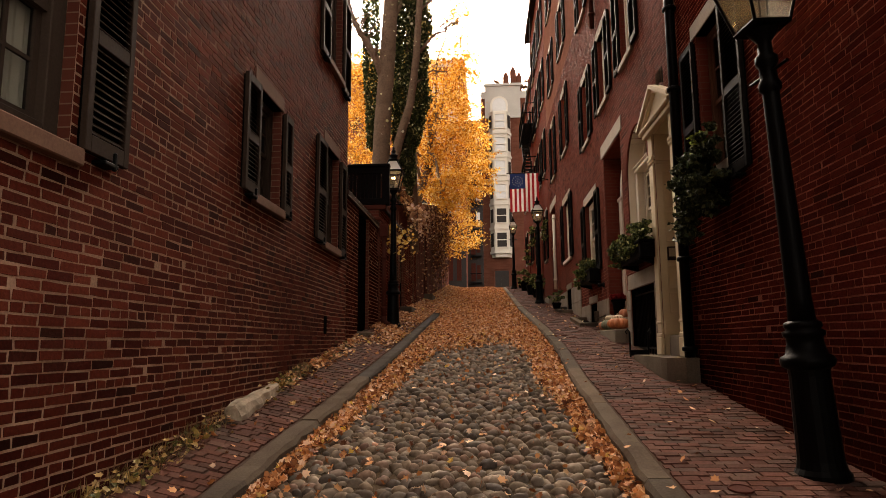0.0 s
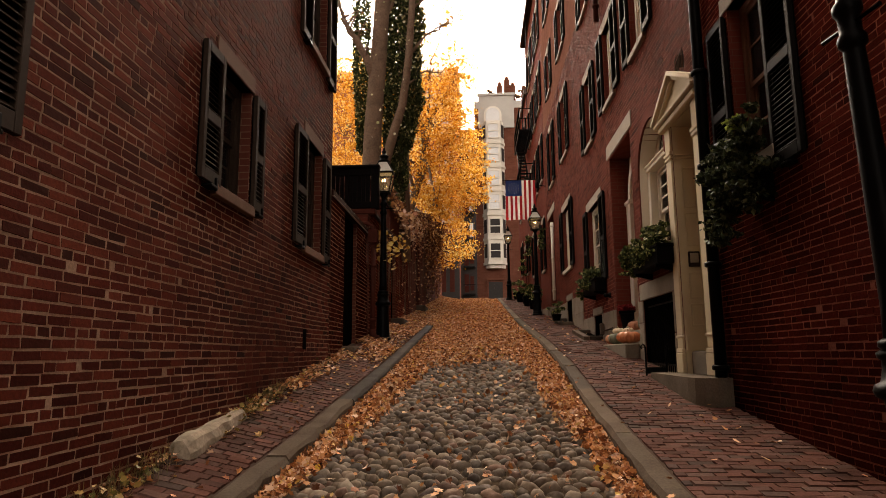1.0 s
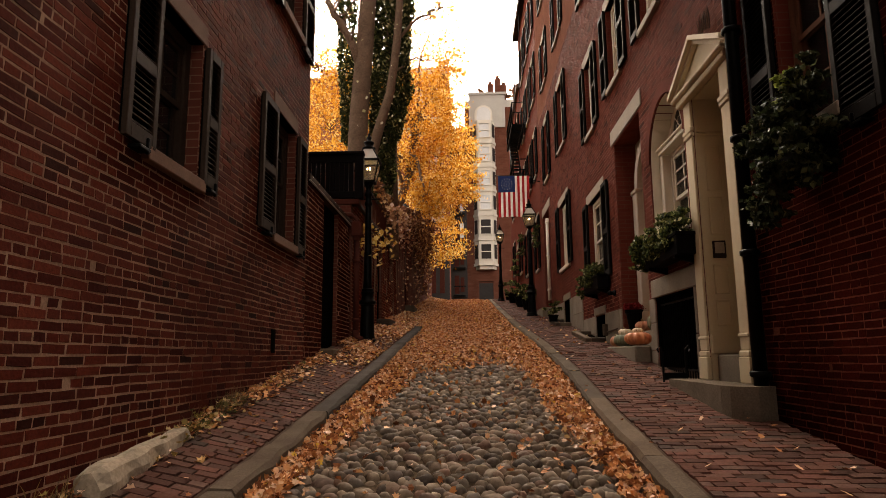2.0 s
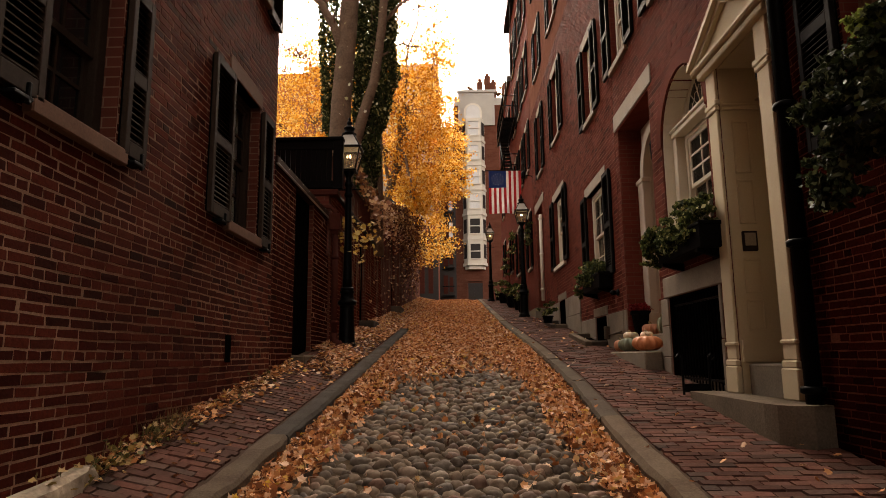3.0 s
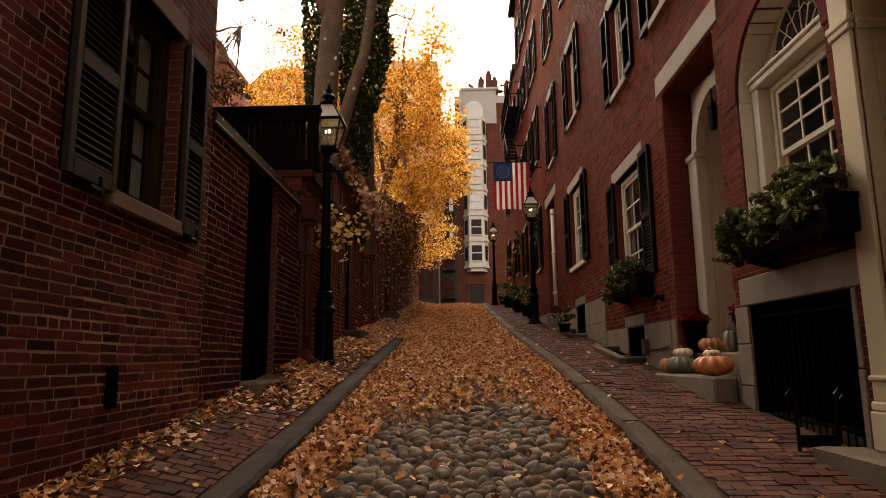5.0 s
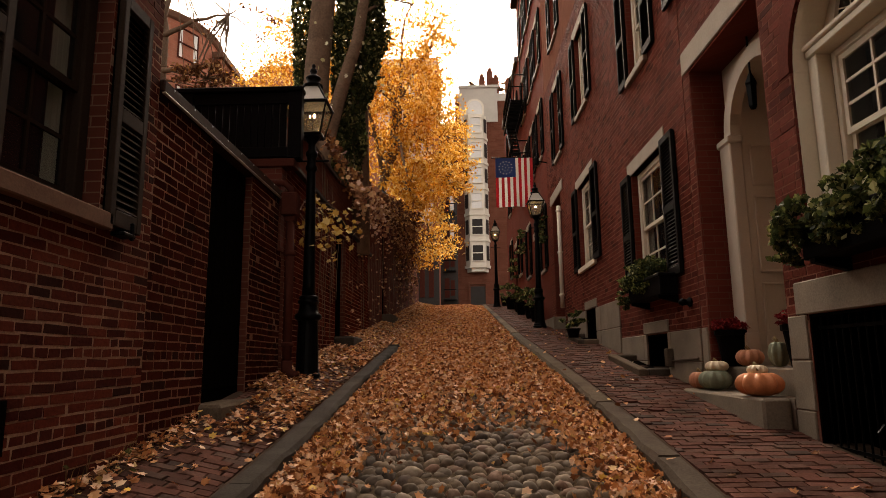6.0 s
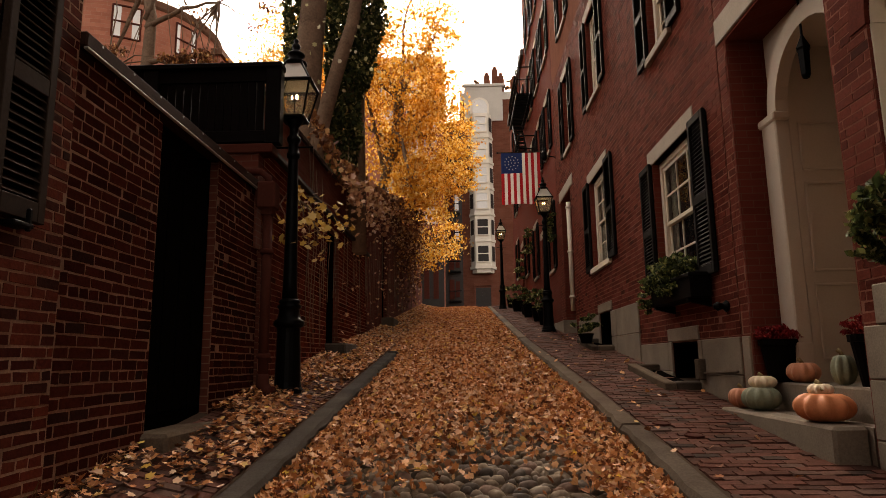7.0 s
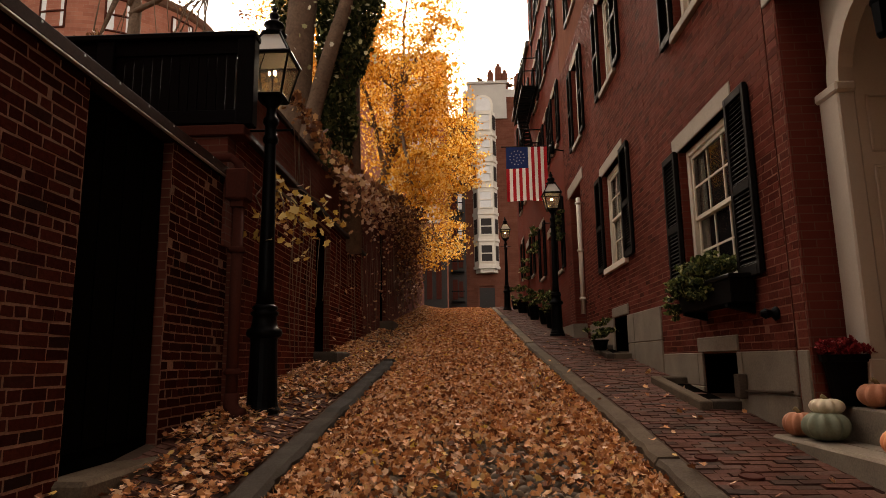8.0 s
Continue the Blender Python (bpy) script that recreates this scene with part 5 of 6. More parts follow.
def leaf_mesh(places, sizes, tilt, rng, shape=LEAF, faces=LEAF_F):
    """Many leaves in one mesh, each turned its own way."""
    n = len(places)
    t = np.array(shape)
    yaw = rng.uniform(0, 2 * np.pi, n)
    pit, rol = rng.normal(0, tilt, n), rng.normal(0, tilt, n)
    cy, sy, cp, sp, cr, sr = np.cos(yaw), np.sin(yaw), np.cos(pit), np.sin(pit), np.cos(rol), np.sin(rol)
    curl = rng.uniform(-0.6, 2.2, n)
    p = np.repeat(t[None], n, 0)
    p[:, :, 2] *= curl[:, None]
    p = p * np.array(sizes)[:, None, None]
    x, y, z = p[..., 0], p[..., 1], p[..., 2]
    x, z = x * cr[:, None] + z * sr[:, None], -x * sr[:, None] + z * cr[:, None]
    y, z = y * cp[:, None] - z * sp[:, None], y * sp[:, None] + z * cp[:, None]
    x, y = x * cy[:, None] - y * sy[:, None], x * sy[:, None] + y * cy[:, None]
    v = np.stack([x, y, z], -1) + np.array(places)[:, None, :]
    g = Geo()
    g.v = v.reshape(-1, 3).tolist()
    k = len(shape)
    g.f = [tuple(i * k + j for j in f) for i in range(n) for f in faces]
    g.s = [0] * len(g.f)
    return g


def smooth(a, b_, v):
    t = min(1, max(0, (v - a) / (b_ - a)))
    return t * t * (3 - 2 * t)


rngn = np.random.RandomState(3)
spots, sizes = [], []


def cover(x, y):
    """How thickly the fallen leaves lie on the lane."""
    a, b_ = x - kerb_l(y), kerb_r(y) - x
    wav = 0.5 + 0.5 * noise.noise(Vector((x * 1.3, y * 0.8, 2.0)))
    mid = smooth(10.2, 14.4, y + 1.6 * (wav - 0.5) - 0.9 * smooth(0.5, 1.3, a) * smooth(0.1, 0.5, b_))
    el = smooth(0.07 + 0.05 * max(0, y - 4), 0.0, a - 0.09 - 0.022 * max(0, y - 4) - 0.1 * (wav - 0.5))
    er = smooth(0.06 + 0.05 * max(0, y - 4), 0.0, b_ - 0.09 - 0.022 * max(0, y - 4) - 0.1 * (wav - 0.5))
    d = max(mid, el * 0.95, er * 0.85, 0.014 + 0.03 * max(0.0, wav - 0.62))
    if y > 15 and 0.12 < b_ < 0.5:
        d *= 0.1 + 0.5 * wav
    return d


for i in range(137000):
    y = 2.8 + 36.5 * rngn.rand() ** 1.35 if i < 125000 else rngn.uniform(-9.0, 2.8)
    x = rngn.uniform(kerb_l(y) if y < 18.6 else XL, kerb_r(y))
    if rngn.rand() < cover(x, y):
        heap = 0.05 * cover(x, y)
        spots.append((x, y, max(road(x, y), walk_l(x, y) - 0.1 if x < kerb_l(y) else -9) + 0.012 + heap * rngn.rand() + (0.02 if y > 11 else 0.01)))
        sizes.append(rngn.uniform(0.03, 0.072) if y < 20 else rngn.uniform(0.055, 0.1))
litter = part("leaf_litter", leaf_mesh(spots, sizes, 0.7, rngn), M["litter"], label="thick drift of dry golden-brown maple leaves on the lane", loose=True)
tagged(litter, category="leaves", kind="stuff")
spots, sizes = [], []
for _ in range(13000):
    y = 2.8 + 17.0 * rngn.rand()
    x = rngn.uniform(XL, kerb_l(y) - 0.17)
    d = smooth(0.2 + 0.035 * max(0, y - 6), 0.0, x - XL - 0.08 * noise.noise(Vector((0.0, y * 1.7, 3.0)))) * smooth(3.0, 8.5, y)
    d = max(d * 0.9, smooth(10.3, 12.2, y) * (0.2 if 12.9 < y < 15 and x > -1.85 else 0.9), 0.02)
    if 11.3 < y < 12.53 and x < XL + 0.18:
        continue
    if rngn.rand() < d:
        spots.append((x, y, walk_l(x, y) + 0.012 + 0.05 * rngn.rand() * d))
        sizes.append(rngn.uniform(0.03, 0.068))
for _ in range(150):
    y = 2.8 + 20.0 * rngn.rand()
    x = rngn.uniform(kerb_r(y) + 0.02, XR - 0.05)
    spots.append((x, y, walk_r(x, y) + 0.014))
    sizes.append(rngn.uniform(0.035, 0.07))
litter2 = part("pavement_leaves", leaf_mesh(spots, sizes, 0.35, rngn), M["litter"], label="scattered dry leaves on the brick pavements", loose=True)
tagged(litter2, category="leaves", kind="stuff")


# ---- weeds at the foot of the wall ----
def weeds(y0, y1, n, seed):
    r = random.Random(seed)
    g = Geo()
    for _ in range(n):
        y, x = r.uniform(y0, y1), XL + abs(r.gauss(0.02, 0.06)) + 0.01
        z = walk_l(x, y) - 0.01
        h, lx, ly = r.uniform(0.03, 0.2), r.uniform(-0.02, 0.14), r.uniform(-0.14, 0.14)
        w = 0.004
        g.add([(x, y - w, z), (x, y + w, z), (x + lx * 0.5, y + ly * 0.5 + w, z + h * 0.7), (x + lx * 0.5, y + ly * 0.5 - w, z + h * 0.7), (x + lx, y + ly, z + h)], [(0, 1, 2, 3), (3, 2, 4)])
    return g


M["weed"] = leaf_stuff("dry_weed", [(0.0, (0.06, 0.05, 0.018)), (0.6, (0.14, 0.1, 0.038)), (1.0, (0.28, 0.18, 0.07))], glow=0.2)
w = Geo()
for y0, y1, n in ((2.9, 4.2, 150), (4.2, 5.4, 190), (6.5, 7.2, 30), (7.35, 7.95, 190), (9.0, 10.8, 50)):
    q = weeds(y0, y1, n, int(y0 * 10))
    w.add(q.v, q.f)
tagged(part("weeds", w, M["weed"], label="dry weeds growing along the foot of the wall", loose=True), category="weeds", kind="stuff")
pl = []
rw = random.Random(31)
for c, s, k in ((6.35, 0.1, 20), (6.75, 0.16, 55), (7.1, 0.14, 70), (7.6, 0.25, 50), (8.9, 0.3, 25), (9.9, 0.3, 25), (4.9, 0.25, 60), (4.2, 0.35, 90), (3.5, 0.35, 130)):
    for _ in range(k):
        y, x = rw.gauss(c, s), XL + 0.03 + abs(rw.gauss(0.05, 0.07))
        pl.append((x, y, walk_l(x, y) + abs(rw.gauss(0.02, 0.05)) + 0.01))
M["weed_leaf"] = leaf_stuff("yellowing_weed_leaf", [(0.0, (0.05, 0.06, 0.02)), (0.3, (0.15, 0.12, 0.035)), (0.6, (0.32, 0.19, 0.06)), (1.0, (0.5, 0.34, 0.17))], glow=0.2)
tagged(part("leafy_weeds", leaf_mesh(pl, [rw.uniform(0.02, 0.055) for _ in pl], 0.6, np.random.RandomState(32)), M["weed_leaf"], label="low yellowing leafy weeds along the wall foot", loose=True), category="weeds", kind="stuff")
slab_g = Geo()
ring = [(0.0, -0.06), (0.0, 0.09), (0.03, 0.125), (0.09, 0.13), (0.135, 0.1), (0.15, 0.04), (0.15, -0.06)]
n, cuts = len(ring), 15
v = []
for i in range(cuts):
    y = 5.52 + 1.2 * i / (cuts - 1)
    fat = (1.12 - 0.3 * i / (cuts - 1)) * (0.86 if i in (0, cuts - 1) else 1.0)
    for k, (x, z) in enumerate(ring):
        v.append((XL + 0.012 + x * fat + (0.02 * noise.noise(Vector((y * 6, k * 1.7, 1.0))) if k > 1 else 0), y + (0.02 * noise.noise(Vector((k * 2.1, i, 7.0))) if i in (0, cuts - 1) else 0), walk_l(XL + 0.08, y) - 0.02 + z * fat + (0.022 * noise.noise(Vector((y * 5, k * 0.9, 3.0))) if 0 < k < 6 else 0)))
slab_g.add(v, [(i * n + k, i * n + k + 1, (i + 1) * n + k + 1, (i + 1) * n + k) for i in range(cuts - 1) for k in range(n - 1)] + [tuple(range(n)), tuple(range((cuts - 1) * n, cuts * n))])
M["pale"] = plain("pale_limestone", (0.25, 0.195, 0.14), 0.9, vary=0.45, scale=6, grain=40)
tagged(part("stone_block", slab_g, M["pale"], label="pale weathered stone block at the foot of the brick wall"), category="stone block")


# ---- trees and climbers ----
def limb(g, a, b_, r0, r1, r, n=6, sag=0.25):
    a, b_ = Vector(a), Vector(b_)
    pts, rad = [], []
    d = (b_ - a).length
    for i in range(n + 1):
        t = i / n
        p = a.lerp(b_, t) + Vector((r.uniform(-1, 1), r.uniform(-1, 1), r.uniform(-0.5, 1))) * d * 0.04 * math.sin(math.pi * t)
        p.z += sag * d * 0.3 * math.sin(math.pi * t)
        pts.append(p)
        rad.append(r0 + (r1 - r0) * t)
    g.tube(pts, rad, 8)
    return pts


def clumps(blobs, leaves, seed):
    """Leaf places in clumps that fill rough ellipsoids: (centre, radii, share)."""
    r = np.random.RandomState(seed)
    out, mids = [], []
    total = sum(b_[2] for b_ in blobs)
    for c, rad, share in blobs:
        k = int(leaves * share / total)
        m = max(6, k // 42)
        q = r.normal(0, 1, (m, 3))
        q = q / np.linalg.norm(q, axis=1)[:, None] * r.uniform(0.25, 1.0, (m, 1)) ** 0.6
        mid = np.array(c) + q * np.array(rad)
        mids += mid.tolist()
        idx = r.randint(0, m, k)
        spread = np.array([0.42, 0.42, 0.16]) * np.mean(rad) * 0.3
        out.append(mid[idx] + r.normal(0, 1, (k, 3)) * spread)
    out = np.concatenate(out)
    return out, mids, r


def golden_tree(name, foot, trunk_top, blobs, leaves, seed, label, size=(0.08, 0.17), mat="gold"):
    root = empty(name, foot, label, "tree")
    r = random.Random(seed)
    g = Geo()
    g.tube([Vector(foot).lerp(Vector(trunk_top), i / 6) + Vector((0.12 * math.sin(i * 1.7), 0.1 * math.cos(i * 1.3), 0)) for i in range(7)], [0.26 - 0.025 * i for i in range(7)], 10)
    part("trunk", g, M["bark"], root, smooth=True)
    pl, mids, rr = clumps(blobs, leaves, seed)
    g = Geo()
    for c, rad, _ in blobs:
        hub = Vector(foot).lerp(Vector(trunk_top), r.uniform(0.55, 1.0))
        limb(g, hub, c, 0.08, 0.026, r)
        near = sorted(mids, key=lambda m: (Vector(m) - Vector(c)).length)[:30:2]
        for m in near:
            limb(g, c, m, 0.024, 0.006, r, 4)
    part("branching", g, M["bark"], root, smooth=True, kind="stuff")
    part("crown", leaf_mesh(pl, rr.uniform(size[0], size[1], len(pl)), 0.9, rr, SPRIG, SPRIG_F), M[mat], root, "golden yellow autumn foliage", loose=True, kind="stuff")
    return root


golden_tree("maple_tree", (-3.6, 30.0, 4.3), (-2.4, 30.0, 12.0),
            [((-2.3, 30.0, 12.2), (1.9, 3.4, 2.9), 28), ((-2.0, 31.0, 8.9), (1.7, 3.5, 1.7), 11), ((-0.5, 33.0, 9.8), (1.2, 2.2, 0.9), 8), ((-0.9, 31.0, 11.9), (1.0, 2.4, 1.9), 10),
             ((-6.3, 30.0, 11.8), (2.6, 2.6, 2.2), 22), ((-1.6, 29.0, 16.6), (1.9, 2.5, 2.6), 9), ((-0.9, 30.0, 14.6), (1.1, 2.0, 1.6), 7), ((-4.0, 29.0, 13.4), (1.9, 2.2, 2.2), 11), ((-6.0, 30.0, 14.2), (2.3, 2.2, 1.6), 13), ((-0.1, 37.0, 12.8), (0.8, 1.6, 1.6), 5), ((-1.3, 34.0, 7.2), (1.2, 3.0, 1.2), 6), ((-5.5, 29.0, 15.6), (2.2, 2.0, 2.0), 5), ((-1.7, 28.5, 8.1), (0.7, 2.0, 0.9), 6), ((-1.7, 26.6, 7.6), (0.5, 1.4, 0.6), 2.5)],
            58000, 41, "tall maple in golden autumn leaf behind the garden wall", (0.06, 0.15))

big = empty("tulip_tree", (-3.0, 18.5, 4.3), "old street tree with two bare grey trunks and climbing ivy", "tree")
part("trunk", Geo().tube([(-3.12, 18.5, 4.2), (-3.05, 18.5, 6.0), (-2.98, 18.5, 8.0), (-2.85, 18.55, 10.0), (-2.72, 18.6, 12.5), (-2.6, 18.6, 16.0)], [0.31, 0.27, 0.255, 0.24, 0.22, 0.17], 16), M["bark"], big, smooth=True)
part("leaning_trunk", Geo().tube([(-2.95, 18.45, 4.2), (-2.78, 18.4, 6.1), (-2.57, 18.4, 7.0), (-2.37, 18.4, 7.75), (-2.14, 18.4, 8.5), (-2.03, 18.4, 9.3), (-1.95, 18.4, 10.0), (-1.82, 18.4, 12.2), (-1.65, 18.5, 15.0)], [0.17, 0.15, 0.14, 0.13, 0.12, 0.11, 0.11, 0.09, 0.06], 12), M["bark"], big, smooth=True)
part("ivied_trunk", Geo().tube([(-2.2, 19.3, 4.2), (-2.25, 19.3, 8.0), (-2.2, 19.3, 13.0)], [0.22, 0.2, 0.15], 10), M["bark"], big, smooth=True)
r9 = random.Random(9)
for a, b_, r0 in (((-2.95, 18.5, 9.3), (-3.9, 18.3, 11.2), 0.13), ((-2.8, 18.6, 11.2), (-1.2, 19.0, 13.4), 0.08), ((-1.85, 18.5, 10.2), (-0.7, 19.5, 11.6), 0.05), ((-1.85, 18.5, 11.5), (-0.9, 20.5, 13.2), 0.05), ((-2.0, 18.5, 9.2), (-1.1, 20, 10.2), 0.035), ((-3.4, 18.4, 10.3), (-4.6, 18.6, 13.0), 0.07)):
    g = Geo()
    pts = limb(g, a, b_, r0, r0 * 0.4, r9, 7)
    for p in pts[2:]:
        for _ in range(2):
            q = p + Vector((r9.uniform(-0.6, 0.9), r9.uniform(-0.6, 0.6), r9.uniform(-0.2, 0.7)))
            limb(g, p, q, r0 * 0.25, 0.006, r9, 3)
    part("limb", g, M["bark"], big, smooth=True)
rr = np.random.RandomState(17)
k = 24000
th, zz = rr.uniform(0, 2 * np.pi, k), rr.uniform(5.6, 14.5, k)
lump = 1 + 0.16 * np.sin(zz * 2.3 + 2 * th) + 0.1 * np.sin(zz * 5.1)
half = np.interp(zz, [5.6, 7.0, 8.3, 10.0, 12.0, 14.5], [0.28, 0.36, 0.5, 0.56, 0.5, 0.4]) * lump
mid = np.interp(zz, [5.6, 7.0, 8.3, 10.0, 14.5], [-2.5, -2.4, -2.25, -2.17, -2.1])
rad = np.sqrt(rr.uniform(0.35, 1.0, k)) + np.abs(rr.normal(0, 0.06, k))
pl = np.stack([mid + half * rad * np.cos(th), 19.0 + 0.42 * rad * np.sin(th), zz], -1)
k2 = 4600
z2 = rr.uniform(7.3, 14.0, k2)
t2 = rr.uniform(0, 2 * np.pi, k2)
half2 = np.interp(z2, [7.3, 8.5, 10.0, 14.0], [0.1, 0.16, 0.26, 0.3])
pl2 = np.stack([-3.38 + half2 * np.cos(t2) * rr.uniform(0.5, 1.1, k2), 18.75 + 0.25 * np.sin(t2), z2], -1)
pl = np.concatenate([pl, pl2])
part("ivy", leaf_mesh(pl, rr.uniform(0.06, 0.13, len(pl)), 1.0, rr, SPRIG, SPRIG_F), M["ivy"], big, "dark green ivy wrapping the trunks", loose=True, kind="stuff")
k = 170
M["late"] = leaf_stuff("pale_late_leaf", [(0.0, (0.34, 0.33, 0.14)), (0.5, (0.55, 0.52, 0.3)), (1.0, (0.72, 0.68, 0.52))], glow=0.35)
pl = np.stack([rr.normal(-2.55, 0.55, k), rr.uniform(18.0, 18.6, k), rr.uniform(7.0, 13.5, k)], -1)
part("late_leaves", leaf_mesh(pl, rr.uniform(0.05, 0.1, k), 0.9, rr), M["late"], big, "a few pale late leaves", loose=True, kind="stuff")

# vines on the terrace wall
vine = empty("wall_vine", (XL + 0.05, 22.0, level(22)), "brown autumn creeper hanging over the terrace wall", "climber")
rr = np.random.RandomState(23)
pl, sz = [], []
for _ in range(6600):
    y = 14.0 + 25.0 * rr.rand()
    top = wall_top(y)
    if y < 21.5 and rr.rand() > 0.3:
        continue
    heavy = smooth(24.0, 28.0, y)
    hang = (0.5 + 2.3 * heavy) * (0.6 + 0.5 * math.sin(y * 1.9) + 0.3 * math.sin(y * 4.3))
    z = top + 0.35 - abs(rr.normal(0, max(0.12, 0.5 * hang)))
    if z < level(y) + 0.3:
        continue
    pl.append((XL + 0.06 + abs(rr.normal(0, 0.05 + 0.28 * heavy * smooth(level(y) + 0.8, top, z))), y, z))
    sz.append(rr.uniform(0.05, 0.12))
part("leaves", leaf_mesh(pl, sz, 1.0, rr), M["vine"], vine, loose=True, kind="stuff")
pl, sz = [], []
for _ in range(1300):
    y = 18.2 + 19.0 * rr.rand() ** 1.3
    z = wall_top(y) - abs(rr.normal(0, 0.25 + 0.05 * (y - 18))) + 0.15
    pl.append((XL + 0.07 + abs(rr.normal(0, 0.08)), y, z))
    sz.append(rr.uniform(0.06, 0.11))
for _ in range(230):
    y = rr.normal(19.2, 0.7)
    pl.append((XL + 0.08 + abs(rr.normal(0, 0.1)), y, wall_top(y) + 0.1 - abs(rr.normal(0, 0.35))))
    sz.append(rr.uniform(0.07, 0.13))
for _ in range(260):
    y = 18 + 18 * rr.rand()
    pl.append((XL + 0.06, y, level(y) + 0.2 + 2.8 * rr.rand()))
    sz.append(rr.uniform(0.05, 0.09))
part("pale_leaves", leaf_mesh(pl, sz, 0.9, rr), M["pinkleaf"], vine, "pale yellow-pink creeper leaves", loose=True, kind="stuff")
g = Geo()
for _ in range(90):
    y = 14.0 + 24 * r9.random()
    z = level(y) + r9.uniform(0.0, 1.2)
    pts = [(XL + 0.035, y + 0.1 * math.sin(i * 1.3 + y), z + i * 0.5) for i in range(r9.randint(3, 7))]
    g.tube(pts, 0.006, 4)
part("stem_tangle", g, M["bark"], vine, kind="stuff")

wl_lamp = empty("wall_lantern", (-2.35, 24.8, 6.43), "small pale tapered glass lantern on the wall coping", "lantern")
part("shade", Geo().lathe([(0.05, 6.48), (0.17, 6.86), (0.15, 6.88)], 4, (-2.35, 24.8, 0)), M["curtain"], wl_lamp)
part("cap", Geo().lathe([(0.18, 6.882), (0.05, 6.98), (0.02, 7.02)], 4, (-2.35, 24.8, 0)), M["iron"], wl_lamp)
part("foot", Geo().lathe([(0.05, 6.43), (0.03, 6.48)], 8, (-2.35, 24.8, 0)), M["iron"], wl_lamp)

# maple branch reaching out by the lamp
spray = empty("maple_branch", (XL, 14.6, 4.3), "overhanging branch with yellow-green maple leaves", "branch")
tw = []
for e in ((-1.9, 14.3, 3.65), (-1.85, 15.2, 3.85), (-1.8, 16.2, 4.15), (-2.0, 13.6, 3.5), (-1.85, 14.9, 3.65)):
    g = Geo()
    tw += limb(g, (XL - 0.1, 14.9, 4.3), e, 0.012, 0.004, r9, 6)
    part("twig", g, M["bark"], spray, smooth=True)
pl = []
for p in tw:
    for _ in range(5):
        pl.append((p[0] + rr.normal(0, 0.1), p[1] + rr.normal(0, 0.18), p[2] - abs(rr.normal(0.05, 0.12))))
part("leaves", leaf_mesh(pl, rr.uniform(0.06, 0.125, len(pl)), 0.7, rr), M["maple"], spray, loose=True, kind="stuff")


# ---- planters, pots and pumpkins ----
def foliage(root, blobs, leaves, seed, mat="green", size=(0.03, 0.07), name="foliage", label=""):
    pl, mids, r = clumps(blobs, leaves, seed)
    return part(name, leaf_mesh(pl, r.uniform(size[0], size[1], len(pl)), 0.9, r, SPRIG, SPRIG_F), M[mat], root, label, loose=True, kind="stuff")


M["plume"] = leaf_stuff("bright_green_plume", [(0.0, (0.12, 0.16, 0.03)), (1.0, (0.26, 0.3, 0.07))], glow=0.35)
M["box_ivy"] = leaf_stuff("dark_ivy_leaf", [(0.0, (0.01, 0.016, 0.007)), (0.7, (0.025, 0.034, 0.014)), (1.0, (0.12, 0.13, 0.06))], glow=0.2)


def window_box(u0, u1, z0, z1, seed, label, blobs, leaves=1800, w=0.24, mat="green"):
    root = empty("window_box", FR(0.5 * (u0 + u1), z0, 0.12), label, "window box", "planted window boxes")
    g = Geo()
    fbox(g, FR, u0, u1, z0, z1 - 0.04, 0.03, w, chamfer=0.01)
    fbox(g, FR, u0 - 0.015, u1 + 0.015, z1 - 0.045, z1, 0.025, w + 0.015, chamfer=0.008)
    part("box", g, M["black"], root)
    for u in (u0 + 0.12, u1 - 0.12):
        g = Geo()
        g.prism([(0.0, z0), (w, z0), (w, z0 - 0.03), (0.0, z0 - 0.09)], lambda a, b_, c: FR(c, b_, a), u - 0.03, u + 0.03)
        part("bracket", g, M["black"], root)
    foliage(root, blobs, leaves, seed, mat)
    return root


window_box(9.2, 10.5, 2.66, 2.92, 51, "dark wooden window box full of pale green trailing plants",
           [(FR(10.4, 2.92, 0.2), (0.24, 0.25, 0.16), 9), (FR(10.0, 3.0, 0.17), (0.2, 0.35, 0.18), 9), (FR(9.5, 3.05, 0.16), (0.18, 0.35, 0.2), 9), (FR(10.6, 2.8, 0.26), (0.14, 0.16, 0.18), 5), (FR(9.9, 2.85, 0.25), (0.08, 0.6, 0.12), 6)], 6500)
window_box(13.65, 15.05, 2.74, 3.0, 52, "dark window box with ivy and ferns under a sash window",
           [(FR(14.2, 3.12, 0.16), (0.17, 0.32, 0.17), 8), (FR(14.75, 3.08, 0.18), (0.2, 0.35, 0.18), 9), (FR(15.1, 2.9, 0.24), (0.12, 0.16, 0.24), 5), (FR(14.4, 2.95, 0.25), (0.08, 0.5, 0.12), 5)], 5200)
ivy_box = window_box(6.35, 7.0, 2.9, 3.1, 53, "window box overflowing with dark trailing ivy",
           [(FR(6.6, 3.0, 0.24), (0.2, 0.45, 0.3), 16), (FR(6.85, 2.72, 0.28), (0.12, 0.25, 0.26), 8), (FR(6.35, 3.42, 0.2), (0.1, 0.2, 0.22), 6), (FR(7.05, 3.15, 0.28), (0.14, 0.2, 0.15), 4), (FR(6.7, 3.3, 0.22), (0.2, 0.4, 0.16), 8)], 8000, mat="box_ivy")
foliage(ivy_box, [(FR(6.55, 3.5, 0.2), (0.1, 0.16, 0.16), 1)], 700, 54, "plume", (0.02, 0.06), "plume", "bright yellow-green feathery plume")

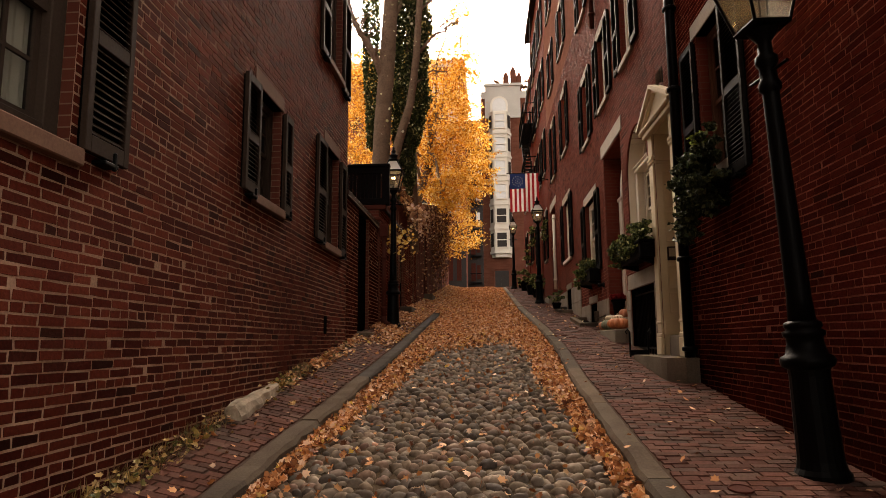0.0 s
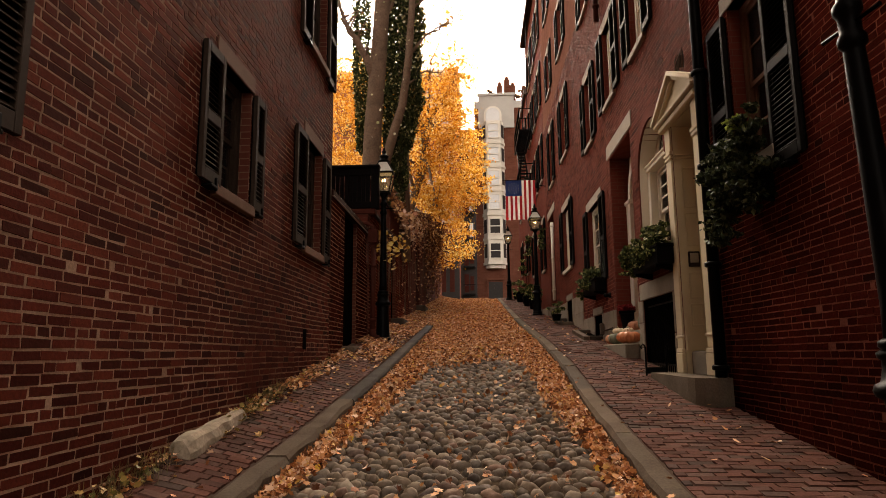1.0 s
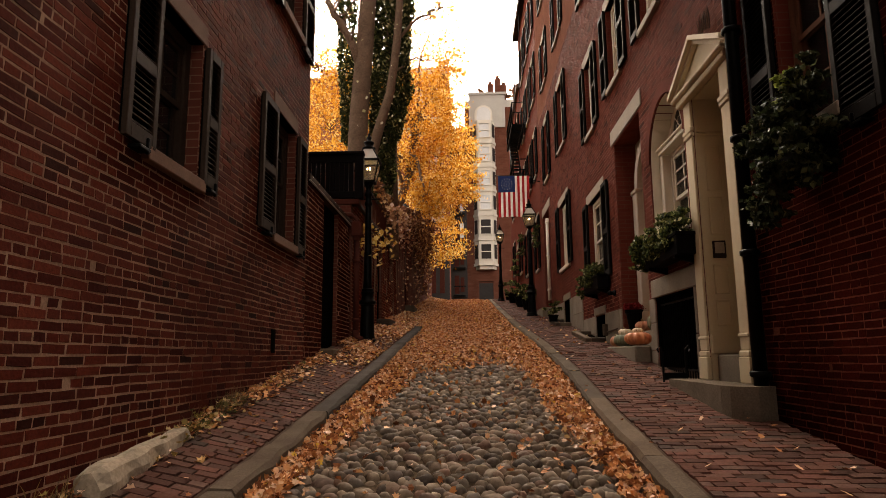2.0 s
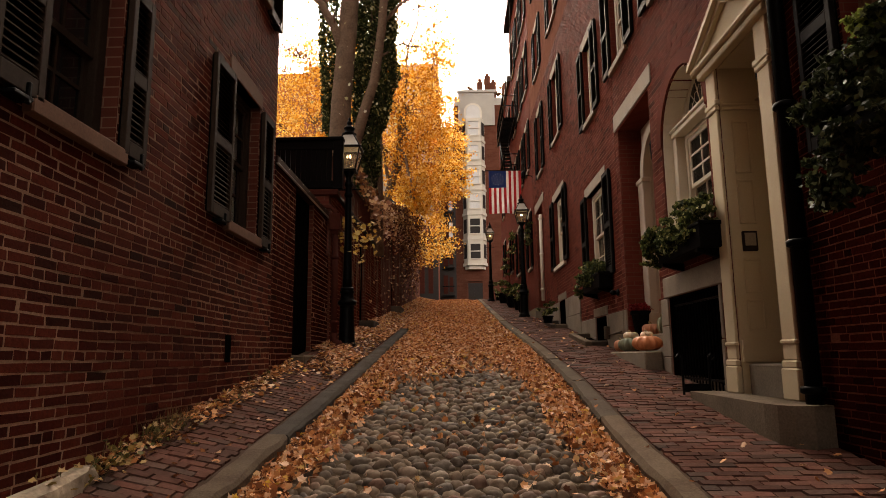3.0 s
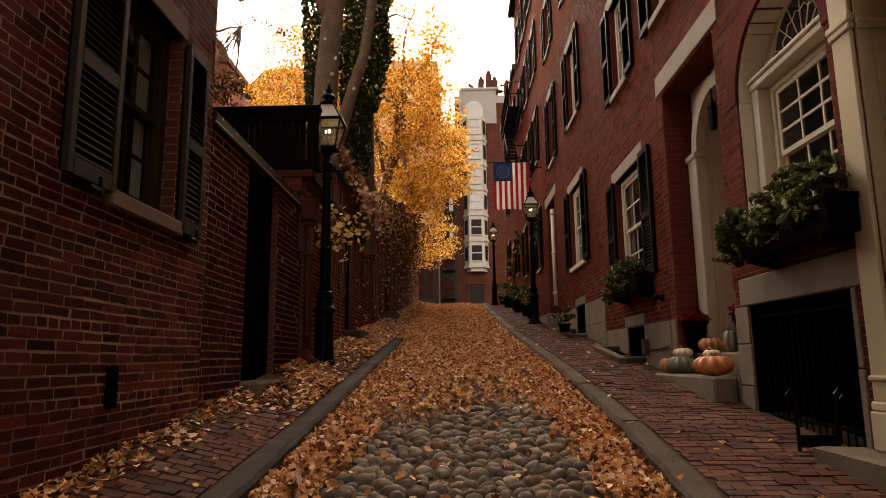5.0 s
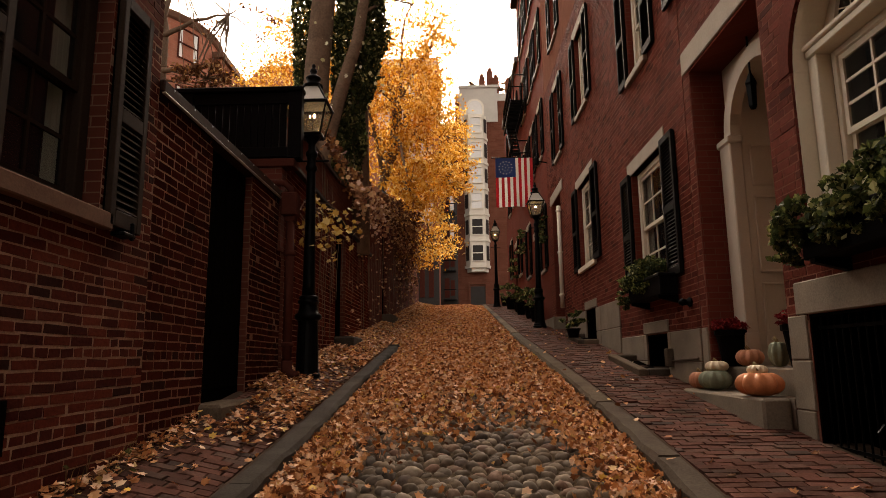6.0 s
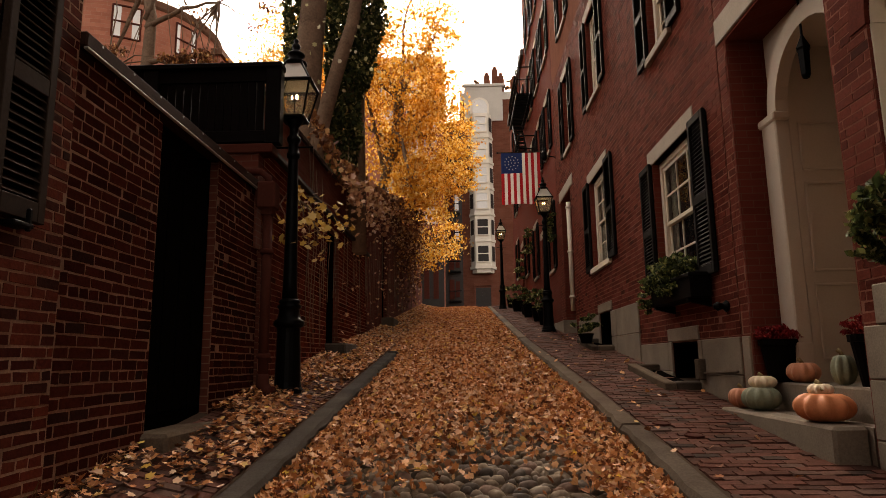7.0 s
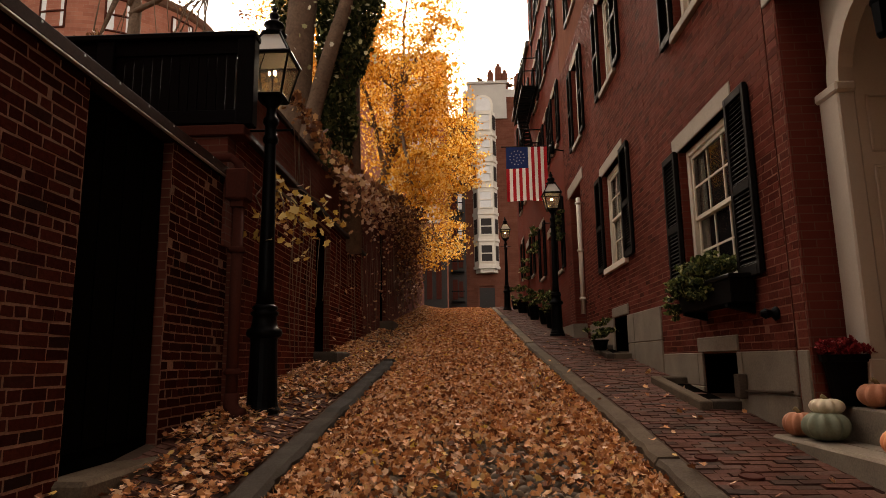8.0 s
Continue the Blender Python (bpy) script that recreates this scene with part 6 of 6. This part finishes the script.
M["orange"] = plain("orange_pumpkin_skin", (0.6, 0.22, 0.1), 0.45, vary=0.15, scale=8, relief=0.15)
M["pink"] = plain("pink_pumpkin_skin", (0.55, 0.24, 0.14), 0.5, vary=0.15, scale=8, relief=0.15)
M["ivory"] = plain("ivory_pumpkin_skin", (0.72, 0.6, 0.42), 0.45, vary=0.1, scale=8, relief=0.15)
M["sage"] = plain("sage_green_pumpkin_skin", (0.2, 0.22, 0.15), 0.5, vary=0.2, scale=10, relief=0.2)
M["stem"] = plain("dry_pumpkin_stem", (0.22, 0.16, 0.08), 0.9)


def pumpkin(at, r, h, skin, label, lobes=10, lean=(0, 0)):
    root = empty("pumpkin", at, label, "pumpkin", "pumpkins on the granite steps")
    prof = []
    for i in range(13):
        a = -math.pi / 2 + math.pi * i / 12
        prof.append((max(0.012, r * math.cos(a) ** 0.75 if math.cos(a) > 0 else 0.012), h * 0.5 * (1 + math.sin(a)) - (0.12 * h if i in (12,) else 0.04 * h if i == 11 else 0)))
    g = Geo().lathe(prof, 84, lobes=lobes, depth=0.17)
    part("skin", g, M[skin], root, smooth=True, local=True)
    part("stem", Geo().tube([(0, 0, h * 0.86), (0.01, 0, h * 1.02), (0.03, 0.01, h * 1.12)], [0.022, 0.014, 0.018], 7), M["stem"], root, smooth=True, local=True)
    root.rotation_euler = (lean[0], lean[1], r * 20)
    return root


pumpkin((2.33, 12.96, 1.692), 0.12, 0.18, "pink", "pinkish ribbed pumpkin on the lower granite step")
pumpkin((2.37, 12.68, 1.692), 0.16, 0.2, "sage", "squat sage-green ribbed pumpkin on the lower granite step")
pumpkin((2.34, 11.66, 1.692), 0.2, 0.2, "orange", "large orange ribbed pumpkin on the lower granite step")
pumpkin((2.35, 11.7, 1.86), 0.085, 0.09, "ivory", "small ivory pumpkin resting on a larger orange one")
pumpkin((2.41, 12.72, 1.865), 0.115, 0.115, "ivory", "flat ivory pumpkin resting on a green one")
pumpkin((2.66, 12.52, 1.922), 0.135, 0.17, "pink", "pink pumpkin on the upper granite step")
pumpkin((2.64, 11.9, 1.922), 0.09, 0.23, "sage", "tall dark green ribbed gourd on the upper granite step", 8)

M["crimson"] = leaf_stuff("crimson_flower", [(0.0, (0.13, 0.008, 0.01)), (0.6, (0.25, 0.015, 0.02)), (1.0, (0.33, 0.04, 0.035))], glow=0.15)


def pot_of(at, r, h, blobs, leaves, seed, label, mat="green", size=(0.02, 0.05), pot="black"):
    root = empty("flower_pot", at, label, "flower pot", "pots beside the doors")
    x, y, z = at
    part("pot", Geo().lathe([(r * 0.7, 0), (r * 0.97, h * 0.85), (r * 1.07, h * 0.86), (r * 1.08, h), (r * 0.95, h), (r * 0.9, h * 0.93)], 20, at), M[pot], root, smooth=False)
    foliage(root, [((x + a, y + b_, z + h + c), rad, s) for (a, b_, c), rad, s in blobs], leaves, seed, mat, size)
    return root


for x, y, z, sd in ((2.62, 12.78, 1.922, 61), (2.75, 11.66, 1.922, 62)):
    pot_of((x, y, z), 0.165, 0.36, [((0, 0, 0.05), (0.19, 0.19, 0.08), 1)], 2600, sd, "black pot of crimson chrysanthemums by the doorway", "crimson", (0.018, 0.04))
pot_of((2.02, 18.55, level(18.55) + 0.09), 0.13, 0.17, [((0, 0, 0.16), (0.24, 0.26, 0.2), 1)], 900, 63, "small dark pot of leafy evergreen on the light-well kerb", size=(0.03, 0.08), pot="black")
for i, (x, y, r) in enumerate(((2.05, 24.6, 0.24), (2.1, 26.2, 0.3), (2.0, 28.4, 0.24), (2.1, 30.2, 0.26), (2.0, 32.6, 0.3), (2.05, 36.2, 0.3))):
    pot_of((x, y, level(y)), r * 0.75, 0.4, [((0, 0, 0.28), (r * 1.1, r * 1.1, 0.4), 1)], 500, 70 + i, "pot with a dark leafy shrub beside a doorway", size=(0.05, 0.12))
hang = empty("hanging_ivy", (XR - 0.1, 25.3, 5.3), "ivy trailing down the facade by a lamp", "climber")
foliage(hang, [(FR(24.3, 5.6, 0.12), (0.1, 0.3, 0.6), 1), (FR(30.3, 6.2, 0.15), (0.12, 0.5, 0.9), 1), (FR(33.5, 6.0, 0.2), (0.15, 0.8, 0.8), 1)], 1100, 88, "green", (0.06, 0.13))

# small iron things
scr = empty("boot_scraper", (2.2, 9.62, level(9.62)), "black wrought-iron boot scraper beside the entrance step", "boot scraper")
for x in (2.08, 2.34):
    part("upright", Geo().tube([(x, 9.62, 1.1), (x, 9.62, 1.62)], 0.013, 6), M["iron"], scr)
part("blade", Geo().box(2.08, 2.34, 9.612, 9.628, 1.28, 1.36), M["iron"], scr)
part("scrolls", Geo().tube([(2.08, 9.62, 1.62), (2.05, 9.62, 1.66), (2.02, 9.62, 1.62), (2.04, 9.62, 1.59)], 0.009, 6).tube([(2.34, 9.62, 1.62), (2.37, 9.62, 1.66), (2.4, 9.62, 1.62), (2.38, 9.62, 1.59)], 0.009, 6), M["iron"], scr)
for x, y in ((1.48, 12.54), (1.6, 12.12), (1.51, 4.15)):
    cov = empty("iron_cover", (x, y, level(y) + 0.012), "small round iron cover set in the brick pavement", "utility cover", "covers in the pavement")
    g = Geo().lathe([(0.075, -0.02), (0.075, 0.012), (0.064, 0.014), (0.061, 0.008), (0.01, 0.008)], 20)
    g.v = [(a, b_, c + RISE * b_) for a, b_, c in g.v]
    part("lid", g, M["rust"], cov, local=True)
meter = empty("meter_box", FR(14.05, 1.95, 0.0), "small grey utility box with a conduit on the foundation", "utility box")
part("housing", fbox(Geo(), FR, 14.0, 14.12, 1.9, 2.12, 0.02, 0.1, chamfer=0.01), M["kerb"], meter)
part("conduit", Geo().tube([FR(13.15, 2.0, 0.04), FR(13.6, 1.98, 0.045), FR(14.0, 1.97, 0.04)], 0.012, 6), M["kerb"], meter)
vent = empty("hose_bib", FR(13.35, 2.62, 0.0), "dark fitting on the brick wall", "wall fitting")
part("flange", Geo().lathe([(0.05, 0), (0.06, 0.02), (0.03, 0.05), (0.045, 0.1), (0.02, 0.14)], 12), M["iron"], vent, local=True)
vent.children[0].rotation_euler = (0, radians(-90), 0)
grate = empty("wall_vent", FL(8.98, 1.75, 0.0), "small dark vent in the brick wall", "wall vent")
part("plate", Geo().box(XL - 0.01, XL + 0.016, 8.93, 9.05, 1.62, 1.87, chamfer=0.004), M["dark"], grate)
box_l = empty("wall_light", FR(23.9, 7.5, 0.0), "black wall lantern on the facade", "wall light")
part("arm", Geo().tube([FR(23.9, 7.5, 0.0), FR(23.9, 7.55, 0.25)], 0.015, 6), M["iron"], box_l)
part("housing", Geo().lathe([(0.05, 0), (0.08, 0.05), (0.08, 0.2), (0.03, 0.28)], 8, FR(23.9, 7.42, 0.3)), M["iron"], box_l)


# ---- the end of the view ----
M["far_white"] = plain("pale_bay_paint", (0.62, 0.58, 0.5), 0.7, vary=0.08, scale=1)
M["far_stone"] = plain("pale_grey_stone", (0.42, 0.4, 0.36), 0.8, vary=0.15, scale=0.6)
# Pale base colour paints the sky's reflection into distant panes.
M["far_glass"] = plain("painted_sky_window", (0.5, 0.5, 0.48), 0.12, vary=0.1, spec=0.8)
M["far_dark"] = plain("dark_window", (0.03, 0.026, 0.024), 0.5, vary=0.2, spec=0.1)


def far_window(house, x0, x1, z0, z1, y, mat="far_glass", frame="far_white"):
    win = empty("window", (0.5 * (x0 + x1), y, z0), parent=house)
    g = Geo()
    for a, b_, c, d in ((x0 - 0.1, x0, z0 - 0.1, z1 + 0.1), (x1, x1 + 0.1, z0 - 0.1, z1 + 0.1), (x0, x1, z1, z1 + 0.1), (x0, x1, z0 - 0.1, z0), (x0, x1, 0.5 * (z0 + z1) - 0.05, 0.5 * (z0 + z1) + 0.05)):
        g.box(a, b_, y - 0.12, y + 0.02, c, d)
    part("frame", g, M[frame], win)
    part("pane", Geo().box(x0, x1, y - 0.03, y + 0.01, z0, z1), M[mat], win)


apt = empty("apartment_building", (4.0, 75.0, 7.3), "brick apartment building with a tall white bay of windows", "building")
part("wall", Geo().box(-0.15, 14.0, 75.0, 88.0, 5.0, 30.5), M["sheet_far"], apt)
part("stone_top", Geo().box(0.35, 4.6, 74.85, 75.0, 28.0, 32.0).box(-0.15, 14.0, 75.0, 88.0, 30.5, 31.4).box(0.2, 4.8, 74.7, 75.2, 32.0, 32.3), M["far_stone"], apt, "pale stone attic")
bay = empty("bay", (2.0, 74.0, 11.4), parent=apt)
outline = [(0.75, 75.0), (1.25, 74.0), (2.85, 74.0), (3.35, 75.0)]
part("bay_wall", Geo().prism(outline, lambda u, v, w_: (u, v, w_), 11.5, 28.6), M["far_white"], bay)
for i in range(6):
    z = 11.5 + i * 2.85
    part("bay_band", Geo().prism([(0.65, 75.0), (1.18, 73.88), (2.92, 73.88), (3.45, 75.0)], lambda u, v, w_: (u, v, w_), z, z + 0.3), M["far_white"], bay)
    far_window(apt, 1.5, 2.6, z + 0.75, z + 2.4, 73.99, "far_dark" if i < 2 else "far_glass")
    for sx in (0, 1):
        a, b_ = ((0.84, 74.82), (1.16, 74.18)) if sx == 0 else ((2.94, 74.18), (3.26, 74.82))
        nx = -0.05 if sx == 0 else 0.05
        part("side_pane", Geo().add([(a[0] + nx, a[1] - 0.02, z + 0.8), (b_[0] + nx, b_[1] - 0.02, z + 0.8), (b_[0] + nx, b_[1] - 0.02, z + 2.4), (a[0] + nx, a[1] - 0.02, z + 2.4)], [(0, 1, 2, 3)]), M["far_dark"], bay)
part("bay_foot", Geo().prism([(0.9, 75.0), (1.35, 74.15), (2.75, 74.15), (3.2, 75.0)], lambda u, v, w_: (u, v, w_), 11.1, 11.5), M["far_white"], bay)
g = Geo()
pts = [(2.05 + 1.05 * math.cos(math.pi * i / 12), 29.6 + 1.05 * math.sin(math.pi * i / 12)) for i in range(13)]
g.prism([(3.1, 28.7)] + pts + [(1.0, 28.7)], lambda u, v, w_: (u, w_, v), 74.65, 74.85)
part("arch_frame", g, M["far_white"], apt)
g = Geo()
pts = [(2.05 + 0.8 * math.cos(math.pi * i / 12), 29.6 + 0.8 * math.sin(math.pi * i / 12)) for i in range(13)]
g.prism([(2.85, 28.8)] + pts + [(1.25, 28.8)], lambda u, v, w_: (u, w_, v), 74.6, 74.66)
part("arch_pane", g, M["far_glass"], apt, "arched top-floor window")
part("entrance", Geo().box(1.2, 2.8, 74.9, 75.0, 7.0, 9.6).box(1.9, 2.1, 74.85, 74.9, 7.0, 9.6), M["far_dark"], apt, "dark entrance doors")
part("entrance_surround", Geo().box(1.0, 1.2, 74.8, 75.0, 7.0, 9.8).box(2.8, 3.0, 74.8, 75.0, 7.0, 9.8).box(1.0, 3.0, 74.8, 75.0, 9.8, 10.1), M["sheet_far"], apt)
for x, z, h in ((3.0, 32.3, 1.6), (3.9, 32.3, 2.3), (4.6, 31.4, 2.4), (6.0, 31.4, 2.0)):
    part("chimney", Geo().box(x - 0.35, x + 0.35, 76.0, 77.0, z - 1.5, z + h, chamfer=0.04).box(x - 0.2, x + 0.2, 76.2, 76.7, z + h, z + h + 0.4), M["sheet_far"], apt)
foliage(apt, [((1.5, 75.2, 32.6), (0.8, 0.4, 0.4), 1)], 150, 90, "vine", (0.2, 0.4), "roof_shrub")
foliage(apt, [((5.2, 75.4, 32.2), (1.0, 0.4, 0.8), 1)], 150, 91, "vine", (0.2, 0.4), "roof_shrub")

tower = empty("apartment_building", (-8.0, 70.0, 7.0), "tall brick apartment building half hidden by golden foliage", "building")
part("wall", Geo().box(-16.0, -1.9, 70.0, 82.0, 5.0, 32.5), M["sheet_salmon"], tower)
part("parapet", Geo().box(-16.1, -1.8, 69.85, 82.0, 32.5, 33.3), M["far_stone"], tower)
for i in range(7):
    for x in (-13.5, -10.8, -7.6, -5.0, -3.2):
        far_window(tower, x - 0.55, x + 0.55, 9.0 + i * 3.3, 10.9 + i * 3.3, 69.99, "far_glass" if i > 1 and (i + int(x)) % 3 else "far_dark", "far_stone" if i > 1 else "rust")
gap = empty("shop_front", (-0.9, 72.0, 7.3), "dark narrow building front with red panels and black ironwork", "building")
part("wall", Geo().box(-1.95, -0.1, 72.5, 75.0, 5.0, 27.0), M["far_dark"], gap)
part("low_front", Geo().box(-7.0, -1.97, 69.55, 69.98, 5.0, 13.5), M["far_dark"], gap)
for i in range(4):
    part("panel", Geo().box(-3.0 - 0.9 * i, -2.5 - 0.9 * i, 69.4, 69.55, 8.0, 12.4), M["rust"], gap)
for i in range(6):
    z = 8.0 + i * 3.0
    part("balcony_rail", Geo().box(-1.6, -0.3, 71.7, 71.78, z + 0.9, z + 1.0), M["iron"], gap)
    part("balcony_floor", Geo().box(-1.6, -0.3, 71.7, 72.5, z - 0.1, z), M["iron"], gap)
    part("panel", Geo().box(-1.5, -1.0, 72.35, 72.5, z + 0.2, z + 2.2), M["rust"], gap)
    part("pane", Geo().box(-0.85, -0.45, 72.35, 72.5, z + 0.4, z + 2.0), M["far_glass" if i > 1 else "rust"], gap)

# brick house with a round bay over the garden
round_house = empty("brick_house", (-15.0, 38.0, 6.0), "red brick house with a round bay and a dark cornice", "house")
BX, BY, BR = -19.3, 41.0, 5.15
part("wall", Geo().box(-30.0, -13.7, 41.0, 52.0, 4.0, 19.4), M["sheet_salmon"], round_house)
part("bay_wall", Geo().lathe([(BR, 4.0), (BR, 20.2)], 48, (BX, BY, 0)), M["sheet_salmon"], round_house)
part("bay_cornice", Geo().lathe([(BR + 0.03, 20.2), (BR + 0.12, 20.3), (BR + 0.2, 20.5), (BR + 0.22, 20.6), (BR, 20.7)], 48, (BX, BY, 0)), M["brownstone"], round_house)
part("cornice", Geo().box(-30.1, -13.5, 40.8, 52.0, 19.4, 19.75), M["brownstone"], round_house)


def bay_point(a, d, z):
    return (BX + (BR + d) * math.cos(a), BY + (BR + d) * math.sin(a), z)


for z in (14.9, 18.2):
    for a in (-1.65, -1.05, -0.45):
        win = empty("window", bay_point(a, 0, z), parent=round_house)
        g = Geo().add([bay_point(a + q * 0.12, d, z + h) for d in (0.0, 0.02) for q, h in ((-1, 0), (1, 0), (1, 1.7), (-1, 1.7))], [(0, 1, 2, 3), (4, 5, 6, 7), (0, 1, 5, 4), (2, 3, 7, 6), (1, 2, 6, 5), (3, 0, 4, 7)])
        part("pane", g, M["far_glass"], win)
        g = Geo()
        for q in (-1, 1):
            g.tube([bay_point(a + q * 0.125, 0.03, z), bay_point(a + q * 0.125, 0.03, z + 1.7)], 0.05, 4)
        for h in (0.0, 0.85, 1.7):
            g.tube([bay_point(a + q * 0.125, 0.03, z + h) for q in (-1, 0, 1)], 0.05, 4)
        part("frame", g, M["rust"], win)
roof_house = empty("brick_house", (-12.0, 55.0, 6.0), "brick house with a tiled roof behind the trees", "house")
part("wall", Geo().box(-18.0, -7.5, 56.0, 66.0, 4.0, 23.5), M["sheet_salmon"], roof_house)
g = Geo()
g.prism([(-18.3, 23.5), (-7.3, 23.5), (-9.5, 26.0), (-16.0, 26.0)], lambda u, v, w_: (u, w_, v), 55.8, 66.2)
part("roof", g, M["roof_tile"], roof_house)
golden_tree("garden_tree", (-7.9, 22.0, 4.3), (-8.1, 22.0, 12.2), [((-6.7, 22.0, 9.4), (0.8, 0.9, 0.5), 4), ((-9.2, 22.4, 9.6), (1.0, 1.0, 0.7), 2), ((-6.2, 22.0, 11.2), (1.4, 1.0, 0.9), 0.5), ((-7.6, 22.0, 12.4), (1.6, 1.0, 0.6), 0.6)], 2200, 45, "thin garden tree with rust-brown leaves", (0.07, 0.13), "vine")


# ---- pieces: cobbles, paving bricks, wall bricks ----
def cobble_shape(r, seg=9):
    v, f = [], []
    ph = [r.uniform(0.72, 1.16) for _ in range(seg)]
    skew = (r.uniform(-0.25, 0.25), r.uniform(-0.25, 0.25))
    for k, (q, z) in enumerate(((0.9, -0.3), (1.0, 0.15), (0.88, 0.58), (0.55, 0.9))):
        for i in range(seg):
            a = 2 * math.pi * i / seg
            v.append((q * ph[i] * math.cos(a) + skew[0] * max(0, z), q * ph[i] * math.sin(a) + skew[1] * max(0, z), z + 0.08 * r.uniform(-1, 1)))
    v.append((skew[0], skew[1], 1.0))
    for k in range(3):
        for i in range(seg):
            a, b_ = k * seg + i, k * seg + (i + 1) % seg
            f.append((a, b_, b_ + seg, a + seg))
    for i in range(seg):
        f.append((3 * seg + i, 3 * seg + (i + 1) % seg, 4 * seg))
    return v, f


rc = random.Random(77)
shapes = [cobble_shape(rc) for _ in range(8)]
shape_meshes = []
for v, f in shapes:
    me = mesh_of("cobble", Geo().add(v, f), M["cobble"], smooth=True)
    shape_meshes.append(me)
rest = Geo()
count = 0
row, y = 0, -4.0
while y < 38.5:
    pitch = rc.uniform(0.07, 0.105)
    x = kerb_l(y) + 0.05 + (0.05 if row % 2 else 0)
    while x < kerb_r(y) - 0.03:
        wx = rc.uniform(0.03, 0.082)
        x += wx
        if y < 14.5 or (x > kerb_r(y) - 0.7):
            cx, cy = x, y + rc.uniform(-0.05, 0.05)
            rx, ry, rz = wx * 1.04, pitch * rc.uniform(0.5, 0.78), rc.uniform(0.036, 0.062)
            z = road(cx, cy) - 0.033 + rc.uniform(-0.014, 0.01)
            m = Matrix.Translation((cx, cy, z)) @ Matrix.Rotation(rc.uniform(-1.2, 1.2), 4, "Z") @ Matrix.Rotation(math.atan(RISE) + rc.gauss(0, 0.16), 4, "X") @ Matrix.Rotation(rc.gauss(0, 0.2), 4, "Y") @ Matrix.Diagonal((rx, ry, rz, 1))
            k = rc.randrange(8)
            if 3.9 < y and count < 300 and abs(cx + 0.2) < 1.3:
                o = new("cobble", shape_meshes[k])
                o.parent = roadway
                o.matrix_basis = m
                count += 1
            else:
                rest.add([m @ Vector(p) for p in shapes[k][0]], shapes[k][1])
        x += wx * 0.98
    y += pitch
    row += 1
part("cobbles", rest, M["cobble"], roadway, smooth=True, loose=True, kind="stuff")


def paving(pave, x0, x1, y0, y1, top, near, seed):
    r = random.Random(seed)
    rest, made = Geo(), 0
    block = Geo()
    block.v = [(-0.5, -0.5, 0), (0.5, -0.5, 0), (0.5, 0.5, 0), (-0.5, 0.5, 0), (-0.485, -0.465, 1), (0.485, -0.465, 1), (0.485, 0.465, 1), (-0.485, 0.465, 1)]
    block.f = [(4, 5, 6, 7), (0, 1, 5, 4), (1, 2, 6, 5), (2, 3, 7, 6), (3, 0, 4, 7)]
    block.s = [0] * 5
    me = mesh_of("paving_brick", block, M["pave_brick"], loose=True)
    y, row = y0, 0
    while y < y1:
        a, b_ = x0(y), x1(y)
        x = a - (0.1 if row % 2 else 0.0) + r.uniform(-0.02, 0.02)
        while x < b_:
            step = 0.175 * r.uniform(0.9, 1.06)
            p, q = max(x, a), min(x + step, b_)
            x += step
            if q - p < 0.04:
                continue
            cx, cy = 0.5 * (p + q), y + 0.043 + 0.03 * noise.noise(Vector((0.5 * (p + q) * 1.5, y * 0.6, 8.0)))
            lift = r.uniform(-0.005, 0.005) + 0.006 * noise.noise(Vector((cx * 2, cy * 2, 5.0)))
            slope = (top(cx + 0.02, cy) - top(cx - 0.02, cy)) / 0.04
            m = Matrix.Translation((cx, cy, top(cx, cy) - 0.02 + lift)) @ Matrix.Rotation(-math.atan(slope) + r.gauss(0, 0.015), 4, "Y") @ Matrix.Rotation(math.atan(RISE) + r.gauss(0, 0.015), 4, "X") @ Matrix.Rotation(r.gauss(0, 0.04), 4, "Z") @ Matrix.Diagonal((q - p - 0.008, 0.078, 0.02, 1))
            if near[0] < y < near[1] and made < 300:
                o = new("paving_brick", me)
                o.parent = pave
                o.matrix_basis = m
                made += 1
            else:
                rest.add([m @ Vector(v) for v in block.v], block.f)
        y += 0.085
        row += 1
    part("paving_bricks", rest, M["pave_brick"], pave, loose=True, kind="stuff")


paving(pave_r, lambda y: kerb_r(y) + 0.18, lambda y: XR - 0.002, -4.0, 39.0, walk_r, (4.2, 9.2), 91)
paving(pave_l, lambda y: XL + 0.002, lambda y: kerb_l(y) - 0.18, -4.0, 18.8, walk_l, (4.0, 12.0), 92)

for wall, X, n, spots, mat, wob in LATE:
    if not spots:
        continue
    rng = random.Random(len(spots))
    base = base_of(wall)
    shared = {}
    for a, b_, c, d in spots:
        key = (round((b_ - a) * 100), rng.randrange(4))
        if key not in shared:
            shared[key] = mesh_of("brick", brick_mesh(Geo(), 0, n, [(-(b_ - a) / 2, (b_ - a) / 2, -(d - c) / 2, (d - c) / 2)], rng, wob=wob), mat, loose=True)
        o = new("brick", shared[key])
        o.parent = wall
        o.location = Vector((X + n * rng.uniform(-0.001, 0.002), 0.5 * (a + b_), 0.5 * (c + d) + sway(0.5 * (a + b_), c) - sway(-(b_ - a) / 2, -(d - c) / 2))) - base
